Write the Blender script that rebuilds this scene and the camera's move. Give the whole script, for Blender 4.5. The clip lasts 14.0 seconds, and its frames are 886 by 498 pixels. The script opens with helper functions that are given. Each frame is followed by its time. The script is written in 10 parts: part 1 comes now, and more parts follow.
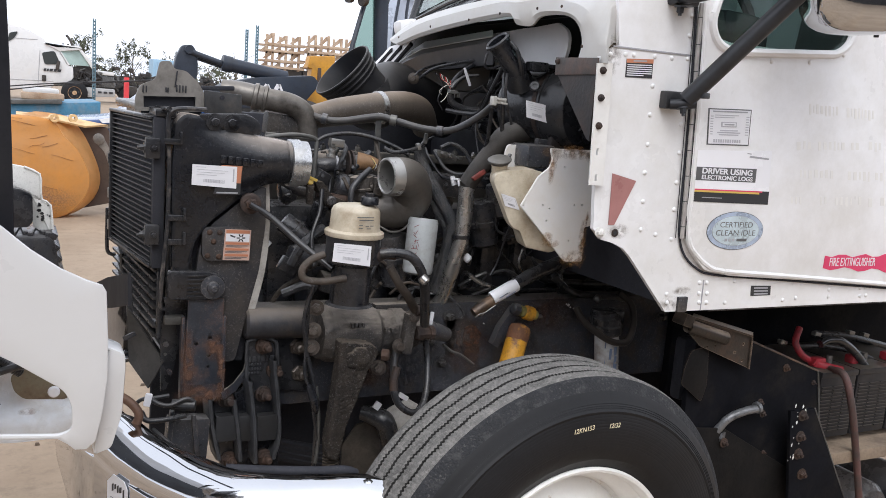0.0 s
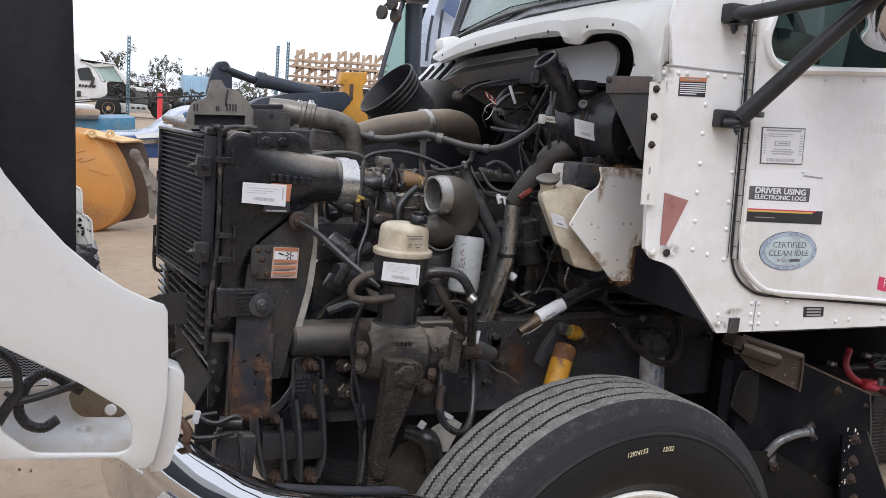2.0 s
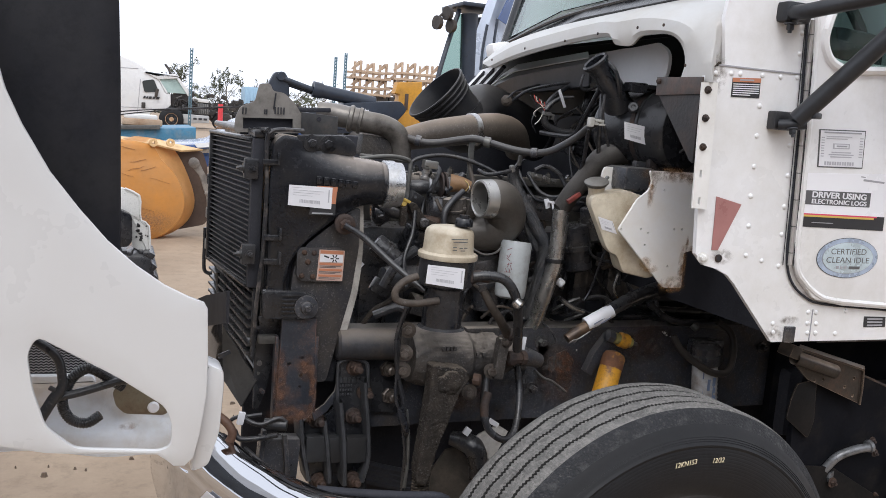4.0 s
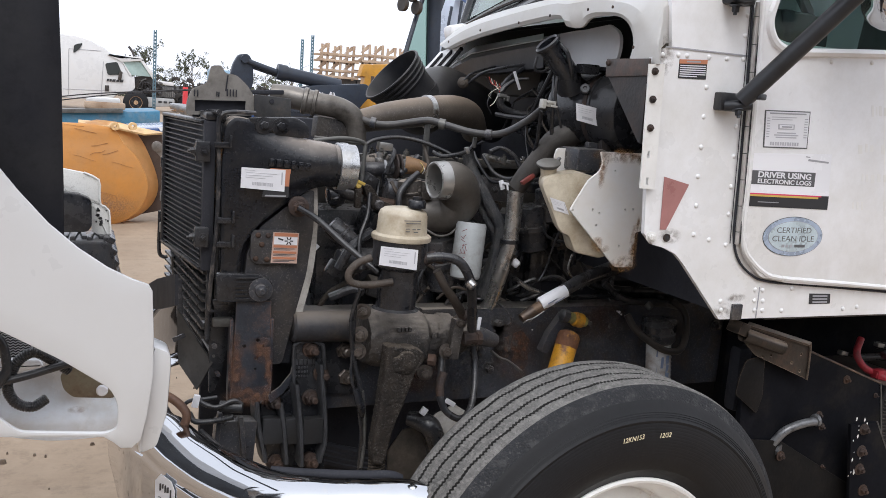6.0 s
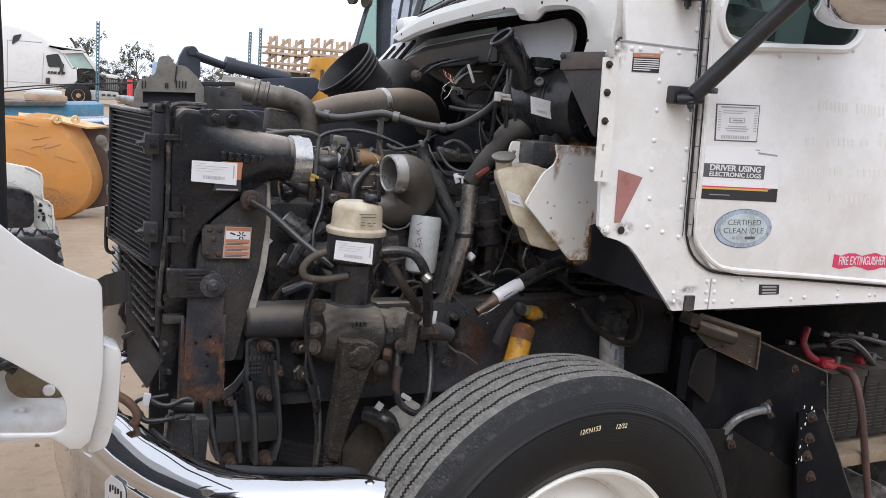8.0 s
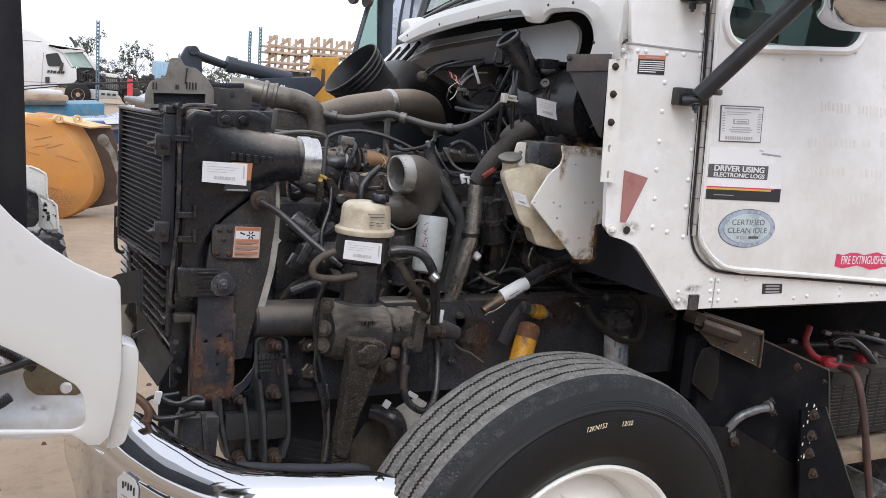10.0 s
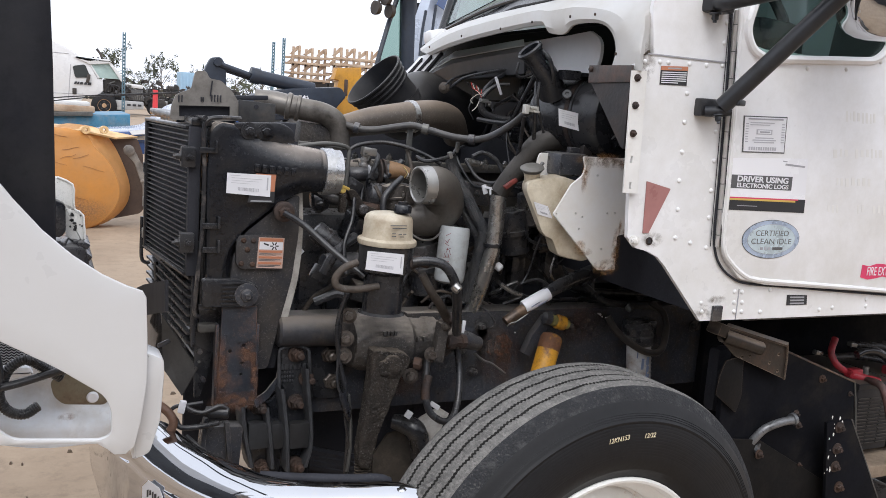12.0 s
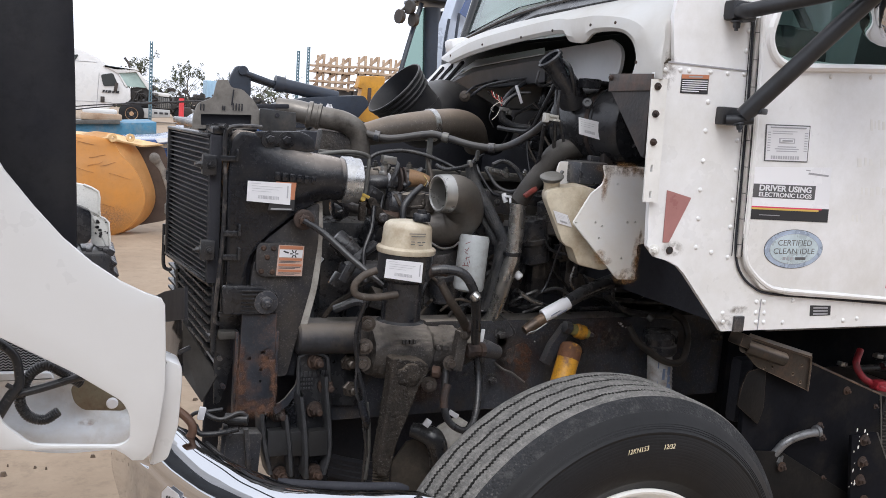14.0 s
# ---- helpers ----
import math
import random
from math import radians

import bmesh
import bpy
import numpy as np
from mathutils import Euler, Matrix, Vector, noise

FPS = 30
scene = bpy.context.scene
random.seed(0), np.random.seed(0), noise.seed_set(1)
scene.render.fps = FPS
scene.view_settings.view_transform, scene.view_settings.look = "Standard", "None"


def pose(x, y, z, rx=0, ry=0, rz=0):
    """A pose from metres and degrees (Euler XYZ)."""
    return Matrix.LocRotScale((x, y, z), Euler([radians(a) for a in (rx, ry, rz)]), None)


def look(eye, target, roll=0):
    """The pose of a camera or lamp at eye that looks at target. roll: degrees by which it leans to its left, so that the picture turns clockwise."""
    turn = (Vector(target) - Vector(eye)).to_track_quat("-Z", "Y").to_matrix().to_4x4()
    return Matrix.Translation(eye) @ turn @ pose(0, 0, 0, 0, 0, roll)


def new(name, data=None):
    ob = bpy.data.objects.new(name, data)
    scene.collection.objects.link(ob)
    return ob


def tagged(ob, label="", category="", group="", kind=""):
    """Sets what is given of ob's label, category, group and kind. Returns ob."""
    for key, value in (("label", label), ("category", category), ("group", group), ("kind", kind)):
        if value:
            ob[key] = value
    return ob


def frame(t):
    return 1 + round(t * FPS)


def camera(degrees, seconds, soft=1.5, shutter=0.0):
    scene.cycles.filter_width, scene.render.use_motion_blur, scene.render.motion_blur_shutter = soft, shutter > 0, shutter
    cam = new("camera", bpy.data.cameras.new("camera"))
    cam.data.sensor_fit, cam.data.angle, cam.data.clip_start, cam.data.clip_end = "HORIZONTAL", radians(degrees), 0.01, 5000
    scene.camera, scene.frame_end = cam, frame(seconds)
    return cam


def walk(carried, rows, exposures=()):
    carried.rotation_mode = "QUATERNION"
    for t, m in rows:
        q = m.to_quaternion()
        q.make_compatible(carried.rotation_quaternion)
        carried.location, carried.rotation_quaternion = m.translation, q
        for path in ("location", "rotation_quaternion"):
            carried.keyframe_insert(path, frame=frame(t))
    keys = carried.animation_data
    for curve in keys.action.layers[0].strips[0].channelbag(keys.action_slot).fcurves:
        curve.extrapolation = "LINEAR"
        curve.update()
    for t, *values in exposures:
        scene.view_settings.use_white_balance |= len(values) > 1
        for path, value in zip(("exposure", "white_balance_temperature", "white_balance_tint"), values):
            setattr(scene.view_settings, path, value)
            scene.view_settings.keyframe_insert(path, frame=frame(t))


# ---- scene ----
cam = camera(54.0, 14.0, soft=0.7)
PATH = [
    (0, (0.001, -1.46, 1.587), (0.888, 0.302, 1.256), 4.4),
    (0.5, (-0.003, -1.464, 1.589), (0.879, 0.3, 1.26), 4.4),
    (1, (-0.005, -1.465, 1.59), (0.868, 0.305, 1.265), 4.4),
    (1.5, (-0.013, -1.441, 1.596), (0.845, 0.338, 1.278), 4.4),
    (2, (-0.043, -1.426, 1.591), (0.788, 0.367, 1.289), 4.4),
    (2.5, (-0.048, -1.418, 1.589), (0.736, 0.399, 1.301), 4.4),
    (3, (-0.035, -1.422, 1.592), (0.698, 0.417, 1.309), 4.4),
    (3.2, (-0.027, -1.419, 1.585), (0.69, 0.426, 1.302), 4.4),
    (5.3, (0.007, -1.428, 1.566), (0.724, 0.414, 1.26), 4.3),
    (5.5, (0.015, -1.437, 1.564), (0.745, 0.398, 1.252), 4.2),
    (6, (0.021, -1.448, 1.574), (0.799, 0.367, 1.253), 4.2),
    (6.5, (0.014, -1.45, 1.574), (0.841, 0.342, 1.25), 4.2),
    (7, (0.014, -1.441, 1.571), (0.874, 0.335, 1.247), 4.3),
    (7.5, (0.019, -1.431, 1.569), (0.898, 0.336, 1.245), 4.4),
    (10, (-0.014, -1.446, 1.573), (0.868, 0.319, 1.246), 4.4),
    (10.5, (-0.014, -1.448, 1.576), (0.855, 0.324, 1.25), 4.3),
    (11, (-0.013, -1.452, 1.577), (0.843, 0.326, 1.256), 4.3),
    (11.5, (-0.014, -1.452, 1.575), (0.833, 0.332, 1.26), 4.2),
    (12, (-0.017, -1.451, 1.578), (0.82, 0.34, 1.268), 4.2),
    (12.5, (-0.019, -1.457, 1.578), (0.806, 0.339, 1.273), 4.2),
    (13, (-0.021, -1.458, 1.579), (0.791, 0.344, 1.278), 4.2),
    (13.5, (-0.024, -1.457, 1.578), (0.776, 0.352, 1.28), 4.2),
    (14, (-0.007, -1.454, 1.58), (0.781, 0.361, 1.284), 4.2),
]
walk(cam, [(t, look(eye, target, roll)) for t, eye, target, roll in PATH], [(0.0, 0.03), (0.7, 0.02), (2.0, -0.12), (3.0, -0.02), (5.5, -0.07), (6.5, -0.06), (10.0, 0.0), (14.0, 0.0)])

# ---- overcast daylight
world = bpy.data.worlds.new("overcast_sky")
scene.world = world
world.use_nodes = True
wn = world.node_tree
wn.nodes.clear()
w_out = wn.nodes.new("ShaderNodeOutputWorld")
w_bg = wn.nodes.new("ShaderNodeBackground")
w_sky = wn.nodes.new("ShaderNodeTexSky")
w_sky.sky_type = "NISHITA"
w_sky.sun_disc = False
w_sky.sun_elevation = radians(52)
w_sky.sun_rotation = radians(200)
w_sky.dust_density = 6.0
w_sky.air_density = 1.0
w_hs = wn.nodes.new("ShaderNodeHueSaturation")
w_hs.inputs["Saturation"].default_value = 0.12
w_mix = wn.nodes.new("ShaderNodeMix")
w_mix.data_type = "RGBA"
w_mix.inputs[0].default_value = 0.6
w_mix.inputs[7].default_value = (11.0, 11.6, 13.2, 1)
wn.links.new(w_sky.outputs[0], w_hs.inputs["Color"])
wn.links.new(w_hs.outputs[0], w_mix.inputs[6])
wn.links.new(w_mix.outputs[2], w_bg.inputs["Color"])
w_bg.inputs["Strength"].default_value = 0.175
wn.links.new(w_bg.outputs[0], w_out.inputs[0])
sun_data = bpy.data.lights.new("sun", "SUN")
sun_data.energy = 0.6
sun_data.angle = radians(25)
sun_data.color = (1.0, 0.98, 0.95)
sun = new("sun", sun_data)
sun.matrix_world = look((-4, -9, 14), (1, 1, 0))


# ---- materials
def mat(name, col, rough=0.5, metal=0.0, var=0.12, scale=6.0, bump=0.08, bscale=90.0, dirt=None, dirt_amt=0.0,
        dscale=4.0, top=None, top_amt=0.0, coat=0.0, rvar=0.15, sharp=0.12, spec=0.4, grit=0.35, edge=None, edge_amt=0.7, fleck=0.0):
    """A procedural surface: base colour varied at two scales, stains of a second colour, dust and painted highlight on
    upward faces, paint worn off along the edges, flecks of dry dust.
    """
    m = bpy.data.materials.new(name)
    m.use_nodes = True
    nt = m.node_tree
    nt.nodes.clear()
    N = nt.nodes.new
    L = nt.links.new
    out = N("ShaderNodeOutputMaterial")
    bs = N("ShaderNodeBsdfPrincipled")
    L(bs.outputs[0], out.inputs[0])
    tc = N("ShaderNodeTexCoord")
    n1 = N("ShaderNodeTexNoise")
    n1.inputs["Scale"].default_value = scale
    n1.inputs["Detail"].default_value = 6
    n1.inputs["Roughness"].default_value = 0.65
    L(tc.outputs["Object"], n1.inputs["Vector"])
    n2 = N("ShaderNodeTexNoise")
    n2.inputs["Scale"].default_value = bscale
    n2.inputs["Detail"].default_value = 4
    L(tc.outputs["Object"], n2.inputs["Vector"])

    def mixc(fac, a, b):
        x = N("ShaderNodeMix")
        x.data_type = "RGBA"
        for sock, v in ((0, fac), (6, a), (7, b)):
            if isinstance(v, (tuple, float, int)):
                x.inputs[sock].default_value = (*v, 1) if isinstance(v, tuple) else v
            else:
                L(v, x.inputs[sock])
        return x.outputs[2]

    def ramp(src, a, b, va=0.0, vb=1.0):
        r = N("ShaderNodeMapRange")
        r.clamp = True
        for k, v in zip(("From Min", "From Max", "To Min", "To Max"), (a, b, va, vb)):
            r.inputs[k].default_value = v
        L(src, r.inputs["Value"])
        return r.outputs[0]

    lo = tuple(c * (1 - var) for c in col)
    hi = tuple(min(1, c * (1 + var)) for c in col)
    c = mixc(ramp(n1.outputs[0], 0.3, 0.7), lo, hi)
    fine = mixc(ramp(n2.outputs[0], 0.3, 0.7, 0.0, var), c, tuple(v * 0.6 for v in col))
    c = fine
    if dirt:
        n3 = N("ShaderNodeTexNoise")
        n3.inputs["Scale"].default_value = dscale
        n3.inputs["Detail"].default_value = 9
        n3.inputs["Roughness"].default_value = 0.7
        L(tc.outputs["Object"], n3.inputs["Vector"])
        cut = 0.72 - 0.44 * dirt_amt
        c = mixc(ramp(n3.outputs[0], cut - sharp, cut + sharp), c, dirt)
    if grit:
        n4 = N("ShaderNodeTexNoise")
        n4.inputs["Scale"].default_value = dscale * 7
        n4.inputs["Detail"].default_value = 8
        n4.inputs["Roughness"].default_value = 0.75
        L(tc.outputs["Object"], n4.inputs["Vector"])
        c = mixc(ramp(n4.outputs[0], 0.5, 0.66, 0.0, grit if dirt else 0.0), c, tuple(v * 0.35 for v in col))
    if fleck:
        n5 = N("ShaderNodeTexNoise")
        n5.inputs["Scale"].default_value = 190
        n5.inputs["Detail"].default_value = 5
        n5.inputs["Roughness"].default_value = 0.6
        L(tc.outputs["Object"], n5.inputs["Vector"])
        mf = N("ShaderNodeMath")
        mf.operation = "MULTIPLY"
        L(ramp(n5.outputs[0], 0.56, 0.66, 0.0, fleck), mf.inputs[0])
        L(ramp(n1.outputs[0], 0.35, 0.6), mf.inputs[1])
        c = mixc(mf.outputs[0], c, (0.2, 0.187, 0.178))
    if top:
        g = N("ShaderNodeNewGeometry")
        sx = N("ShaderNodeSeparateXYZ")
        L(g.outputs["Normal"], sx.inputs[0])
        up = ramp(sx.outputs[2], 0.25, 0.92, 0, top_amt)
        mm = N("ShaderNodeMath")
        mm.operation = "MULTIPLY"
        L(up, mm.inputs[0])
        L(ramp(n1.outputs[0], 0.25, 0.6, 0.3, 1.0), mm.inputs[1])
        c = mixc(mm.outputs[0], c, top)
    if edge:
        bv, ng, dt, mw = N("ShaderNodeBevel"), N("ShaderNodeNewGeometry"), N("ShaderNodeVectorMath"), N("ShaderNodeMath")
        bv.samples = 4
        bv.inputs["Radius"].default_value = 0.0035
        dt.operation = "DOT_PRODUCT"
        mw.operation = "MULTIPLY"
        L(bv.outputs[0], dt.inputs[0])
        L(ng.outputs["Normal"], dt.inputs[1])
        L(ramp(dt.outputs["Value"], 0.97, 0.86, 0.0, edge_amt), mw.inputs[0])
        L(ramp(n1.outputs[0], 0.36, 0.6, 0.1, 1.0), mw.inputs[1])
        c = mixc(mw.outputs[0], c, edge)
    L(c, bs.inputs["Base Color"])
    L(ramp(n1.outputs[0], 0.25, 0.75, max(0.02, rough - rvar), min(1, rough + rvar)), bs.inputs["Roughness"])
    bs.inputs["Metallic"].default_value = metal
    bs.inputs["Specular IOR Level"].default_value = spec
    if coat:
        bs.inputs["Coat Weight"].default_value = coat
        bs.inputs["Coat Roughness"].default_value = 0.12
    if bump:
        b = N("ShaderNodeBump")
        b.inputs["Strength"].default_value = bump
        b.inputs["Distance"].default_value = 0.004
        L(n2.outputs[0], b.inputs["Height"])
        L(b.outputs[0], bs.inputs["Normal"])
    return m


# Grey for upward faces: dust, and highlights painted on dark plastic and hoses.
DUST_SHEEN = (0.2, 0.19, 0.183)
M_white = mat("white_paint", (0.8, 0.8, 0.815), 0.3, grit=0.05, var=0.03, scale=2, bump=0.01, bscale=40, dirt=(0.58, 0.56, 0.52), dirt_amt=0.22, dscale=2.4, sharp=0.2, coat=0.3)
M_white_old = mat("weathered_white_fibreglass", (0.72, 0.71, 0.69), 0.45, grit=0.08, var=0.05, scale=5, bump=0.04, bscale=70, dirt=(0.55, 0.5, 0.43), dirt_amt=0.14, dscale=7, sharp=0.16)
M_blk = mat("dusty_black_plastic", (0.014, 0.0152, 0.0195), 0.26, rvar=0.16, var=0.3, scale=7, bump=0.12, dirt=(0.036, 0.036, 0.038), dirt_amt=0.4, dscale=7, spec=0.5, top=DUST_SHEEN, top_amt=0.2, sharp=0.15, fleck=0.18)
M_liner = mat("black_inner_liner", (0.046, 0.047, 0.055), 0.5, var=0.2, scale=3, bump=0.03, dirt=(0.026, 0.027, 0.033), dirt_amt=0.3, dscale=3, sharp=0.2, spec=0.06, fleck=0.15)
M_bonnet = mat("black_bonnet_lining", (0.016, 0.0165, 0.021), 0.5, var=0.25, scale=3, bump=0.04, dirt=(0.03, 0.029, 0.03), dirt_amt=0.28, dscale=4, sharp=0.2, spec=0.15)
M_dark = mat("grimy_black_metal", (0.034, 0.037, 0.046), 0.3, rvar=0.22, metal=0.0, var=0.4, scale=9, bump=0.35, dirt=(0.066, 0.06, 0.058), dirt_amt=0.4, dscale=12, spec=0.6, top=DUST_SHEEN, top_amt=0.5, sharp=0.1, edge=(0.15, 0.125, 0.105), fleck=0.6)
M_rail = mat("greasy_black_chassis_paint", (0.05, 0.054, 0.067), 0.42, rvar=0.2, var=0.4, scale=7, bump=0.35, dirt=(0.062, 0.052, 0.047), dirt_amt=0.34, dscale=12, spec=0.35, top=(0.26, 0.23, 0.2), top_amt=0.7, sharp=0.07, edge=(0.15, 0.12, 0.1), fleck=0.55)
M_rub = mat("black_rubber_hose", (0.021, 0.0225, 0.027), 0.3, rvar=0.12, var=0.3, scale=12, bump=0.2, dirt=(0.034, 0.031, 0.03), dirt_amt=0.35, dscale=14, spec=0.5, top=DUST_SHEEN, top_amt=0.2, sharp=0.12, fleck=0.4)
M_brub = mat("dusty_brown_hose", (0.085, 0.066, 0.052), 0.65, var=0.25, scale=14, bump=0.12, dirt=(0.03, 0.027, 0.025), dirt_amt=0.4, dscale=12, sharp=0.2, fleck=0.4)
M_rust = mat("rusty_steel", (0.078, 0.045, 0.031), 0.75, metal=0.1, var=0.4, scale=12, bump=0.4, bscale=160, dirt=(0.035, 0.03, 0.03), dirt_amt=0.5, dscale=9)
M_rustplate = mat("flaking_painted_steel", (0.034, 0.039, 0.05), 0.42, var=0.3, scale=8, bump=0.25, dirt=(0.13, 0.075, 0.055), dirt_amt=0.32, dscale=11, sharp=0.1, edge=(0.2, 0.11, 0.075), edge_amt=0.9, fleck=0.4)
M_greasebolt = mat("greasy_brown_bolt", (0.15, 0.13, 0.115), 0.36, metal=0.3, var=0.4, scale=14, bump=0.3, dirt=(0.05, 0.036, 0.028), dirt_amt=0.45, dscale=22)
M_steel = mat("dull_steel_pipe", (0.52, 0.51, 0.5), 0.28, metal=0.85, var=0.2, scale=14, bump=0.08, dirt=(0.16, 0.115, 0.085), dirt_amt=0.24, dscale=16, sharp=0.08)
M_alu = mat("cast_aluminium", (0.42, 0.42, 0.41), 0.36, metal=0.75, var=0.15, scale=9, bump=0.08, dirt=(0.13, 0.11, 0.09), dirt_amt=0.4, dscale=8, sharp=0.25)
M_cast = mat("dusty_cast_iron", (0.062, 0.054, 0.048), 0.55, spec=0.35, var=0.35, scale=9, bump=0.6, bscale=130, dirt=(0.032, 0.031, 0.033), dirt_amt=0.46, dscale=12, top=(0.34, 0.295, 0.25), top_amt=0.95, sharp=0.08, fleck=0.6)
M_grime = mat("caked_grease_and_dust", (0.05, 0.041, 0.034), 0.9, spec=0.15, var=0.4, scale=16, bump=1.0, bscale=160, dirt=(0.022, 0.02, 0.019), dirt_amt=0.45, dscale=10, top=(0.2, 0.165, 0.13), top_amt=0.5, fleck=0.5)
M_pipe = mat("brown_dusty_air_pipe", (0.1, 0.082, 0.066), 0.45, var=0.25, scale=6, bump=0.1, dirt=(0.055, 0.047, 0.042), dirt_amt=0.38, dscale=7, top=(0.28, 0.215, 0.16), top_amt=0.7, sharp=0.25, fleck=0.5)
M_grey = mat("grey_sheet_metal", (0.13, 0.13, 0.125), 0.42, metal=0.35, var=0.12, scale=6, bump=0.05, dirt=(0.06, 0.055, 0.05), dirt_amt=0.25, dscale=8, top=(0.24, 0.22, 0.19), top_amt=0.5)
M_tan = mat("khaki_grey_bracket", (0.23, 0.215, 0.198), 0.5, metal=0.2, var=0.1, scale=6, bump=0.05, dirt=(0.09, 0.08, 0.07), dirt_amt=0.3, dscale=7)
M_chrome = mat("chrome", (0.56, 0.57, 0.59), 0.05, grit=0.0, metal=1.0, var=0.02, scale=5, bump=0.0, dirt=(0.6, 0.58, 0.55), dirt_amt=0.12, dscale=14, rvar=0.04)
M_cream = mat("yellowed_plastic", (0.6, 0.54, 0.43), 0.42, grit=0.2, var=0.08, scale=7, bump=0.03, dirt=(0.3, 0.23, 0.15), dirt_amt=0.4, dscale=11, sharp=0.16)
M_filter = mat("white_filter_can", (0.64, 0.65, 0.66), 0.35, grit=0.15, var=0.06, scale=9, bump=0.03, dirt=(0.3, 0.24, 0.2), dirt_amt=0.3, dscale=14)
M_tread = mat("tyre_tread_rubber", (0.15, 0.145, 0.138), 0.85, spec=0.2, var=0.4, scale=14, bump=1.0, bscale=260, dirt=(0.235, 0.225, 0.21), dirt_amt=0.4, dscale=85, sharp=0.08, grit=0.6, fleck=0.6)
M_side = mat("tyre_sidewall_rubber", (0.0125, 0.0127, 0.0142), 0.5, var=0.25, scale=6, bump=0.08, dirt=(0.012, 0.012, 0.013), dirt_amt=0.25, dscale=7, sharp=0.25, spec=0.22)
M_groove = mat("tyre_groove_rubber", (0.03, 0.029, 0.028), 0.9, var=0.3, scale=20, bump=0.3, spec=0.1)
M_shoulder = mat("tyre_shoulder_rubber", (0.024, 0.025, 0.028), 0.75, spec=0.25, var=0.4, scale=12, bump=0.8, bscale=200, dirt=(0.055, 0.055, 0.056), dirt_amt=0.3, dscale=26, sharp=0.07, grit=0.6, fleck=0.3)
M_rim = mat("white_wheel_rim", (0.8, 0.79, 0.76), 0.4, grit=0.05, var=0.04, scale=8, bump=0.03, dirt=(0.42, 0.28, 0.15), dirt_amt=0.1, dscale=16, coat=0.2, sharp=0.06)
M_paper = mat("white_label_paper", (0.72, 0.72, 0.75), 0.5, var=0.02, scale=9, bump=0.0)
M_orange = mat("orange_print", (0.47, 0.19, 0.105), 0.5, var=0.05, bump=0.0)
M_dkred = mat("faded_red_reflector", (0.36, 0.17, 0.16), 0.35, var=0.1, scale=20, bump=0.02)
M_red = mat("red_print", (0.62, 0.05, 0.13), 0.4, var=0.03, bump=0.0)
M_char = mat("charcoal_print", (0.1, 0.1, 0.104), 0.5, var=0.05, bump=0.0)
M_ink = mat("black_print", (0.03, 0.03, 0.033), 0.5, var=0.05, bump=0.0)
M_inkgrey = mat("grey_print", (0.33, 0.33, 0.35), 0.5, var=0.05, bump=0.0)
M_faint = mat("faint_ghost_lettering", (0.72, 0.71, 0.69), 0.5, var=0.05, bump=0.0)
M_yel = mat("yellow_print", (0.6, 0.42, 0.1), 0.5, var=0.05, bump=0.0)
M_yelpaint = mat("chipped_yellow_paint", (0.64, 0.31, 0.03), 0.42, var=0.2, scale=12, bump=0.2, dirt=(0.2, 0.085, 0.035), dirt_amt=0.36, dscale=22, sharp=0.06)
M_brass = mat("tarnished_brass", (0.34, 0.25, 0.1), 0.45, metal=0.6, var=0.2, scale=20, bump=0.1)
M_glass = bpy.data.materials.new("green_tinted_glass")
M_glass.use_nodes = True
_g = M_glass.node_tree.nodes["Principled BSDF"]
_g.inputs["Base Color"].default_value = (0.55, 0.72, 0.68, 1)
_g.inputs["Roughness"].default_value = 0.02
_g.inputs["Transmission Weight"].default_value = 1.0
_g.inputs["IOR"].default_value = 1.45
M_int = mat("dark_cab_interior", (0.03, 0.035, 0.035), 0.7, var=0.2, scale=4, bump=0.1)
M_redcable = mat("red_battery_cable", (0.46, 0.035, 0.05), 0.42, var=0.25, scale=20, bump=0.08, dirt=(0.07, 0.03, 0.03), dirt_amt=0.35, dscale=20)



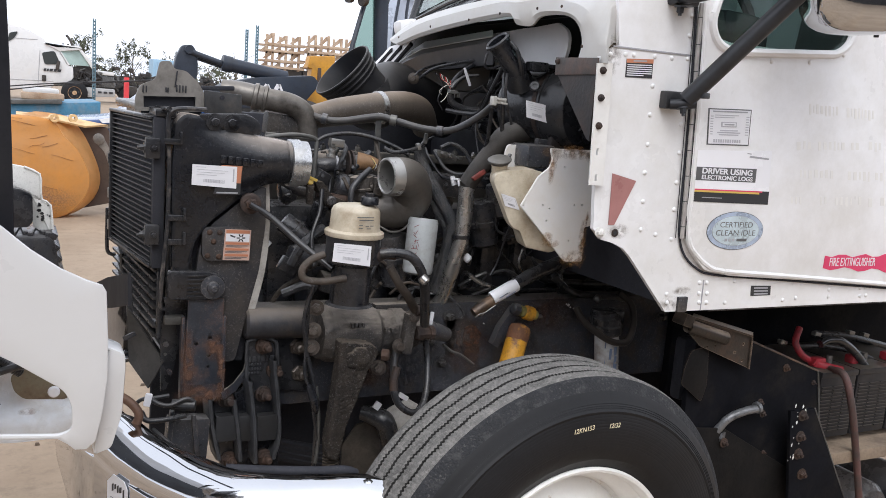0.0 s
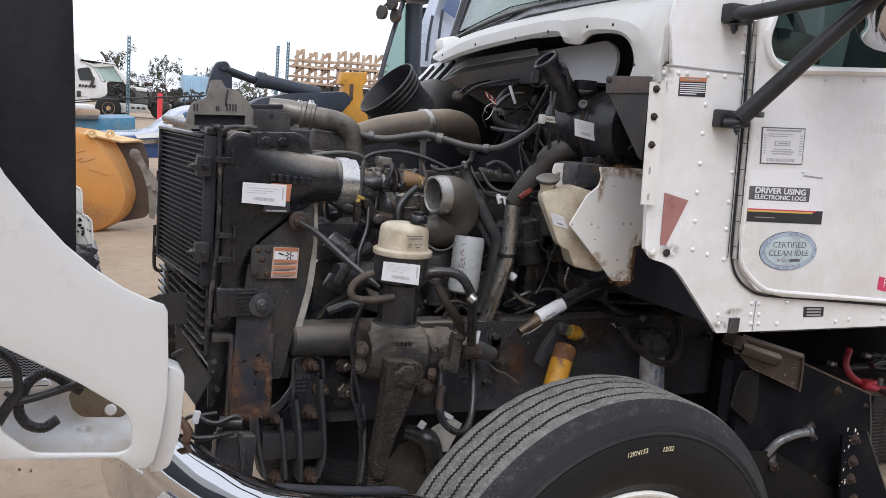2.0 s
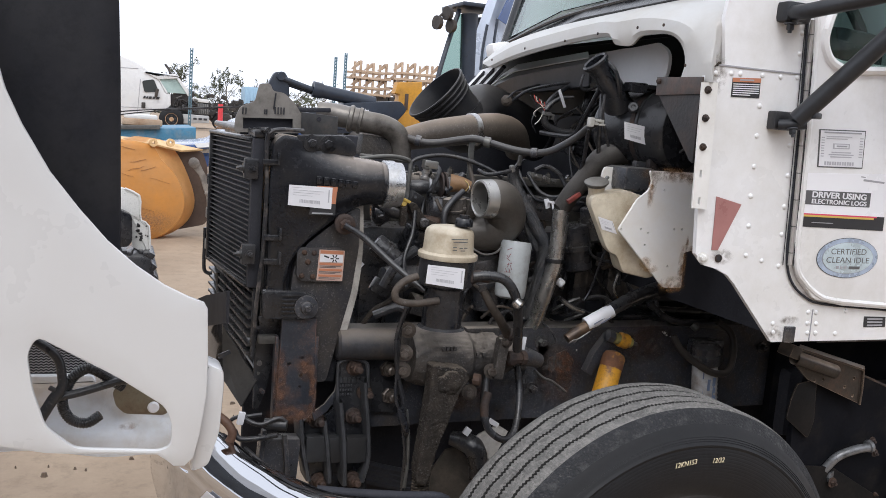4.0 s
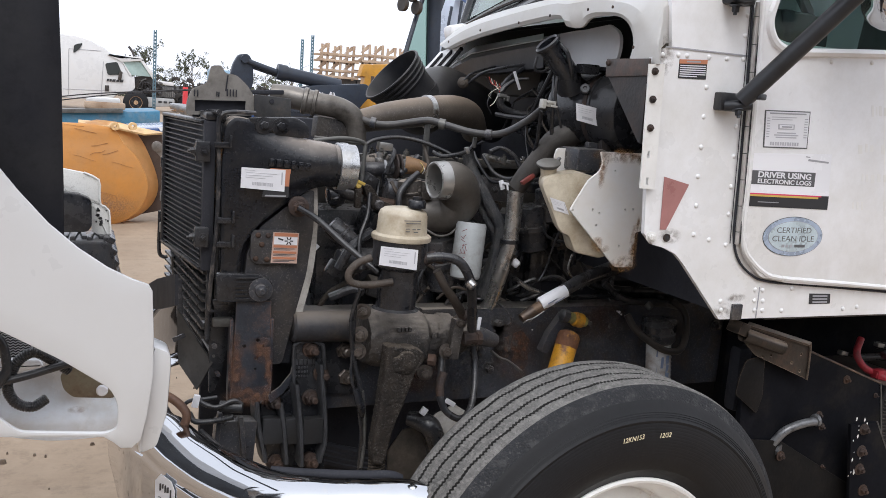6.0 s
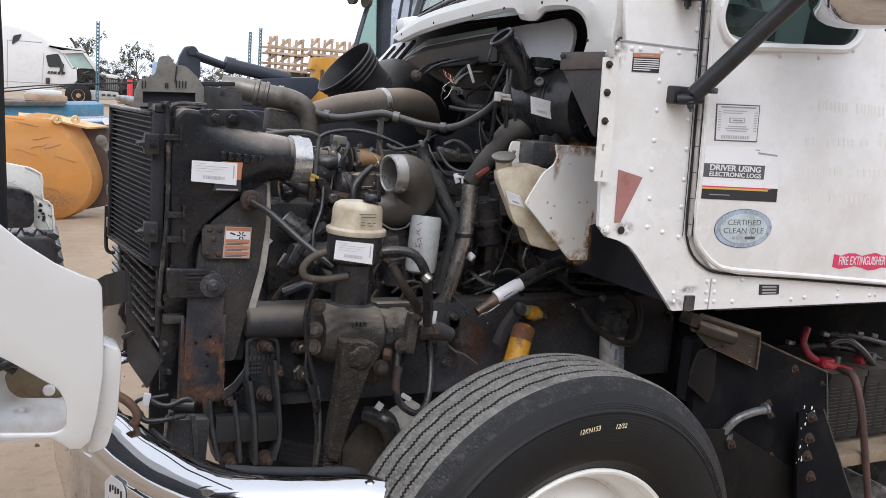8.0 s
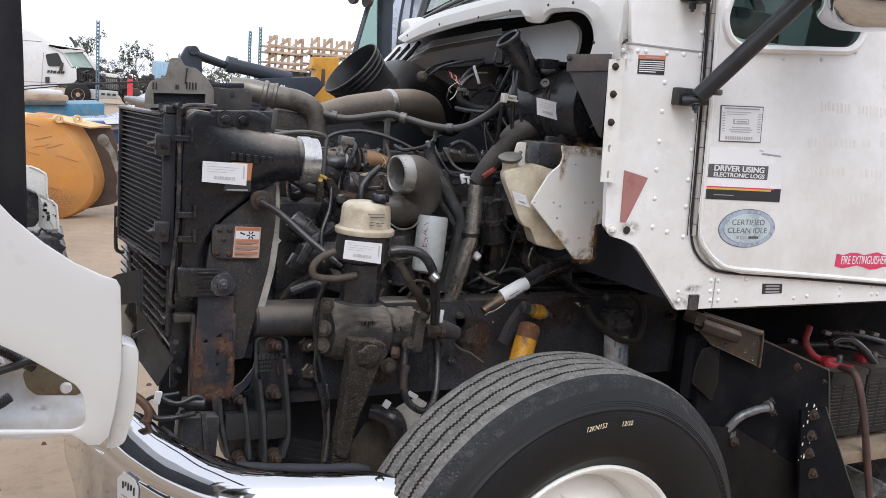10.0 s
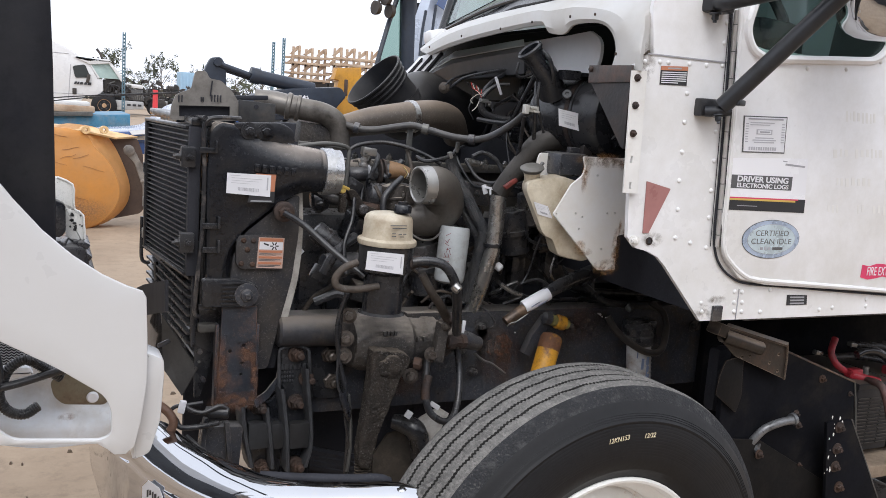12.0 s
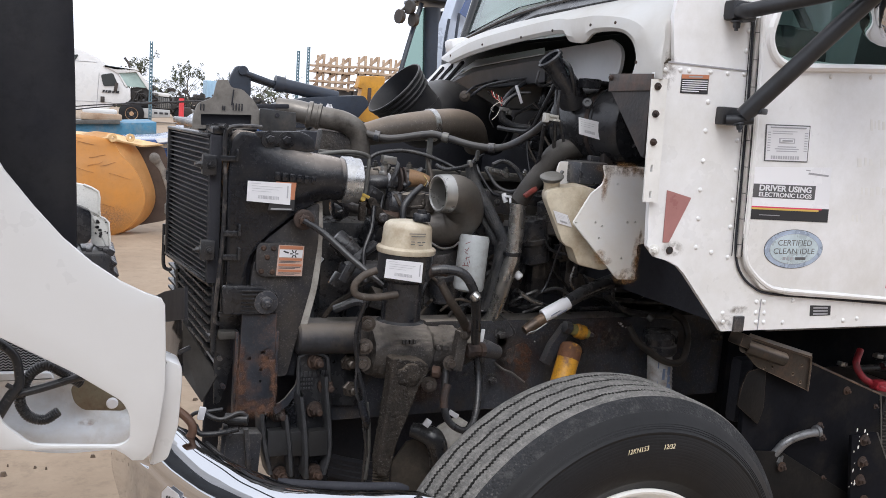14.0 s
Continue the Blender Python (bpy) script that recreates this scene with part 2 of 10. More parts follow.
def stain(name, col, strength=0.7):
    """Thin grime that fades out to the rim of its patch, broken up by noise."""
    m = bpy.data.materials.new(name)
    m.use_nodes = True
    nt = m.node_tree
    nt.nodes.clear()
    N, L = nt.nodes.new, nt.links.new
    out, mix, tr, bs = N("ShaderNodeOutputMaterial"), N("ShaderNodeMixShader"), N("ShaderNodeBsdfTransparent"), N("ShaderNodeBsdfDiffuse")
    bs.inputs["Color"].default_value = (*col, 1)
    tc, mp, gr, no = N("ShaderNodeTexCoord"), N("ShaderNodeMapping"), N("ShaderNodeTexGradient"), N("ShaderNodeTexNoise")
    gr.gradient_type = "SPHERICAL"
    mp.inputs["Location"].default_value = (-1, 0, -1)
    mp.inputs["Scale"].default_value = (2, 0, 2)
    L(tc.outputs["Generated"], mp.inputs["Vector"])
    L(mp.outputs[0], gr.inputs["Vector"])
    no.inputs["Scale"].default_value = 60
    no.inputs["Detail"].default_value = 8
    L(tc.outputs["Object"], no.inputs["Vector"])
    r1, r2, mu = N("ShaderNodeMapRange"), N("ShaderNodeMapRange"), N("ShaderNodeMath")
    mu.operation = "MULTIPLY"
    for r, lo, hi, top in ((r1, 0.0, 0.7, strength), (r2, 0.36, 0.74, 1.0)):
        r.inputs["From Min"].default_value = lo
        r.inputs["From Max"].default_value = hi
        r.inputs["To Max"].default_value = top
    L(gr.outputs["Fac"], r1.inputs["Value"])
    L(no.outputs["Fac"], r2.inputs["Value"])
    L(r1.outputs[0], mu.inputs[0])
    L(r2.outputs[0], mu.inputs[1])
    L(mu.outputs[0], mix.inputs[0])
    L(tr.outputs[0], mix.inputs[1])
    L(bs.outputs[0], mix.inputs[2])
    L(mix.outputs[0], out.inputs[0])
    return m


M_grimestain = stain("brown_grime_stain", (0.22, 0.18, 0.14), 0.5)
M_ruststain = stain("orange_rust_run", (0.44, 0.24, 0.1), 0.6)

# ---- geometry helpers
ORIGIN = {}


def thing(name, loc=(0, 0, 0), label="", category="", group="", kind=""):
    ob = new(name)
    ob.location = loc
    ob.empty_display_size = 0.1
    ORIGIN[ob.name] = Vector(loc)
    return tagged(ob, label, category, group, kind)


def adopt(ob, parent):
    ob.parent = parent
    ob.matrix_parent_inverse = Matrix.Translation(-ORIGIN.get(parent.name, Vector((0, 0, 0))))


def part(name, bm, material, parent=None, label="", smooth=38, kind=""):
    me = bpy.data.meshes.new(name)
    bm.normal_update()
    bm.to_mesh(me)
    bm.free()
    for mt in material if isinstance(material, (list, tuple)) else [material]:
        me.materials.append(mt)
    if smooth:
        me.polygons.foreach_set("use_smooth", [True] * len(me.polygons))
        me.set_sharp_from_angle(angle=radians(smooth))
    ob = new(name, me)
    if parent is not None:
        adopt(ob, parent)
    return tagged(ob, label, kind=kind)


def again(ob, m, parent=None):
    """Another part on the same mesh, at the pose m."""
    o = new(ob.name.split(".")[0], ob.data)
    adopt(o, parent or ob.parent)
    o.matrix_basis = m
    return o


def V(*a):
    return Vector(a)


def bmn():
    return bmesh.new()


def add(bm, verts, faces, mi=0):
    vs = [bm.verts.new(v) for v in verts]
    for f in faces:
        try:
            bm.faces.new([vs[i] for i in f]).material_index = mi
        except ValueError:
            pass
    return vs


def box(bm, c, s, rot=(0, 0, 0), bev=0.004, mi=0):
    r = bmesh.ops.create_cube(bm, size=1.0)
    vs = r["verts"]
    bmesh.ops.scale(bm, vec=s, verts=vs)
    if bev:
        es = list({e for v in vs for e in v.link_edges})
        rr = bmesh.ops.bevel(bm, geom=es, offset=min(bev, min(s) * 0.45), segments=2, affect="EDGES", profile=0.6)
        vs = list({v for f in rr["faces"] for v in f.verts} | {v for v in vs if v.is_valid})
    bmesh.ops.transform(bm, matrix=pose(*c, *rot), verts=vs)
    for f in {f for v in vs for f in v.link_faces}:
        f.material_index = mi
    return bm


def axes(d):
    d = Vector(d).normalized()
    u = d.orthogonal().normalized()
    return d, u, d.cross(u)


def lathe(bm, prof, a, axis, n=28, mi=0, close=True):
    """Turn a profile of (radius, height) about the axis through a."""
    d, u, w = axes(axis)
    a = Vector(a)
    rings = []
    for r, h in prof:
        rings.append([bm.verts.new(a + d * h + (u * math.cos(2 * math.pi * k / n) + w * math.sin(2 * math.pi * k / n)) * max(r, 1e-5)) for k in range(n)])
    for i in range(len(rings) - 1):
        for k in range(n):
            bm.faces.new((rings[i][k], rings[i][(k + 1) % n], rings[i + 1][(k + 1) % n], rings[i + 1][k])).material_index = mi
    if close:
        bm.faces.new(rings[0][::-1]).material_index = mi
        bm.faces.new(rings[-1]).material_index = mi
    return bm


def cyl(bm, a, b, r, r2=None, n=18, mi=0, bev=0.0):
    a, b = Vector(a), Vector(b)
    h = (b - a).length
    r2 = r if r2 is None else r2
    prof = [(r, 0), (r2, h)]
    if bev:
        prof = [(r - bev, 0), (r, bev), (r2, h - bev), (r2 - bev, h)]
    return lathe(bm, prof, a, b - a, n, mi)


def spline(pts, sub=6):
    p = [Vector(q) for q in pts]
    if len(p) < 3:
        return p
    p = [p[0] * 2 - p[1]] + p + [p[-1] * 2 - p[-2]]
    out = []
    for i in range(1, len(p) - 2):
        for k in range(sub):
            t = k / sub
            a, b, c, d = p[i - 1 : i + 3]
            out.append(0.5 * (2 * b + (c - a) * t + (2 * a - 5 * b + 4 * c - d) * t * t + (3 * b - a - 3 * c + d) * t ** 3))
    out.append(p[-2])
    return out


def tube(bm, pts, r, n=10, sub=6, rib=0.0, ribs=0, mi=0, open_end=False):
    """A hose along a smooth line; r is a number or a list along the given points; rib makes it corrugated."""
    q = spline(pts, sub)
    if ribs:
        L = [0.0]
        for i in range(1, len(q)):
            L.append(L[-1] + (q[i] - q[i - 1]).length)
        fine = []
        for k in range(ribs * 4 + 1):
            s = L[-1] * k / (ribs * 4)
            i = max(j for j in range(len(L)) if L[j] <= s + 1e-9)
            i = min(i, len(q) - 2)
            f = (s - L[i]) / max(L[i + 1] - L[i], 1e-9)
            fine.append(q[i].lerp(q[i + 1], f))
        q = fine
    m = len(q)
    rad = []
    for i in range(m):
        s = i / (m - 1)
        if isinstance(r, (list, tuple)):
            x = s * (len(r) - 1)
            j = min(int(x), len(r) - 2)
            rr = r[j] + (r[j + 1] - r[j]) * (x - j)
        else:
            rr = r
        if ribs:
            rr += rib * (1 if i % 4 in (1, 2) else -1)
        rad.append(rr)
    t0 = (q[1] - q[0]).normalized()
    u = t0.orthogonal().normalized()
    rings = []
    for i in range(m):
        t = (q[min(i + 1, m - 1)] - q[max(i - 1, 0)]).normalized()
        u = (u - t * u.dot(t)).normalized()
        w = t.cross(u)
        rings.append([bm.verts.new(q[i] + (u * math.cos(2 * math.pi * k / n) + w * math.sin(2 * math.pi * k / n)) * rad[i]) for k in range(n)])
    for i in range(m - 1):
        for k in range(n):
            bm.faces.new((rings[i][k], rings[i][(k + 1) % n], rings[i + 1][(k + 1) % n], rings[i + 1][k])).material_index = mi
    if not open_end:
        bm.faces.new(rings[0][::-1]).material_index = mi
        bm.faces.new(rings[-1]).material_index = mi
    return bm


def rounded(poly, r=0.01, seg=3):
    """A 2D outline with its corners rounded; r is one radius or one a corner."""
    out = []
    n = len(poly)
    for i in range(n):
        p, a, b = Vector(poly[i]), Vector(poly[i - 1]), Vector(poly[(i + 1) % n])
        rr = r[i] if isinstance(r, (list, tuple)) else r
        rr = min(rr, (a - p).length * 0.45, (b - p).length * 0.45)
        if rr < 1e-4:
            out.append(tuple(p))
            continue
        s, e = p + (a - p).normalized() * rr, p + (b - p).normalized() * rr
        for k in range(seg + 1):
            t = k / seg
            q = s * (1 - t) ** 2 + p * 2 * t * (1 - t) + e * t * t
            out.append((q[0], q[1]))
    return out


def slab(bm, poly, a, b, plane="y", holes=(), mi=0, bev=0.0):
    """A plate with a 2D outline, between two values of the axis it is square to; holes are outlines cut through it."""
    put = {"y": lambda p, v: (p[0], v, p[1]), "x": lambda p, v: (v, p[0], p[1]), "z": lambda p, v: (p[0], p[1], v)}[plane]
    made = []
    for v in (a, b):
        es, loops = [], []
        for o in (poly, *holes):
            vs = [bm.verts.new(put(p, v)) for p in o]
            loops.append(vs)
            es += [bm.edges.new((vs[i], vs[(i + 1) % len(vs)])) for i in range(len(vs))]
        if holes:
            g = bmesh.ops.triangle_fill(bm, use_beauty=True, use_dissolve=False, edges=es)["geom"]
            fs = [f for f in g if isinstance(f, bmesh.types.BMFace)]
        else:
            fs = [bm.faces.new(loops[0])]
        for f in fs:
            f.material_index = mi
        made.append((loops, fs))
    rim = []
    for la, lb in zip(made[0][0], made[1][0]):
        for i in range(len(la)):
            f = bm.faces.new((la[i], la[(i + 1) % len(la)], lb[(i + 1) % len(la)], lb[i]))
            f.material_index = mi
            rim.append(f)
    fs = made[0][1] + made[1][1] + rim
    bmesh.ops.recalc_face_normals(bm, faces=fs)
    if bev:
        keep = set(rim)
        es = [e for f in rim for e in f.edges if sum(g in keep for g in e.link_faces) == 1]
        bmesh.ops.bevel(bm, geom=list(set(es)), offset=bev, segments=2, affect="EDGES", profile=0.6)
    return bm


def loft(bm, rows, closed=False, mi=0, thick=0.0):
    """A skin over rows of points of equal number."""
    vs = [[bm.verts.new(p) for p in row] for row in rows]
    n = len(rows[0])
    for i in range(len(rows) - 1):
        for k in range(n if closed else n - 1):
            bm.faces.new((vs[i][k], vs[i][(k + 1) % n], vs[i + 1][(k + 1) % n], vs[i + 1][k])).material_index = mi
    if thick:
        bm.normal_update()
        bmesh.ops.solidify(bm, geom=bm.faces[:], thickness=thick)
    return bm


def bolt(bm, p, d, r=0.012, h=0.012, mi=0, washer=1.6):
    p, d = Vector(p), Vector(d).normalized()
    if washer:
        lathe(bm, [(r * washer, 0), (r * washer, 0.003)], p, d, 14, mi)
    lathe(bm, [(r, 0.003), (r, h), (r * 0.85, h + 0.002)], p, d, 6, mi)
    lathe(bm, [(r * 0.5, h), (r * 0.5, h + 0.008)], p, d, 8, mi)


def rough(bm, amount, scale=30.0, cuts=2, longest=0.02):
    """Breaks up smooth faces with fine uneven relief."""
    for _ in range(cuts):
        bmesh.ops.triangulate(bm, faces=bm.faces[:])
        es = [e for e in bm.edges if e.calc_length() > longest]
        if es:
            bmesh.ops.subdivide_edges(bm, edges=es, cuts=1)
    bm.normal_update()
    for v in bm.verts:
        q = v.co * scale
        v.co += v.normal * amount * (noise.noise(q) + 0.5 * noise.noise(q * 2.7))
    return bm


def text(name, words, size, m, material, parent, label="", depth=0.0004, align="LEFT", bold=0.0):
    """Lettering in the built-in font, turned into a mesh."""
    cu = bpy.data.curves.new(name, "FONT")
    cu.body, cu.size, cu.extrude, cu.align_x, cu.offset = words, size, depth, align, bold
    tmp = bpy.data.objects.new(name, cu)
    me = bpy.data.meshes.new_from_object(tmp)
    bpy.data.objects.remove(tmp)
    me.transform(m)
    me.materials.clear()
    me.materials.append(material)
    ob = new(name, me)
    adopt(ob, parent)
    return tagged(ob, label)


def side(x, y, z, rz=0.0, sx=1.0, lean=0.0):
    """The pose of lettering on a face that looks at -y; it reads along +x."""
    return pose(x, y, z, 90 + lean, 0, 0) @ pose(0, 0, 0, 0, 0, rz) @ Matrix.Diagonal((sx, 1, 1, 1))

# ---- the yard
M_ground = mat("dusty_concrete_yard", (0.37, 0.285, 0.205), 0.9, var=0.16, scale=0.7, bump=0.35, bscale=45, dirt=(0.235, 0.17, 0.118), dirt_amt=0.4, dscale=1.1, sharp=0.2)


def ground():
    bm = bmn()
    n = 60
    rnd = random.Random(3)
    def w(i):
        s = (i / n) * 2 - 1
        return math.copysign(abs(s) ** 3.2, s) * 900
    vs = [[bm.verts.new((w(i) + 1, w(j) + 2, (rnd.random() - 0.5) * 0.012 if abs(w(i)) < 30 and abs(w(j)) < 40 else 0)) for j in range(n + 1)] for i in range(n + 1)]
    for i in range(n):
        for j in range(n):
            bm.faces.new((vs[i][j], vs[i + 1][j], vs[i + 1][j + 1], vs[i][j + 1]))
    tagged(part("ground", bm, M_ground, None, "tan dusty concrete and dirt yard under the vehicles"), category="ground", kind="structure")


ground()


def wall_behind():
    """An unseen plain wall at the back, added to darken reflections and front light."""
    bm = bmn()
    for k in range(60):
        box(bm, (-30 + k * 1.0, -13.0, 2.7), (0.96, 0.12, 5.4), bev=0.02)
    box(bm, (0, -13.1, 2.7), (62, 0.1, 5.4), bev=0)
    tagged(part("unseen_wall", bm, mat("grey_brown_sheet_wall", (0.05, 0.05, 0.052), 0.6, var=0.15, scale=0.8, bump=0.05, dirt=(0.035, 0.034, 0.034), dirt_amt=0.3, dscale=0.6), None, "unseen dark sheet wall added to darken what the truck reflects"), category="wall", kind="structure")


wall_behind()


def litter():
    """Small stones and bits of dry leaf lying on the yard."""
    rnd = random.Random(21)
    bm = bmn()
    for k in range(260):
        x, y = -1.4 + rnd.random() * 2.4, 0.1 + rnd.random() ** 1.4 * 4.2
        s = 0.004 + rnd.random() ** 3 * 0.02
        a = rnd.random() * 6.28
        n = rnd.choice((4, 5, 6))
        low = [(x + math.cos(a + i * 6.283 / n) * s * (0.7 + rnd.random() * 0.6), y + math.sin(a + i * 6.283 / n) * s * (0.5 + rnd.random() * 0.6), -0.004) for i in range(n)]
        h = s * (0.15 + rnd.random() * 0.7) + 0.004
        top = [(x + (p[0] - x) * 0.6, y + (p[1] - y) * 0.6, h) for p in low]
        add(bm, low + top, [range(n, 2 * n)] + [(i, (i + 1) % n, n + (i + 1) % n, n + i) for i in range(n)])
    tagged(part("gravel", bm, mat("brown_grey_grit", (0.16, 0.12, 0.09), 0.9, var=0.5, scale=3, bump=0.2), None, "scattered small stones and leaf litter on the ground", smooth=0), category="gravel", kind="stuff")


litter()

# ---- the white truck with its bonnet tipped forward
truck = thing("semi_truck", (1.13, 1.2, 0), "white conventional semi truck, bonnet tipped open, engine bay stripped and dirty", "truck")


def wheel():
    ax = V(-math.sin(radians(3.8)), math.cos(radians(3.8)), 0)
    hub = V(1.128, 0.14, 0.5) - ax * 0.14
    d, u, w = ax, V(0, 0, 1), ax.cross(V(0, 0, 1))
    grooves = [0.083, 0.122, 0.161, 0.200]
    prof = [(0.300, 0.034, 0, 0), (0.312, 0.026, 0, 0), (0.33, 0.014, 0, 0), (0.332, 0.012, 0, 0), (0.36, 0.004, 0, 0)] + [(0.366 + 0.0009 * k, 0.0032 - 0.0000045 * k * (80 - k) * 0.5 + (0.0003 if k % 8 in (2, 3) else 0), 0, 0) for k in range(80)] + [(0.44, 0.004, 0, 0),
            (0.442, 0.0025, 0, 0), (0.446, 0.0025, 0, 0), (0.448, 0.006, 0, 0), (0.452, 0.0088, 0, 0), (0.4528, 0.0078, 0, 0), (0.4565, 0.0104, 0, 0), (0.4573, 0.0094, 0, 0), (0.461, 0.0124, 0, 0), (0.4618, 0.0115, 0, 0), (0.468, 0.016, 0, 0), (0.476, 0.0205, 0, 0), (0.485, 0.027, 0, 0), (0.491, 0.032, 0, 1), (0.505, 0.042, 0, 1), (0.5115, 0.052, 0, 1)]
    for g in grooves:
        prof += [(0.515, g - 0.0195, 0, 2), (0.5165, g - 0.012, 0, 2), (0.5146, g - 0.004, 1, 2), (0.507, g - 0.002, 2, 3), (0.507, g + 0.002, 2, 3), (0.5146, g + 0.004, 1, 2), (0.5165, g + 0.012, 0, 2)]
    prof += [(0.5115, 0.232, 0, 1), (0.505, 0.24, 0, 1), (0.48, 0.258, 0, 0), (0.40, 0.28, 0, 0), (0.33, 0.266, 0, 0), (0.3, 0.246, 0, 0)]
    n = 1400
    bm = bmn()
    rings = []
    for r, h, z, mi in prof:
        ring = []
        for k in range(n):
            a = 2 * math.pi * k / n
            dh = 0.0016 * math.sin(k * math.pi / 15 + h * 40) + (0.0017 if k % 4 > 1 else -0.0012) * (z == 1) if z else 0
            rr = r + (0.0007 * math.sin(k * 1.7 + h * 90) if mi == 2 else 0)
            ring.append(bm.verts.new(hub + d * (h + dh) + (u * math.cos(a) + w * math.sin(a)) * rr))
        rings.append(ring)
    for i in range(len(prof) - 1):
        a, b = prof[i][3], prof[i + 1][3]
        mi = 3 if 3 in (a, b) else max(a, b) if not (a == 1 and b == 2) else 2
        for k in range(n):
            bm.faces.new((rings[i][k], rings[i + 1][k], rings[i + 1][(k + 1) % n], rings[i][(k + 1) % n])).material_index = mi
    bmesh.ops.recalc_face_normals(bm, faces=bm.faces[:])
    wh = part("wheel", bmn_hub(hub, ax), M_rim, truck, "white painted steel front wheel with rust specks")
    part("tyre", bm, [M_side, M_shoulder, M_tread, M_groove], wh, "worn black ribbed truck tyre with yellow chalk marks", smooth=50)
    # chalk marks on the sidewall
    M_chalk = mat("yellow_chalk", (0.74, 0.64, 0.44), 0.8, var=0.3, scale=60, bump=0.0)
    m0 = Matrix.Translation(hub) @ Matrix.Rotation(radians(3.8), 4, "Z") @ pose(0, 0, 0, 90, 0, 0)
    text("chalk_mark", "12KN153", 0.0155, m0 @ pose(-0.056, 0.404, 0.002, 0, 0, 5) @ Matrix(((0.95, 0.2, 0, 0), (0, 1, 0, 0), (0, 0, 1, 0), (0, 0, 0, 1))), M_chalk, wh)
    text("chalk_mark", "12/32", 0.0155, m0 @ pose(0.042, 0.406, 0.002, 0, 0, -1) @ Matrix(((0.95, 0.2, 0, 0), (0, 1, 0, 0), (0, 0, 1, 0), (0, 0, 0, 1))), M_chalk, wh)
    return hub, ax


def bmn_hub(hub, ax):
    bm = bmn()
    prof = [(0.30, 0.05), (0.307, 0.034), (0.307, 0.026), (0.302, 0.021), (0.296, 0.023), (0.291, 0.034), (0.288, 0.052), (0.272, 0.066), (0.262, 0.085), (0.26, 0.11), (0.252, 0.118), (0.243, 0.11), (0.2, 0.085), (0.172, 0.066), (0.165, 0.065), (0.12, 0.064), (0.118, 0.02), (0.108, 0.012), (0.0, 0.012)]
    lathe(bm, prof, hub, ax, 72, close=False)
    for k in range(10):
        a = 2 * math.pi * k / 10
        d, u, w = axes(ax)
        bolt(bm, hub + ax * 0.066 + (u * math.cos(a) + w * math.sin(a)) * 0.143, -ax, 0.017, 0.03, washer=0)
    bmesh.ops.recalc_face_normals(bm, faces=bm.faces[:])
    return bm


wheel()


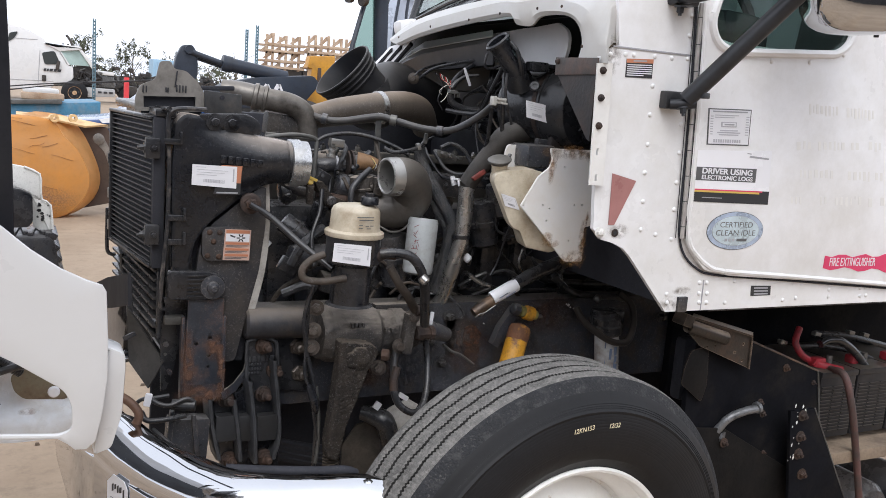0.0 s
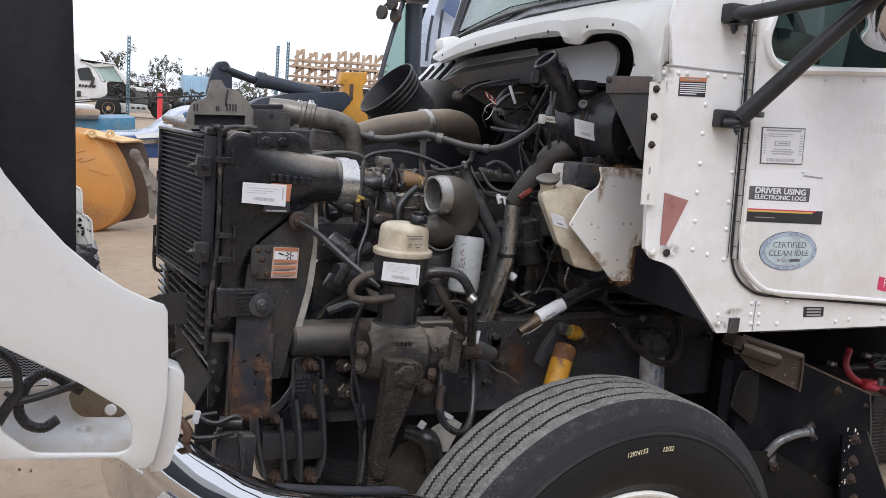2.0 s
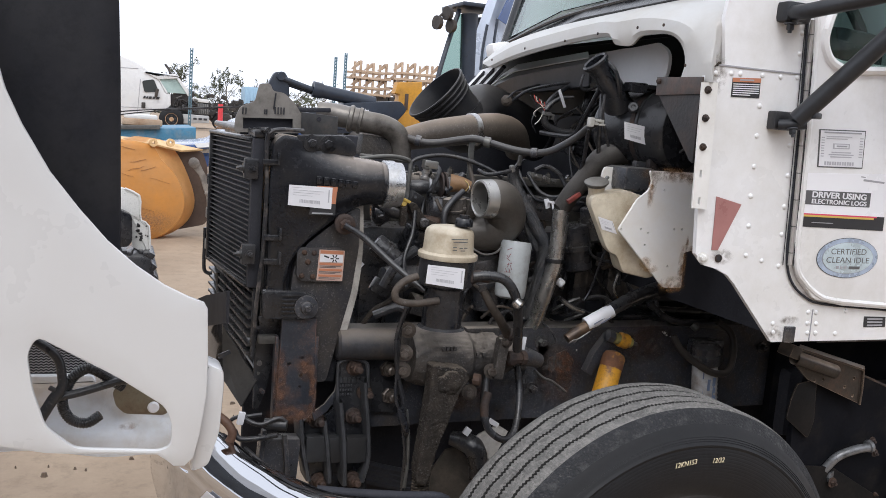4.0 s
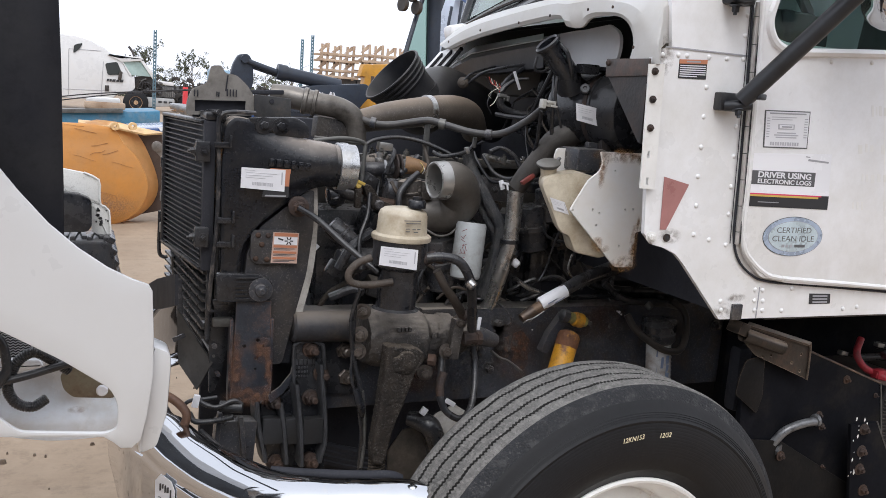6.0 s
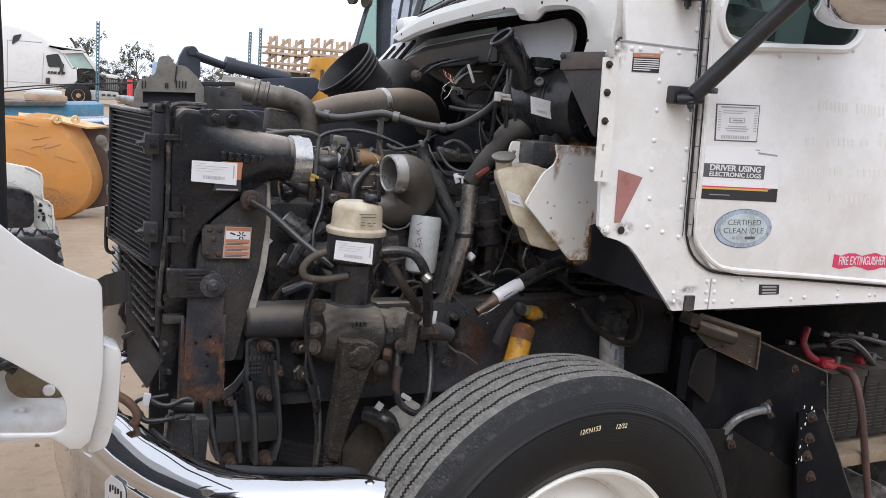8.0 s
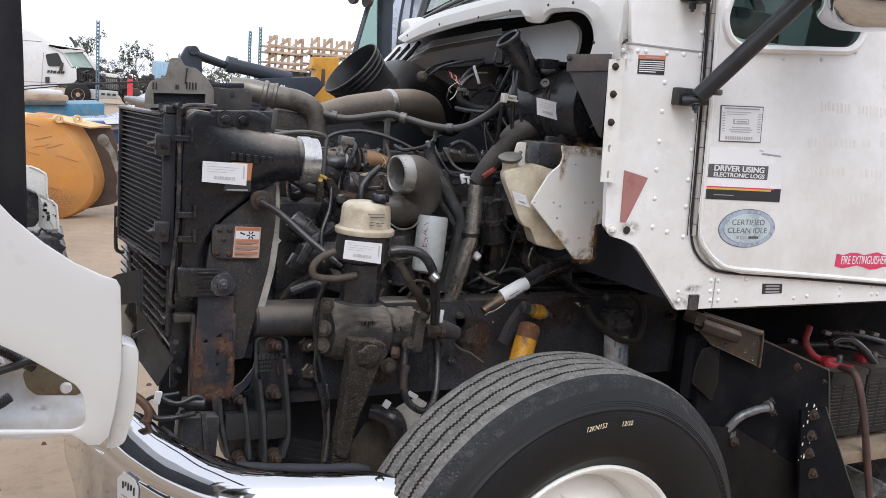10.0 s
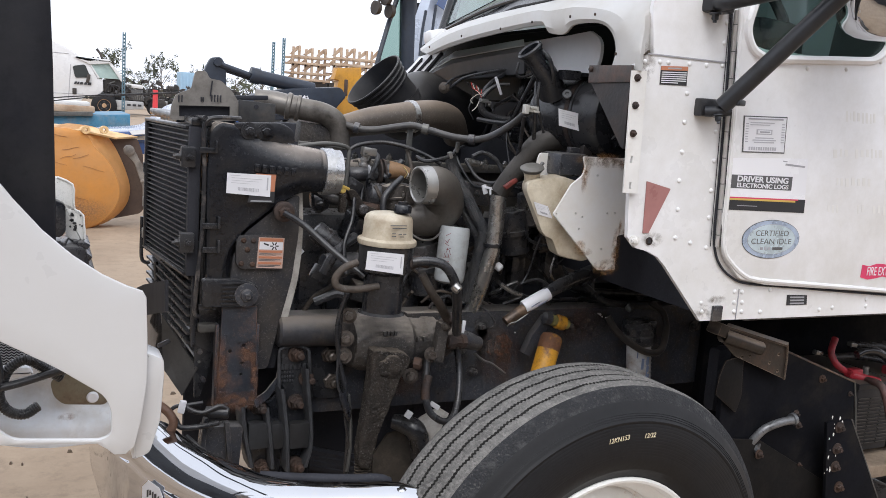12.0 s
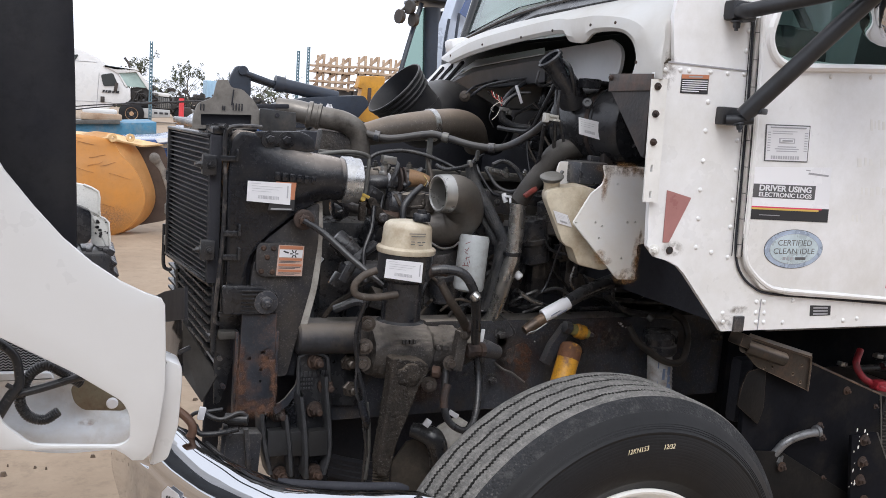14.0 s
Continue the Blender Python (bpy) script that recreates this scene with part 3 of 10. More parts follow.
def chassis():
    # near and far frame rails, the cross member between them, the axle beam
    for y in (0.77, 1.57):
        bm = bmn()
        sgn = 1 if y < 1 else -1
        prof = [(y, 1.006), (y + 0.085 * sgn, 1.006), (y + 0.085 * sgn, 0.998), (y + 0.009 * sgn, 0.996), (y + 0.009 * sgn, 0.745), (y + 0.085 * sgn, 0.743), (y + 0.085 * sgn, 0.735), (y, 0.735)]
        slab(bm, prof, 0.56, 5.0, "x")
        fr = part("frame_rail", bm, M_rail, truck, "black painted steel frame rail with grease and rust")
        if y < 1:
            M_rustor = mat("orange_rust_flake", (0.15, 0.07, 0.042), 0.8, var=0.5, scale=24, bump=0.6, bscale=180, dirt=(0.04, 0.036, 0.036), dirt_amt=0.5, dscale=30, sharp=0.05)
            for q in ((1.1, 0.768, 0.898), (1.16, 0.768, 0.965), (1.143, 0.768, 0.826), (1.966, 0.768, 0.931)):
                b2 = bmn()
                bolt(b2, q, (0, -1, 0), 0.012, 0.018)
                part("bolt", b2, M_dark, fr)
            for pl in ([(1.216, 0.927), (1.244, 0.94), (1.274, 0.907), (1.266, 0.868), (1.276, 0.843), (1.237, 0.852), (1.211, 0.884)], [(1.189, 0.915), (1.204, 0.921), (1.204, 0.872), (1.192, 0.879)]):
                part("rust_patch", slab(bmn(), pl, 0.7672, 0.7705, "y"), M_rustor, fr, smooth=0)
    # Rust blooms, and grey smears that paint the rail's oily sheen as colour.
    M_railrust, M_railgrey = stain("brown_rust_bloom", (0.12, 0.066, 0.045), 0.6), stain("painted_oil_sheen", (0.13, 0.125, 0.125), 0.4)
    for k, (x, z, w, h, mt) in enumerate(((1.51, 0.96, 0.22, 0.15, M_railrust), (1.16, 0.985, 0.24, 0.07, M_railgrey), (1.23, 0.87, 0.16, 0.2, M_railrust), (1.2, 0.9, 0.09, 0.1, M_railgrey), (1.56, 0.95, 0.1, 0.12, M_railgrey), (1.42, 0.9, 0.16, 0.12, M_railgrey), (0.9, 0.82, 0.2, 0.12, M_railrust), (1.08, 0.86, 0.2, 0.2, M_railgrey))):
        part("smear", slab(bmn(), [(x - w / 2, z - h / 2), (x + w / 2, z - h / 2), (x + w / 2, z + h / 2), (x - w / 2, z + h / 2)], 0.7652 - 0.0007 * k, 0.7656 - 0.0007 * k, "y"), mt, truck, smooth=0)
    for x, z, r in ((1.577, 0.986, 0.006), (1.585, 0.979, 0.004), (1.569, 0.99, 0.003), (1.6, 0.974, 0.004), (1.31, 0.9, 0.003), (1.275, 0.94, 0.003)):
        part("paint_chip", slab(bmn(), [(x - r, z), (x - r * 0.3, z + r), (x + r, z + r * 0.4), (x + r * 0.4, z - r * 0.7)], 0.759, 0.7595, "y"), M_white_old, truck, smooth=0)
    bm = bmn()
    box(bm, (0.66, 1.2, 0.88), (0.12, 0.78, 0.18), bev=0.015)
    part("cross_member", bm, M_dark, truck)
    bm = bmn()
    tube(bm, [(1.128, 0.25, 0.5), (1.128, 0.4, 0.46), (1.128, 0.65, 0.42), (1.128, 1.2, 0.41), (1.128, 1.75, 0.42), (1.128, 2.15, 0.5)], 0.055, 12)
    part("front_axle", bm, M_dark, truck)
    bm = bmn()
    for k in range(4):
        tube(bm, [(0.55, 0.9, 0.62 - k * 0.016), (0.85, 0.9, 0.53 - k * 0.016), (1.13, 0.9, 0.5 - k * 0.016), (1.5, 0.9, 0.55 - k * 0.016), (1.95, 0.9, 0.66 - k * 0.016)], 0.012, 6)
    part("leaf_spring", bm, M_liner, truck)
    # round front end of the rail, beside the shroud
    bm = bmn()
    cyl(bm, (0.543, 0.74, 0.979), (0.721, 0.74, 0.974), 0.042, n=40, bev=0.006)
    # The tan top colour is dust and a painted soft highlight together.
    part("rail_end_tube", bm, mat("dusty_highlit_tube", (0.042, 0.042, 0.047), 0.4, var=0.4, scale=8, bump=0.15, dirt=(0.085, 0.07, 0.058), dirt_amt=0.36, dscale=14, top=(0.19, 0.16, 0.135), top_amt=0.85, sharp=0.1), truck, "round black rail end, dust and a tan highlight painted on top")


chassis()


def underside():
    """Added dark panels closing the view, for the shade below and behind the engine."""
    for c, sz in (((0.95, 1.0, 0.58), (0.75, 0.04, 0.32)), ((1.15, 1.72, 1.25), (0.95, 0.05, 0.5)), ((1.5, 1.0, 0.75), (0.9, 0.05, 0.5)), ((0.48, 1.5, 0.85), (0.05, 0.9, 0.3)), ((0.465, 1.02, 0.76), (0.23, 0.03, 0.42)), ((2.165, 0.98, 0.693), (0.5, 0.04, 0.6)), ((0.576, 0.9, 0.798), (0.16, 0.02, 0.2)), ((1.712, 0.93, 0.9), (1.3, 0.02, 0.3))):
        bm = bmn()
        box(bm, c, sz, bev=0.01)
        part("dark_fill_panel", bm, M_liner, truck, "added black panel standing for the dark underbody")
    bm = bmn()
    box(bm, (0.4, 0.72, 0.685), (0.105, 0.05, 0.12), (0, 4, 0), bev=0.008)
    box(bm, (0.354, 0.7, 0.706), (0.012, 0.02, 0.13), (0, 5, 0), bev=0.003)
    box(bm, (0.417, 0.69, 0.695), (0.012, 0.02, 0.13), (0, -6, 0), bev=0.003)
    part("bumper_mount", bm, M_dark, truck, "black bumper mounting box")
    bm = bmn()
    cyl(bm, (0.356, 0.68, 0.794), (0.409, 0.66, 0.793), 0.014, n=14)
    part("lock_cylinder", bm, M_blk, truck)
    for pts, r in (([(0.297, 0.68, 0.823), (0.314, 0.67, 0.807), (0.346, 0.66, 0.799), (0.386, 0.66, 0.813), (0.407, 0.66, 0.802)], 0.006), ([(0.266, 0.7, 0.789), (0.283, 0.69, 0.809), (0.315, 0.68, 0.815), (0.348, 0.68, 0.818)], 0.005), ([(0.313, 0.7, 0.725), (0.348, 0.66, 0.7), (0.366, 0.64, 0.684)], 0.006), ([(0.285, 0.7, 0.773), (0.298, 0.68, 0.757), (0.348, 0.67, 0.76), (0.387, 0.66, 0.77)], 0.007)):
        part("air_line", tube(bmn(), pts, r, 14), M_rub, truck)
    flange = [(0.478, 0.808), (0.514, 0.824), (0.545, 0.852), (0.56, 0.9)]
    part("curved_flange", loft(bmn(), [[(x, 0.70 + 0.02 * k, z) for k, (x, z) in enumerate(flange)], [(x + 0.006, 0.702 + 0.02 * k, z - 0.018) for k, (x, z) in enumerate(flange)], [(x + 0.004, 0.76, z - 0.02) for x, z in flange]], thick=0.004), M_rail, truck)
    bm = bmn()
    box(bm, (0.294, 0.655, 0.82), (0.016, 0.012, 0.032), (0, 12, 0), bev=0.003)
    part("white_clip", bm, M_paper, truck)


underside()


def front_bracket():
    """The ribbed casting that carries the spring's front end, with its large bolts."""
    bm = bmn()
    slab(bm, rounded([(0.556, 0.936), (0.636, 0.935), (0.644, 0.804), (0.652, 0.56), (0.497, 0.579), (0.463, 0.733), (0.473, 0.779), (0.539, 0.797), (0.56, 0.842)], 0.012), 0.735, 0.775, "y", bev=0.006)
    M_grey2 = mat("grey_worn_casting", (0.032, 0.033, 0.036), 0.5, var=0.25, scale=9, bump=0.15, dirt=(0.025, 0.024, 0.024), dirt_amt=0.4, dscale=8)
    # Toned paler than the casting, for wear and for highlights on the ribs.
    M_rib = mat("worn_highlit_rib", (0.07, 0.072, 0.079), 0.42, var=0.3, scale=12, bump=0.2, dirt=(0.016, 0.016, 0.017), dirt_amt=0.4, dscale=12, spec=0.5)
    ribs = []
    for pts in ([(0.452, 0.7, 0.792), (0.462, 0.7, 0.712), (0.481, 0.7, 0.624)], [(0.514, 0.7, 0.787), (0.527, 0.7, 0.706), (0.537, 0.7, 0.614)], [(0.551, 0.69, 0.837), (0.568, 0.69, 0.721), (0.576, 0.69, 0.607)], [(0.617, 0.7, 0.885), (0.639, 0.7, 0.692), (0.626, 0.7, 0.609)]):
        q = spline(pts, 4)
        ribs.append(loft(bmn(), [[p + V(dx, dy, 0) for p in q] for dx, dy in ((-0.009, 0.06), (-0.0075, 0.002), (-0.004, -0.005), (0.004, -0.005), (0.0075, 0.002), (0.009, 0.06))]))
    br = part("spring_bracket", bm, M_blk, truck, "ribbed black cast bracket with raised lettering")
    part("rim", tube(bmn(), [(0.555, 0.728, 0.8), (0.55, 0.728, 0.915), (0.558, 0.728, 0.935), (0.589, 0.728, 0.942), (0.62, 0.728, 0.932), (0.631, 0.728, 0.91), (0.64, 0.728, 0.794)], 0.0055, 8, 4), M_rib, br)
    part("rail_end_plate", slab(bmn(), rounded([(0.549, 0.97), (0.731, 0.965), (0.741, 0.777), (0.564, 0.792)], 0.012), 0.75, 0.764, "y", bev=0.003), M_blk, br)
    for b2 in ribs:
        part("rib", b2, M_rib, br)
    for q in ((0.498, 0.715, 0.707), (0.558, 0.72, 0.7), (0.604, 0.71, 0.7)):
        part("cross_pad", box(bmn(), q, (0.054, 0.03, 0.07), bev=0.003), M_grey2, br)
    for u in ((0.595, 0.735, 0.916), (0.627, 0.735, 0.847), (0.599, 0.735, 0.783), (0.5, 0.735, 0.777), (0.513, 0.735, 0.608), (0.69, 0.76, 0.904), (0.7, 0.76, 0.829), (0.604, 0.72, 0.61)):
        b2 = bmn()
        big = u[0] > 0.68
        e = 1.3 if big else 1.0
        lathe(b2, [(0.021 * e, -0.012), (0.022 * e, 0), (0.022 * e, 0.005), (0.019 * e, 0.006)], u, (0.15, -1, 0.05), 20)
        lathe(b2, [(0.0175 * e, 0.005), (0.0175 * e, 0.016), (0.015 * e, 0.019)], u, (0.15, -1, 0.05), 6)
        lathe(b2, [(0.0135 * e, 0.018), (0.0135 * e, 0.026), (0.011 * e, 0.027), (0.009 * e, 0.027), (0.009 * e, 0.042), (0.006 * e, 0.045)], u, (0.15, -1, 0.05), 14)
        part("bolt", b2, M_rust if not big else M_greasebolt, br, "rusty hexagon bolt")
    for x0, x1, z, n, w, h in ((0.56, 0.631, 0.882, 7, 0.011, 0.015), (0.56, 0.59, 0.867, 5, 0.006, 0.006), (0.561, 0.59, 0.855, 5, 0.006, 0.006), (0.561, 0.59, 0.843, 5, 0.006, 0.006)):
        for k in range(n):
            part("raised_mark", box(bmn(), (x0 + (x1 - x0) * k / (n - 1), 0.734, z), (w * (0.6 + 0.3 * (k % 2)), 0.005, h), (0, 8 * (k % 3 - 1), 0), bev=0.0012), M_rib, br)

front_bracket()


def steering():
    bm = bmn()
    a, b = V(*(0.723, 0.655, 0.966)), V(*(1.016, 0.68, 0.954))
    ax = (b - a)
    L = ax.length
    lathe(bm, [(0.04, -0.014), (0.062, -0.012), (0.066, -0.006), (0.068, 0.004), (0.074, 0.014), (0.076, 0.03), (0.072, L * 0.5), (0.062, L * 0.54), (0.058, L * 0.7), (0.064, L * 0.72), (0.064, L * 0.8), (0.056, L * 0.82), (0.048, L * 0.95), (0.03, L + 0.02)], a, ax, 32)
    rough(bm, 0.003, 60, 3, 0.011)
    g = part("steering_gear", bm, M_cast, truck, "dusty cast steering gear housing bolted to the rail")
    bm = bmn()
    box(bm, (0.891, 0.74, 0.934), (0.2, 0.09, 0.12), bev=0.02)
    part("gear_flange", bm, M_cast, g)
    for q in ((0.687, 0.6, 0.991), (0.698, 0.62, 1.045), (0.688, 0.61, 0.943), (0.931, 0.6, 0.936), (0.873, 0.6, 0.88), (0.962, 0.6, 1.016)):
        b2 = bmn()
        bolt(b2, q, (-0.3, -1, 0.1), 0.013, 0.02)
        part("bolt", b2, M_greasebolt, g)
    part("gear_strap", box(bmn(), (0.952, 0.6, 0.97), (0.03, 0.03, 0.11), (0, 6, 0), bev=0.006), M_cast, g)
    for x0, x1, y, z, n in ((0.786, 0.816, 0.5845, 1.003, 4), (0.873, 0.908, 0.605, 0.979, 3)):
        for k in range(n):
            part("raised_mark", box(bmn(), (x0 + (x1 - x0) * k / (n - 1), y, z), (0.0075, 0.01, 0.012), (-12, 10 * (k % 2), 0), bev=0.0015), M_cast, g)
    # drop arm, thick with grease
    bm = bmn()
    slab(bm, rounded([(0.742, 0.975), (0.83, 0.962), (0.852, 0.94), (0.824, 0.896), (0.801, 0.825), (0.774, 0.753), (0.759, 0.675), (0.753, 0.65), (0.722, 0.66), (0.722, 0.712), (0.733, 0.812), (0.742, 0.921)], 0.014), 0.545, 0.59, "y", bev=0.006)
    rough(bm, 0.003, 110, 3, 0.008)
    part("pitman_arm", bm, M_grime, g, "steering drop arm caked with greasy dirt", smooth=75)
    part("boss", rough(lathe(bmn(), [(0.0, -0.01), (0.018, -0.009), (0.03, -0.003), (0.038, 0.01), (0.04, 0.04)], (0.793, 0.545, 0.925), (0.05, 1, 0.05), 28), 0.0035, 70, 3, 0.007), M_grime, g, "caked boss at the arm's head", smooth=85)
    for k in range(6):
        q = V(0.742, 0.58, 0.668) + V(0.004, 0, 0.0) - V(0.0, 0, 0.008) * k
        part("boot_ring", lathe(bmn(), [(0.018, 0), (0.023, 0.002), (0.023, 0.005), (0.018, 0.007)], q, (0.1, -0.2, -1), 16), M_grime, g)
    bm = bmn()
    lathe(bm, [(0.02, 0), (0.022, 0.01), (0.022, 0.028), (0.012, 0.036), (0.009, 0.05)], (0.743, 0.58, 0.633), (0.1, -0.2, -1), 10)
    part("castle_nut", bm, M_rust, g)
    part("clamp_nut", lathe(bmn(), [(0.016, 0), (0.016, 0.016), (0.012, 0.02)], (0.859, 0.55, 0.931), (1, -0.6, 0), 8), M_rust, g)
    # brown lower plate, added pale plate for bright ground, brake hose end below the gear
    M_lp = mat("brown_dusty_plate", (0.1, 0.085, 0.07), 0.8, var=0.3, scale=12, bump=0.3, dirt=(0.045, 0.04, 0.035), dirt_amt=0.4, dscale=14)
    part("lower_plate", slab(bmn(), [(0.852, 0.587), (0.894, 0.648), (0.933, 0.656), (1.022, 0.541), (1.008, 0.48), (0.854, 0.496)], 0.78, 0.79, "y", bev=0.002), M_lp, truck, "brown dusty plate below the rail")
    part("pale_gap_plate", slab(bmn(), [(0.946, 0.682), (0.976, 0.707), (1.031, 0.731), (1.066, 0.709), (1.026, 0.627), (0.999, 0.628)], 0.74, 0.746, "y", bev=0.002), mat("pale_gap_sheet", (0.62, 0.6, 0.57), 0.7, var=0.2, scale=14, bump=0.1, dirt=(0.26, 0.23, 0.2), dirt_amt=0.35, dscale=14), truck, "added pale plate standing for bright ground seen through a gap")
    part("cable_tag", box(bmn(), (0.919, 0.7, 0.733), (0.02, 0.008, 0.022), (0, 35, 0), bev=0.002), M_paper, truck)
    part("cable_tag", box(bmn(), (0.998, 0.7, 0.753), (0.034, 0.006, 0.014), (0, 32, 0), bev=0.002), M_paper, truck)
    part("brake_hose", tube(bmn(), [(0.889, 0.74, 0.701), (0.916, 0.72, 0.697), (0.943, 0.7, 0.685), (0.96, 0.7, 0.641), (0.968, 0.72, 0.581)], [0.02, 0.026, 0.03, 0.028, 0.02], 14), M_rub, truck, "black rubber brake hose end")
    bm = bmn()
    tube(bm, [(1.002, 0.66, 0.951), (1.045, 0.66, 0.957), (1.11, 0.68, 0.936)], [0.03, 0.028, 0.02], 14)
    part("steering_shaft", bm, M_dark, truck)
    part("grease_line", tube(bmn(), [(1.113, 0.7, 0.9), (1.143, 0.7, 0.878), (1.172, 0.7, 0.866), (1.218, 0.7, 0.834)], 0.004, 8), M_grey, truck)
    part("rusty_coupling", lathe(bmn(), [(0.016, 0), (0.02, 0.004), (0.02, 0.02), (0.015, 0.022), (0.015, 0.04), (0.019, 0.042), (0.019, 0.055), (0.01, 0.06)], (0.974, 0.6, 0.969), (1, 0.1, -0.05), 8), M_rust, truck)


steering()


def radiator():
    rad = part("radiator", slab(bmn(), [(0.345, 0.98), (0.41, 0.98), (0.41, 1.50), (0.345, 1.50)], 0.76, 1.66, "y", bev=0.006), M_dark, truck, "radiator pack with black condenser in front")
    # condenser: flat tubes one above the other, each its own piece; it stands a little askew in front of the pack
    z0, z1, n = 1.139, 1.488, 28
    near, along, wide = V(0.313, 0.772, 0), V(-0.13, 0.9915, 0), 0.405
    skew = math.degrees(math.atan2(0.13, 0.9915))
    mid = near + along * wide / 2
    bmf = bmn()
    box(bmf, (0, 0, 0), (0.012, wide, 0.0026), bev=0.0008)
    M_fin = mat("condenser_tube", (0.085, 0.087, 0.093), 0.36, metal=0.5, var=0.25, scale=20, bump=0.05, dirt=(0.06, 0.058, 0.056), dirt_amt=0.35, dscale=9)
    fin = None
    for k in range(n):
        m = Matrix.Translation((mid.x, mid.y, z0 + (z1 - z0) * k / (n - 1))) @ Matrix.Rotation(radians(skew), 4, "Z")
        if fin is None:
            fin = part("tube", bmf, M_fin, rad, smooth=0)
            fin.matrix_basis = m
        else:
            again(fin, m)
    part("condenser_core", box(bmn(), (mid.x + 0.01, mid.y, 1.3145), (0.01, wide + 0.01, 0.365), (0, 0, skew), bev=0), M_liner, rad)
    far_end = near + along * (wide + 0.004)
    part("far_header", box(bmn(), (far_end.x, far_end.y, 1.3145), (0.024, 0.012, 0.375), (0, 0, skew), bev=0.004), M_blk, rad)
    for z in (1.498, 1.131):
        part("condenser_rail", box(bmn(), (mid.x, mid.y, z), (0.026, wide + 0.02, 0.009), (0, 0, skew), bev=0.003), M_blk, rad)
    for z in (1.36, 1.262, 1.17):
        part("hook", box(bmn(), (far_end.x - 0.008, far_end.y + 0.004, z), (0.014, 0.01, 0.03), (0, 0, skew), bev=0.003), M_alu if z < 1.3 else M_blk, rad)
    # lower cooler with wide slats
    M_slat = mat("dark_cooler_slat", (0.075, 0.075, 0.078), 0.3, metal=0.4, var=0.25, scale=16, bump=0.08, dirt=(0.05, 0.045, 0.042), dirt_amt=0.4, dscale=12)
    bms = bmn()
    sa = math.degrees(math.atan2(0.04, 0.585))
    box(bms, (0, 0, 0), (0.018, 0.587, 0.0075), bev=0.002)
    sl = None
    for k in range(8):
        m = Matrix.Translation((0.305, 1.058, 1.118 - k * 0.024)) @ Matrix.Rotation(radians(sa), 4, "Z")
        if sl is None:
            sl = part("slat", bms, M_slat, rad)
            sl.matrix_basis = m
        else:
            again(sl, m)
    part("cooler_core", box(bmn(), (0.318, 1.058, 1.03), (0.008, 0.587, 0.2), (0, 0, sa), bev=0), M_liner, rad)
    part("cooler_header", box(bmn(), (0.331, 0.758, 1.04), (0.014, 0.012, 0.19), bev=0.003), M_blk, rad)
    # header tank of the condenser with its clamps
    bm = bmn()
    box(bm, (0.322, 0.755, 1.3145), (0.03, 0.026, 0.375), bev=0.008)
    part("condenser_header", bm, M_liner, rad)
    for q in ((0.307, 0.74, 1.427), (0.309, 0.74, 1.215)):
        b2 = bmn()
        box(b2, (q[0] - 0.003, 0.737, q[2]), (0.034, 0.024, 0.05), bev=0.004)
        bolt(b2, (q[0] - 0.02, 0.737, q[2]), (-1, 0, 0), 0.008, 0.01)
        bolt(b2, (q[0], 0.7255, q[2]), (0, -1, 0), 0.007, 0.009)
        part("clamp", b2, M_blk, rad)
    M_worn = mat("worn_black_pipe", (0.03, 0.03, 0.033), 0.32, var=0.4, scale=20, bump=0.1, dirt=(0.12, 0.105, 0.095), dirt_amt=0.36, dscale=30, sharp=0.06)
    # refrigerant pipe down the near front edge and over the top
    bm = bmn()
    tube(bm, [(0.429, 0.74, 1.526), (0.372, 0.72, 1.526), (0.347, 0.72, 1.519), (0.337, 0.72, 1.493), (0.342, 0.72, 1.378), (0.34, 0.72, 1.239), (0.33, 0.72, 1.098), (0.328, 0.72, 1.041), (0.339, 0.72, 1.029)], 0.0055, 8, 4)
    part("pipe", bm, M_worn, rad)
    bm = bmn()
    tube(bm, [(0.247, 1.2, 1.215), (0.247, 1.2, 1.17), (0.247, 1.2, 1.096), (0.258, 1.2, 1.079), (0.271, 1.2, 1.08)], 0.0055, 8, 4)
    tube(bm, [(0.288, 1.2, 1.08), (0.288, 1.2, 1.062), (0.291, 1.2, 1.033), (0.305, 1.2, 1.02)], 0.0055, 8, 4)
    part("pipe", bm, M_blk, rad)
    bm = bmn()
    box(bm, (0.335, 1.2, 1.512), (0.05, 0.92, 0.02), bev=0.006)
    tube(bm, [(0.33, 1.75, 1.497), (0.33, 1.044, 1.514), (0.33, 0.661, 1.525)], 0.006, 8, 3)
    part("top_rail", bm, M_blk, rad)
    # small hook brackets down the pipe
    for q in ((0.347, 0.715, 1.261), (0.348, 0.715, 1.201), (0.343, 0.715, 1.056), (0.335, 0.715, 1.446)):
        b2 = bmn()
        box(b2, (q[0] + 0.012, 0.712, q[2]), (0.04, 0.012, 0.014), bev=0.002)
        box(b2, (q[0] + 0.03, 0.706, q[2] + 0.01), (0.006, 0.02, 0.03), bev=0.002)
        part("hook", b2, M_blk, rad)
    # side tank with its outlet to the right
    yn = 0.712
    M_tank = mat("satin_black_cast_tank", (0.012, 0.0135, 0.018), 0.24, rvar=0.12, var=0.3, scale=5, bump=0.1, bscale=150, dirt=(0.03, 0.028, 0.027), dirt_amt=0.28, dscale=9, spec=0.45, top=(0.34, 0.29, 0.25), top_amt=0.95, sharp=0.13, fleck=0.12)
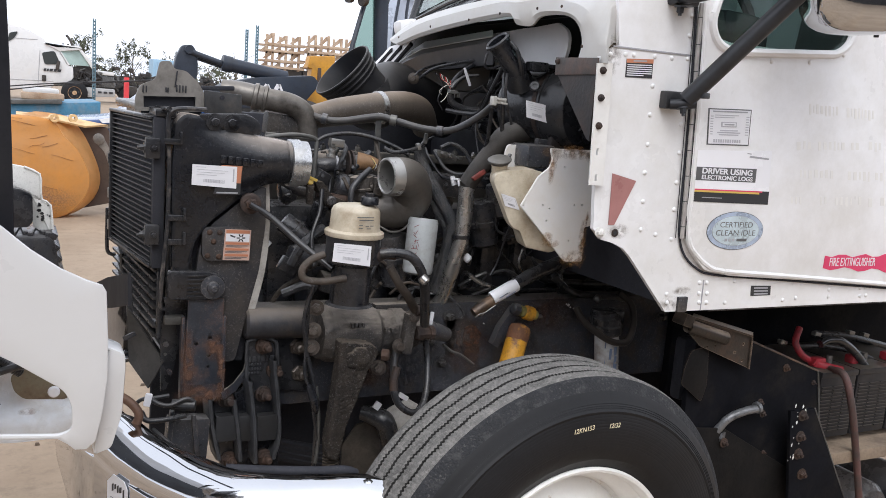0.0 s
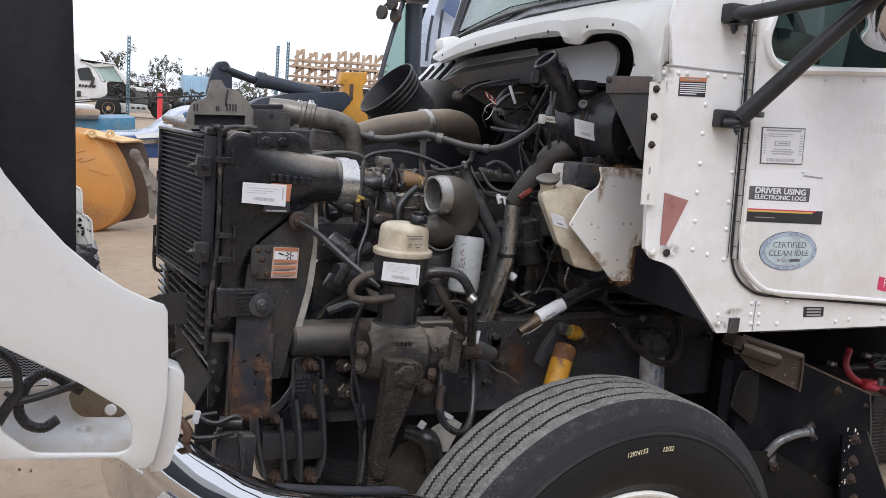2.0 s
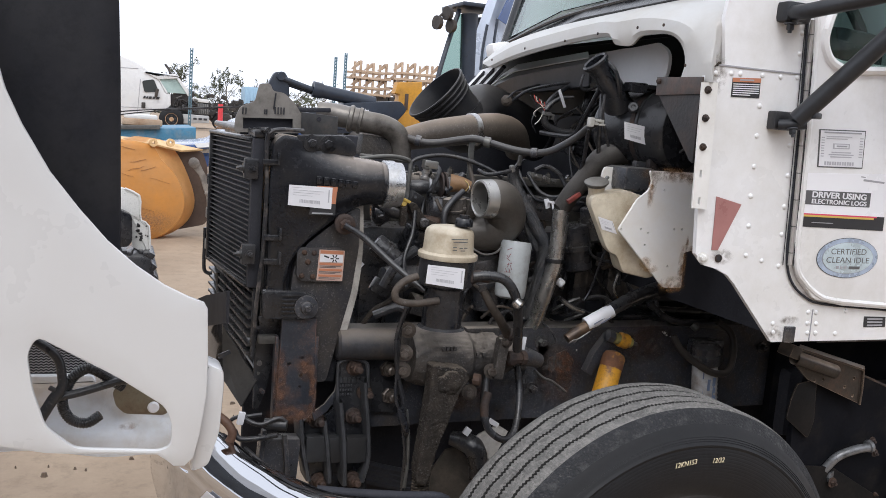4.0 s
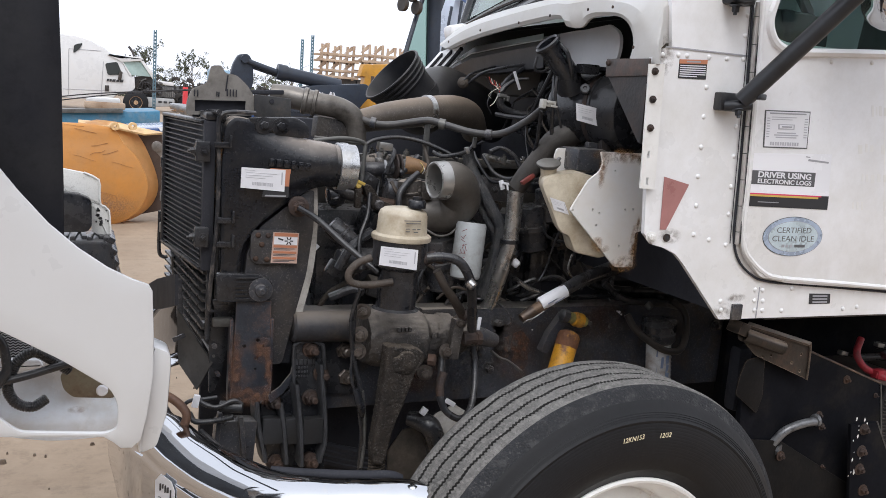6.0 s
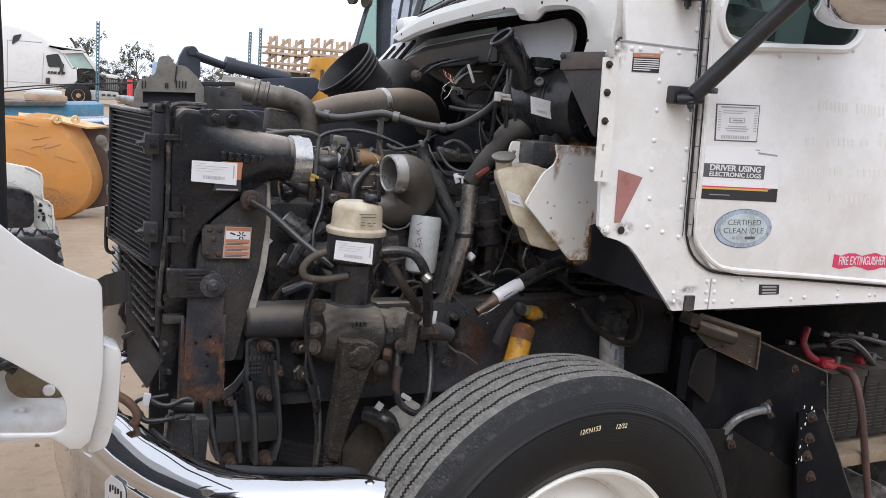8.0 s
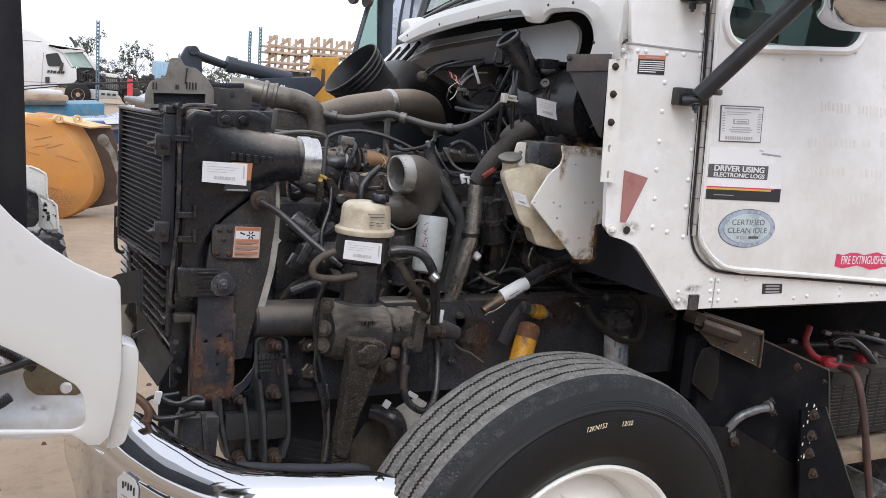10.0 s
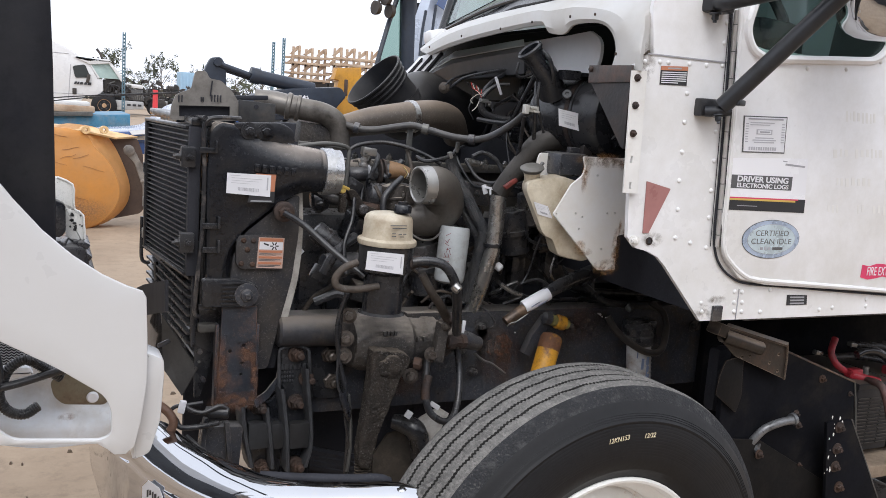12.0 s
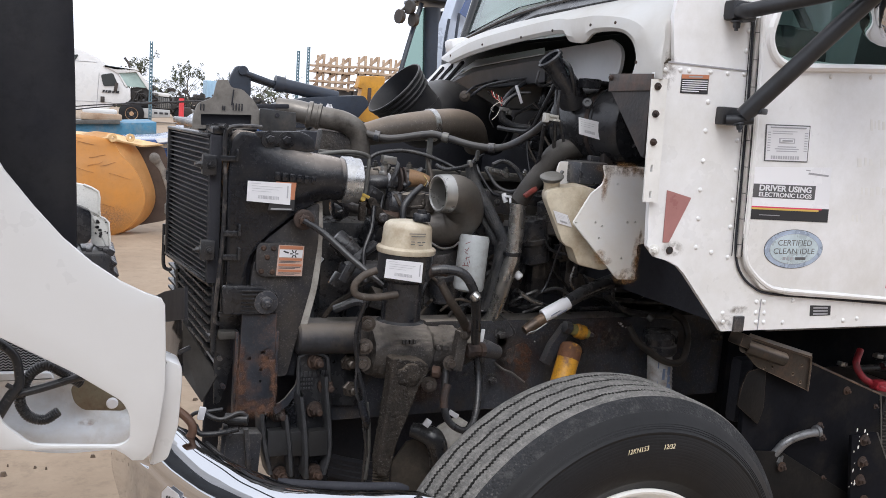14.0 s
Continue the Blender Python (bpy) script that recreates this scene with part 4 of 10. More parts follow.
    outl = rounded([(0.375, 1.517), (0.418, 1.512), (0.498, 1.48), (0.569, 1.468), (0.63, 1.462), (0.635, 1.358), (0.574, 1.345), (0.518, 1.312), (0.443, 1.25), (0.408, 1.201), (0.393, 1.13), (0.387, 1.058), (0.353, 1.059), (0.346, 1.38), (0.352, 1.495)], 0.012, 3)
    bm = slab(bmn(), outl, yn, 0.80, "y", bev=0.009)
    for _ in range(4):
        bmesh.ops.triangulate(bm, faces=bm.faces[:])
        bmesh.ops.subdivide_edges(bm, edges=[e for e in bm.edges if e.calc_length() > 0.014], cuts=1)
    bmesh.ops.triangulate(bm, faces=bm.faces[:])
    xa, xb, zn = (0.385, 0.7, 1.402)[0], (0.572, 0.7, 1.409)[0], (0.586, 0.7, 1.408)[2]
    for v in bm.verts:
        if v.co.y < 0.74:
            s = max(0, min(1, (v.co.x - xa) / (xb - xa)))
            hw = 0.056 + 0.03 * (1 - s)
            dz = (v.co.z - zn + 0.012 * (1 - s)) / hw
            v.co.y -= (0.016 + 0.016 * s * s) * (s * s * (3 - 2 * s)) ** 0.5 * max(0, 1 - dz * dz) ** 0.7
    a, b = V(*(0.597, 0.74, 1.406)), V(*(0.648, 0.74, 1.404))
    lathe(bm, [(0.052, 0), (0.056, 0.03), (0.055, (b - a).length + 0.01)], a, b - a, 32)
    tank = part("side_tank", bm, M_tank, rad, "black cast side tank with wide outlet neck and raised lettering")
    bm = bmn()
    a, b = V(*(0.639, 0.74, 1.404)), V(*(0.687, 0.74, 1.403))
    L = (b - a).length
    lathe(bm, [(0.054, 0), (0.061, 0.002), (0.062, L * 0.5), (0.062, L * 0.55), (0.0585, L * 0.58), (0.058, L), (0.052, L), (0.05, L * 0.4), (0, L * 0.4)], a, b - a, 36)
    part("outlet_collar", bm, mat("bare_aluminium_collar", (0.52, 0.525, 0.535), 0.3, metal=0.75, var=0.1, scale=20, bump=0.1, dirt=(0.3, 0.28, 0.25), dirt_amt=0.3, dscale=20), rad, "bright aluminium outlet collar")
    # ear with two large bolts
    bm = slab(bmn(), rounded([(0.404, 1.516), (0.524, 1.523), (0.556, 1.507), (0.563, 1.472), (0.491, 1.474), (0.432, 1.482)], 0.012), 0.712, 0.73, "y", bev=0.003)
    for q in ((0.445, 0.712, 1.498), (0.486, 0.712, 1.498)):
        lathe(bm, [(0.021, 0), (0.021, 0.004), (0.019, 0.004)], q, (0, -1, 0), 24)
        bolt(bm, V(*q) + V(0, -0.003, 0), (0, -1, 0), 0.0115, 0.012, washer=1.3)
    lathe(bm, [(0.006, 0), (0.006, 0.001)], (0.536, 0.711, 1.484), (0, -1, 0), 12)
    part("lifting_ear", bm, M_blk, rad)
    bm = slab(bmn(), [(0.354, 1.375), (0.588, 1.339), (0.59, 1.206), (0.576, 1.086), (0.546, 0.871), (0.393, 0.882), (0.361, 1.032)], 0.762, 0.772, "y")
    part("backing_sheet", bm, M_liner, rad)
    # curved shroud behind the tank, ring of the fan opening
    bm = slab(bmn(), rounded([(0.446, 1.241), (0.539, 1.319), (0.571, 1.341), (0.585, 1.339), (0.587, 1.239), (0.574, 1.12), (0.551, 1.023), (0.519, 0.879), (0.475, 0.882), (0.469, 1.063), (0.412, 1.094), (0.419, 1.181)], 0.015), 0.728, 0.76, "y", bev=0.004)
    M_shroud = mat("brown_dusty_shroud", (0.033, 0.034, 0.04), 0.42, var=0.3, scale=6, bump=0.12, dirt=(0.07, 0.06, 0.052), dirt_amt=0.4, dscale=7, sharp=0.12, fleck=0.5)
    part("fan_shroud", bm, M_shroud, rad, "brown dusty fan shroud")
    bm = bmn()
    e1 = spline([(0.592, 0.735, 1.347), (0.597, 0.735, 1.268), (0.597, 0.735, 1.194), (0.59, 0.735, 1.119), (0.576, 0.735, 1.051), (0.558, 0.735, 0.975)], 4)
    e2 = spline([(0.566, 0.735, 1.338), (0.572, 0.735, 1.268), (0.57, 0.735, 1.194), (0.562, 0.735, 1.119), (0.548, 0.735, 1.052), (0.534, 0.735, 0.999)], 4)
    loft(bm, [e1, e2, [q + V(-0.008, 0.02, 0) for q in e2]], thick=0.004)
    part("shroud_edge", bm, mat("pale_rubber_edge", (0.42, 0.4, 0.37), 0.6, var=0.15, scale=12, bump=0.1, dirt=(0.14, 0.12, 0.1), dirt_amt=0.4, dscale=10), rad)
    # guard plate with rivets and the fan warning
    bm = slab(bmn(), rounded([(0.424, 1.237), (0.54, 1.238), (0.544, 1.149), (0.438, 1.151), (0.424, 1.165)], 0.01), 0.715, 0.728, "y", bev=0.002)
    gp = part("guard_plate", bm, M_shroud, rad)
    for q in ((0.442, 0.715, 1.225), (0.467, 0.715, 1.224), (0.452, 0.715, 1.201), (0.438, 0.715, 1.165), (0.466, 0.715, 1.163)):
        part("rivet", lathe(bmn(), [(0.007, 0), (0.007, 0.002), (0.004, 0.005)], q, (0, -1, 0), 12), M_rust, gp)
    # fan blade tips
    bm = slab(bmn(), [(0.623, 1.186), (0.639, 1.173), (0.624, 1.157)], 0.85, 0.86, "y")
    part("fan_blade_tip", bm, M_paper, rad)
    # lower bush bracket
    bm = slab(bmn(), rounded([(0.339, 1.131), (0.443, 1.129), (0.477, 1.111), (0.481, 1.081), (0.456, 1.056), (0.341, 1.06)], 0.012), 0.69, 0.72, "y", bev=0.004)
    for k in range(6):
        z = (0.399, 0.7, 1.12)[2] - 0.0105 * k
        box(bm, ((0.413, 0.7, 1.119)[0], 0.688, z), (0.055, 0.006, 0.004), bev=0.001)
    bb = part("bush_bracket", bm, M_blk, rad)
    bm = lathe(bmn(), [(0.03, 0), (0.03, 0.006), (0.022, 0.008), (0.016, 0.008), (0.014, 0.018), (0.007, 0.02), (0.006, 0.03)], (0.448, 0.69, 1.09), (0, -1, 0), 24)
    part("bolt", bm, M_dark, bb)
    # rusty support leg
    hol = []
    for u in ((0.414, 0.942), (0.46, 0.94), (0.445, 0.91), (0.444, 0.88), (0.448, 0.956)):
        rr = 0.004 if u[1] < 0.9 else 0.0055
        hol.append([(u[0] + rr * math.cos(a * math.pi / 4), u[1] + rr * math.sin(a * math.pi / 4)) for a in range(8)])
    bm = slab(bmn(), [(0.392, 1.06), (0.479, 1.057), (0.481, 0.795), (0.386, 0.8)], 0.70, 0.712, "y", holes=hol)
    box(bm, ((0.38, 0.705, 0.918)[0] + 0.003, 0.722, 0.9), (0.008, 0.03, 0.22), bev=0.002)
    box(bm, ((0.482, 0.705, 0.912)[0] + 0.002, 0.725, 0.9), (0.008, 0.05, 0.22), bev=0.002)
    box(bm, ((0.431, 0.705, 0.915)[0], 0.716, 0.9), (0.1, 0.006, 0.2), bev=0.0)
    part("support_leg", bm, M_rustplate, rad, "rust-flaked support leg with bolt holes")
    M_legrust = stain("dark_rust_scale", (0.2, 0.11, 0.075), 0.85)
    for k, ((x, z), w, h) in enumerate((((0.433, 0.808), 0.15, 0.06), ((0.46, 0.93), 0.05, 0.08), ((0.394, 0.89), 0.04, 0.2), ((0.478, 0.87), 0.024, 0.14))):
        part("rust_scale", slab(bmn(), [(x - w / 2, z + h / 2), (x + w / 2, z + h / 2), (x + w / 2, z - h / 2), (x - w / 2, z - h / 2)], 0.6985 - 0.0006 * k, 0.6988 - 0.0006 * k, "y"), M_legrust, rad, smooth=0)
    # stay bar from the shroud down to the engine
    bm = bmn()
    tube(bm, [(0.527, 0.66, 1.304), (0.577, 0.645, 1.274), (0.639, 0.6, 1.218), (0.707, 0.54, 1.163)], [0.0078, 0.0086, 0.008, 0.0075], 12, 4)
    part("stay_bar", bm, M_blk, truck, "radiator stay bar, dirty black steel")
    bm = lathe(bmn(), [(0.024, -0.02), (0.026, 0.003), (0.026, 0.01), (0.022, 0.013), (0.017, 0.013)], (0.535, 0.69, 1.303), (-0.1, -1, 0), 28)
    lathe(bm, [(0.015, 0.013), (0.015, 0.022), (0.011, 0.025), (0.007, 0.025), (0.006, 0.034)], (0.535, 0.69, 1.303), (-0.1, -1, 0), 6)
    part("stay_bush", bm, M_rust, truck, "rusty round stay bush with a hexagon nut")
    # grey latch frame standing on the pack
    bm = bmn()
    arch = [(0.276, 1.509), (0.278, 1.545), (0.289, 1.574), (0.326, 1.591), (0.335, 1.636), (0.362, 1.639), (0.37, 1.62), (0.4, 1.617), (0.429, 1.592), (0.447, 1.565), (0.449, 1.517)]
    win = [[(0.298, 1.519), (0.297, 1.547), (0.425, 1.553), (0.425, 1.527)]]
    slab(bm, rounded(arch, 0.008), 0.86, 0.868, "y", holes=win)
    for u0, u1 in (((0.294, 1.556), (0.305, 1.573)), ((0.35, 1.56), (0.357, 1.572)), ((0.376, 1.562), (0.401, 1.58))):
        for fr in ((0.15, 0.85) if u1[0] - u0[0] < 0.02 else (0.05, 0.35, 0.65, 0.95)):
            box(bm, (u0[0] + (u1[0] - u0[0]) * fr, 0.8585, (u0[1] + u1[1]) / 2), (0.0028, 0.004, abs(u1[1] - u0[1])), bev=0.0005, mi=1)
    box(bm, ((0.375, 0.858, 1.595)[0], 0.857, (0.375, 0.858, 1.595)[2]), (0.003, 0.003, 0.04), (0, 6, 0), bev=0, mi=1)
    box(bm, ((0.369, 0.858, 1.529)[0], 0.88, (0.369, 0.858, 1.529)[2]), (0.15, 0.003, 0.05), (0, 0, 0), bev=0, mi=1)
    part("latch_frame", bm, [M_tan, M_liner], rad, "khaki-grey arched sheet bracket on the radiator")
    bm = slab(bmn(), [(0.443, 1.572), (0.539, 1.567), (0.541, 1.512), (0.445, 1.515)], 0.84, 0.85, "y", bev=0.002)
    lathe(bm, [(0.006, 0), (0.006, 0.003)], (0.488, 0.84, 1.557), (0, -1, 0), 10, mi=1)
    box(bm, (0.477, 0.88, 1.579), (0.1, 0.02, 0.012), (0, -4, 0), bev=0.004, mi=1)
    part("side_bracket", bm, [mat("dark_grey_bracket", (0.05, 0.05, 0.052), 0.45, metal=0.2, var=0.2, scale=8, bump=0.1, dirt=(0.1, 0.085, 0.07), dirt_amt=0.3, dscale=9), M_liner], rad)
    # grey splash plate and braces under the pack
    bm = bmn()
    a = [(0.265, 0.85, 1.004), (0.311, 0.8, 0.932), (0.345, 0.76, 0.882), (0.311, 0.78, 0.805), (0.269, 0.83, 0.865), (0.267, 0.85, 0.936)]
    add(bm, a + [(x + 0.004, y + 0.006, z) for x, y, z in a], [range(6), range(11, 5, -1)] + [(i, (i + 1) % 6, 6 + (i + 1) % 6, 6 + i) for i in range(6)])
    part("splash_plate", bm, mat("dull_dark_splash_sheet", (0.06, 0.058, 0.056), 0.6, var=0.25, scale=10, bump=0.15, dirt=(0.025, 0.024, 0.024), dirt_amt=0.4, dscale=9), rad, smooth=0)
    for pts, r in (([(0.271, 0.9, 1.075), (0.276, 0.86, 0.978)], 0.008), ([(0.251, 0.8, 0.935), (0.281, 0.8, 0.949)], 0.006)):
        bm = bmn()
        box(bm, (V(*pts[0]) + V(*pts[1])) / 2, (r * 2, r, (V(*pts[0]) - V(*pts[1])).length), (0, -math.degrees(math.atan2(pts[1][0] - pts[0][0], pts[0][2] - pts[1][2])), 0), bev=0.002)
        part("brace", bm, M_dark, rad)
    for a, b, w, mt in (((0.359, 0.74, 0.856), (0.345, 1.42, 0.83), 0.012, M_rustplate), ((0.349, 0.75, 0.929), (0.36, 1.46, 0.87), 0.014, M_dark), ((0.331, 0.76, 0.985), (0.322, 1.5, 0.95), 0.02, M_blk), ((0.349, 0.76, 0.9), (0.35, 1.4, 0.86), 0.008, M_grey)):
        part("brace", tube(bmn(), [a, V(*a).lerp(V(*b), 0.5), b], w * 0.5, 6, 2), mt, rad)
    part("air_seal", slab(bmn(), rounded([(0.335, 0.985), (0.395, 0.985), (0.372, 0.86), (0.352, 0.8), (0.34, 0.8)], 0.008), 0.765, 0.775, "y", bev=0.002), M_blk, rad)
    bm = bmn()
    box(bm, (0.363, 0.73, 0.999), (0.05, 0.03, 0.022), bev=0.006)
    part("corner_bracket", bm, mat("grimy_grey_lug", (0.07, 0.066, 0.06), 0.6, var=0.25, scale=12, bump=0.2, dirt=(0.03, 0.028, 0.026), dirt_amt=0.4, dscale=14), rad)
    return rad


rad = radiator()


def engine():
    # block, head and cover: big dark forms behind the pipes
    bm = bmn()
    box(bm, (1.15, 1.25, 1.02), (1.0, 0.62, 0.5), bev=0.03)
    box(bm, (1.1, 1.22, 0.72), (0.9, 0.4, 0.3), bev=0.03)
    eng = part("engine_block", bm, M_dark, truck, "grimy black diesel engine block")
    for k in range(7):
        b2 = bmn()
        box(b2, (0.75 + k * 0.12, 0.93, 1.1 + 0.02 * (k % 2)), (0.05, 0.06, 0.24), bev=0.01)
        part("rib", b2, M_dark, eng)
    bm = bmn()
    box(bm, (1.15, 1.22, 1.33), (0.98, 0.36, 0.14), bev=0.03)
    box(bm, (1.13, 1.03, 1.41), (0.92, 0.05, 0.025), bev=0.006)
    for k in range(9):
        bolt(bm, (0.72 + k * 0.11, 1.03, 1.422), (0, 0, 1), 0.009, 0.012)
    part("valve_cover", bm, mat("dusty_valve_cover", (0.045, 0.043, 0.04), 0.5, var=0.2, scale=7, bump=0.1, dirt=(0.11, 0.095, 0.08), dirt_amt=0.35, dscale=7, top=(0.24, 0.21, 0.17), top_amt=0.6), eng, "dusty engine valve cover")
    for nm, pts, r, mt in (("filter_head", [(0.878, 0.82, 1.358), (0.884, 0.82, 1.304)], 0.034, M_cast), ("pump_body", [(0.826, 0.86, 1.333), (0.895, 0.86, 1.326)], 0.036, M_dark), ("pump_body", [(0.676, 0.86, 1.227), (0.729, 0.84, 1.183)], 0.03, M_dark), ("starter_body", [(0.693, 0.82, 1.139), (0.797, 0.84, 1.142)], 0.034, M_dark), ("oil_cooler", [(0.992, 0.86, 1.187), (1.02, 0.86, 1.051)], 0.05, M_dark), ("coupling", [(0.779, 0.93, 1.396), (0.843, 0.92, 1.404)], 0.028, M_cast), ("compressor", [(1.284, 0.86, 1.292), (1.308, 0.86, 1.169)], 0.05, M_dark), ("compressor", [(1.327, 0.84, 1.348), (1.344, 0.84, 1.261)], 0.036, M_dark), ("coupling", [(0.676, 0.9, 1.308), (0.708, 0.9, 1.312)], 0.03, M_dark)):
        a, b = V(*pts[0]), V(*pts[1])
        b2 = bmn()
        lathe(b2, [(r * 0.6, -0.012), (r * 0.95, -0.008), (r, 0), (r, (b - a).length * 0.4), (r * 1.12, (b - a).length * 0.42), (r * 1.12, (b - a).length * 0.52), (r * 0.95, (b - a).length * 0.54), (r * 0.9, (b - a).length), (r * 0.5, (b - a).length + 0.01)], a, b - a, 24)
        for k in range(5):
            d, u, w = axes(b - a)
            bolt(b2, a + d * (b - a).length * 0.46 + (u * math.cos(k * 1.257) + w * math.sin(k * 1.257)) * r * 1.05, -d, 0.006, 0.01, washer=0)
        part(nm, b2, mt, eng)
    for c, sz, rt, mt in (((0.801, 0.83, 1.307), (0.1, 0.02, 0.018), (0, 8, 0), M_rust), ((0.862, 0.84, 1.317), (0.02, 0.05, 0.07), (0, 0, 10), M_cast), ((0.672, 0.8, 1.119), (0.05, 0.03, 0.04), (0, 30, 0), M_blk), ((0.918, 0.8, 1.342), (0.03, 0.03, 0.05), (0, 5, 0), M_cast), ((0.817, 0.9, 1.437), (0.018, 0.018, 0.03), (0, 0, 0), M_alu), ((0.653, 0.95, 1.405), (0.09, 0.05, 0.05), (0, 5, 0), M_cast), ((0.704, 1, 1.489), (0.12, 0.06, 0.06), (0, 5, 0), M_cast), ((1.137, 0.86, 1.438), (0.04, 0.03, 0.02), (0, 10, 0), M_alu), ((1.17, 0.85, 1.43), (0.03, 0.02, 0.016), (0, 20, 0), M_alu), ((0.946, 0.72, 1.01), (0.1, 0.03, 0.03), (0, 0, 0), M_cast)):
        b2 = bmn()
        box(b2, c, sz, rt, bev=0.005)
        part("engine_fitting", b2, mt, eng)
    # firewall behind it all
    bm = bmn()
    box(bm, (1.62, 1.1, 1.5), (0.04, 1.7, 0.74), bev=0.01)
    part("firewall", bm, M_liner, truck, "black cab firewall")
    # charge pipe across the top, with clamp
    bm = bmn()
    tube(bm, [(0.769, 0.98, 1.516), (0.863, 1, 1.537), (0.992, 1.02, 1.558), (1.092, 1.05, 1.567), (1.163, 1.09, 1.552), (1.21, 1.14, 1.504)], [0.032, 0.041, 0.045, 0.046, 0.045, 0.042], 24, 6)
    cp = part("charge_air_pipe", bm, M_pipe, truck, "brown dusty charge air pipe with a band clamp")
    bm = bmn()
    a, b = V(*(0.988, 1.02, 1.556)), V(*(1.016, 1.026, 1.559))
    lathe(bm, [(0.046, 0), (0.05, 0.001), (0.05, 0.018), (0.046, 0.019)], a, b - a, 24)
    box(bm, (0.98, 0.97, 1.534), (0.016, 0.02, 0.02), bev=0.003)
    part("band_clamp", bm, M_steel, cp)
    bm = bmn()
    box(bm, (0.986, 0.99, 1.461), (0.018, 0.006, 0.12), bev=0.002)
    part("pipe_bracket", bm, M_grey, cp)
    # coolant outlet pipe from the radiator top
    bm = bmn()
    tube(bm, [(0.524, 1.02, 1.577), (0.579, 1, 1.571), (0.638, 0.98, 1.56), (0.709, 0.97, 1.549), (0.752, 0.97, 1.52), (0.768, 0.98, 1.456)], [0.028, 0.032, 0.031, 0.031, 0.03, 0.027], 20, 6)
    lathe(bm, [(0.034, 0), (0.038, 0.003), (0.038, 0.012), (0.034, 0.015), (0.034, 0.028), (0.037, 0.03), (0.037, 0.038), (0.032, 0.04)], (0.605, 0.99, 1.565), V(*(0.638, 0.98, 1.56)) - V(*(0.605, 0.99, 1.565)), 24)
    part("coolant_pipe", bm, mat("dull_grey_brown_metal", (0.2, 0.185, 0.17), 0.4, metal=0.4, var=0.15, scale=9, bump=0.1, dirt=(0.05, 0.044, 0.04), dirt_amt=0.35, dscale=9, top=(0.28, 0.25, 0.21), top_amt=0.6), truck, "dull grey metal coolant pipe")
    # rubber intake bellows with an open mouth
    bm = bmn()
    a = V(*(0.954, 1.26, 1.669))
    b = V(*(1.22, 1.25, 1.564))
    d = (b - a).normalized()
    prof = []
    for k in range(4):
        s = k / 3
        prof += [(0.108 - 0.004 * k, s * 0.05), (0.11 - 0.004 * k, s * 0.05 + 0.003), (0.109 - 0.004 * k, s * 0.05 + 0.008), (0.1045 - 0.004 * k, s * 0.05 + 0.01), (0.104 - 0.004 * k, s * 0.05 + 0.015)]
    prof += [(0.09, 0.085), (0.09, 0.114)]
    inner = [(0.07, 0.12), (0.085, 0.06), (0.096, 0.02), (0.104, 0.0)]
    tip = V(-0.75, -0.05, 0.66).normalized()
    lathe(bm, inner + prof, a, -tip, 40, close=False)
    e = a - tip * 0.114
    tube(bm, [e, e - tip * 0.04, V(*(1.169, 1.36, 1.618)), V(*(1.286, 1.4, 1.583)), V(*(1.433, 1.44, 1.54))], [0.092, 0.09, 0.095, 0.095, 0.085], 36, 8)
    part("intake_bellows", bm, mat("soft_black_rubber_duct", (0.011, 0.012, 0.0155), 0.42, rvar=0.1, var=0.3, scale=8, bump=0.1, dirt=(0.028, 0.026, 0.025), dirt_amt=0.3, dscale=7, spec=0.25, top=(0.13, 0.12, 0.11), top_amt=0.45, sharp=0.2), truck, "black ribbed rubber intake duct with an open mouth")
    # silver elbow of the turbo
    bm = bmn()
    m = V(*(0.914, 0.72, 1.378))
    tube(bm, [m, m + V(0.045, 0.006, 0.002), (0.992, 0.75, 1.363), (1.014, 0.78, 1.318), (0.988, 0.8, 1.284), (0.945, 0.82, 1.276), (0.907, 0.84, 1.284)], [0.048, 0.052, 0.057, 0.06, 0.057, 0.05, 0.044], 32, 8, open_end=True)
    el = part("turbo_elbow", bm, mat("dusty_grey_casting", (0.165, 0.15, 0.135), 0.42, metal=0.4, var=0.2, scale=9, bump=0.2, dirt=(0.075, 0.068, 0.06), dirt_amt=0.42, dscale=9, sharp=0.18, top=(0.26, 0.23, 0.195), top_amt=0.5), truck, "dusty cast aluminium turbo elbow with an open end")
    dd = V(1, 0.13, 0.04).normalized()
    bm = lathe(bmn(), [(0.043, 0.05), (0.043, 0.003), (0.047, 0.0), (0.0515, 0.002), (0.0535, 0.034), (0.051, 0.036)], m - dd * 0.006, dd, 36, close=False)
    part("elbow_lip", bm, mat("bright_machined_aluminium", (0.46, 0.455, 0.445), 0.3, grit=0.08, metal=0.7, var=0.1, scale=20, bump=0.04, dirt=(0.34, 0.32, 0.29), dirt_amt=0.22, dscale=12, sharp=0.25), el, "bright machined aluminium lip")
    bm = lathe(bmn(), [(0.0, 0.06), (0.044, 0.06)], m, dd, 24, close=False)
    part("elbow_inside", bm, M_dark, el)
    a = V(*(0.928, 0.83, 1.277))
    bm = bmn()
    for k in range(3):
        lathe(bm, [(0.043, k * 0.012), (0.049, k * 0.012 + 0.002), (0.049, k * 0.012 + 0.007), (0.043, k * 0.012 + 0.009)], a, V(*(0.893, 0.85, 1.287)) - a, 28)
    part("hump_hose", bm, M_alu, el)
    # white oil filter can
    bm = bmn()
    a, b = V(*(1.022, 0.72, 1.104)), V(*(1.038, 0.735, 1.263))
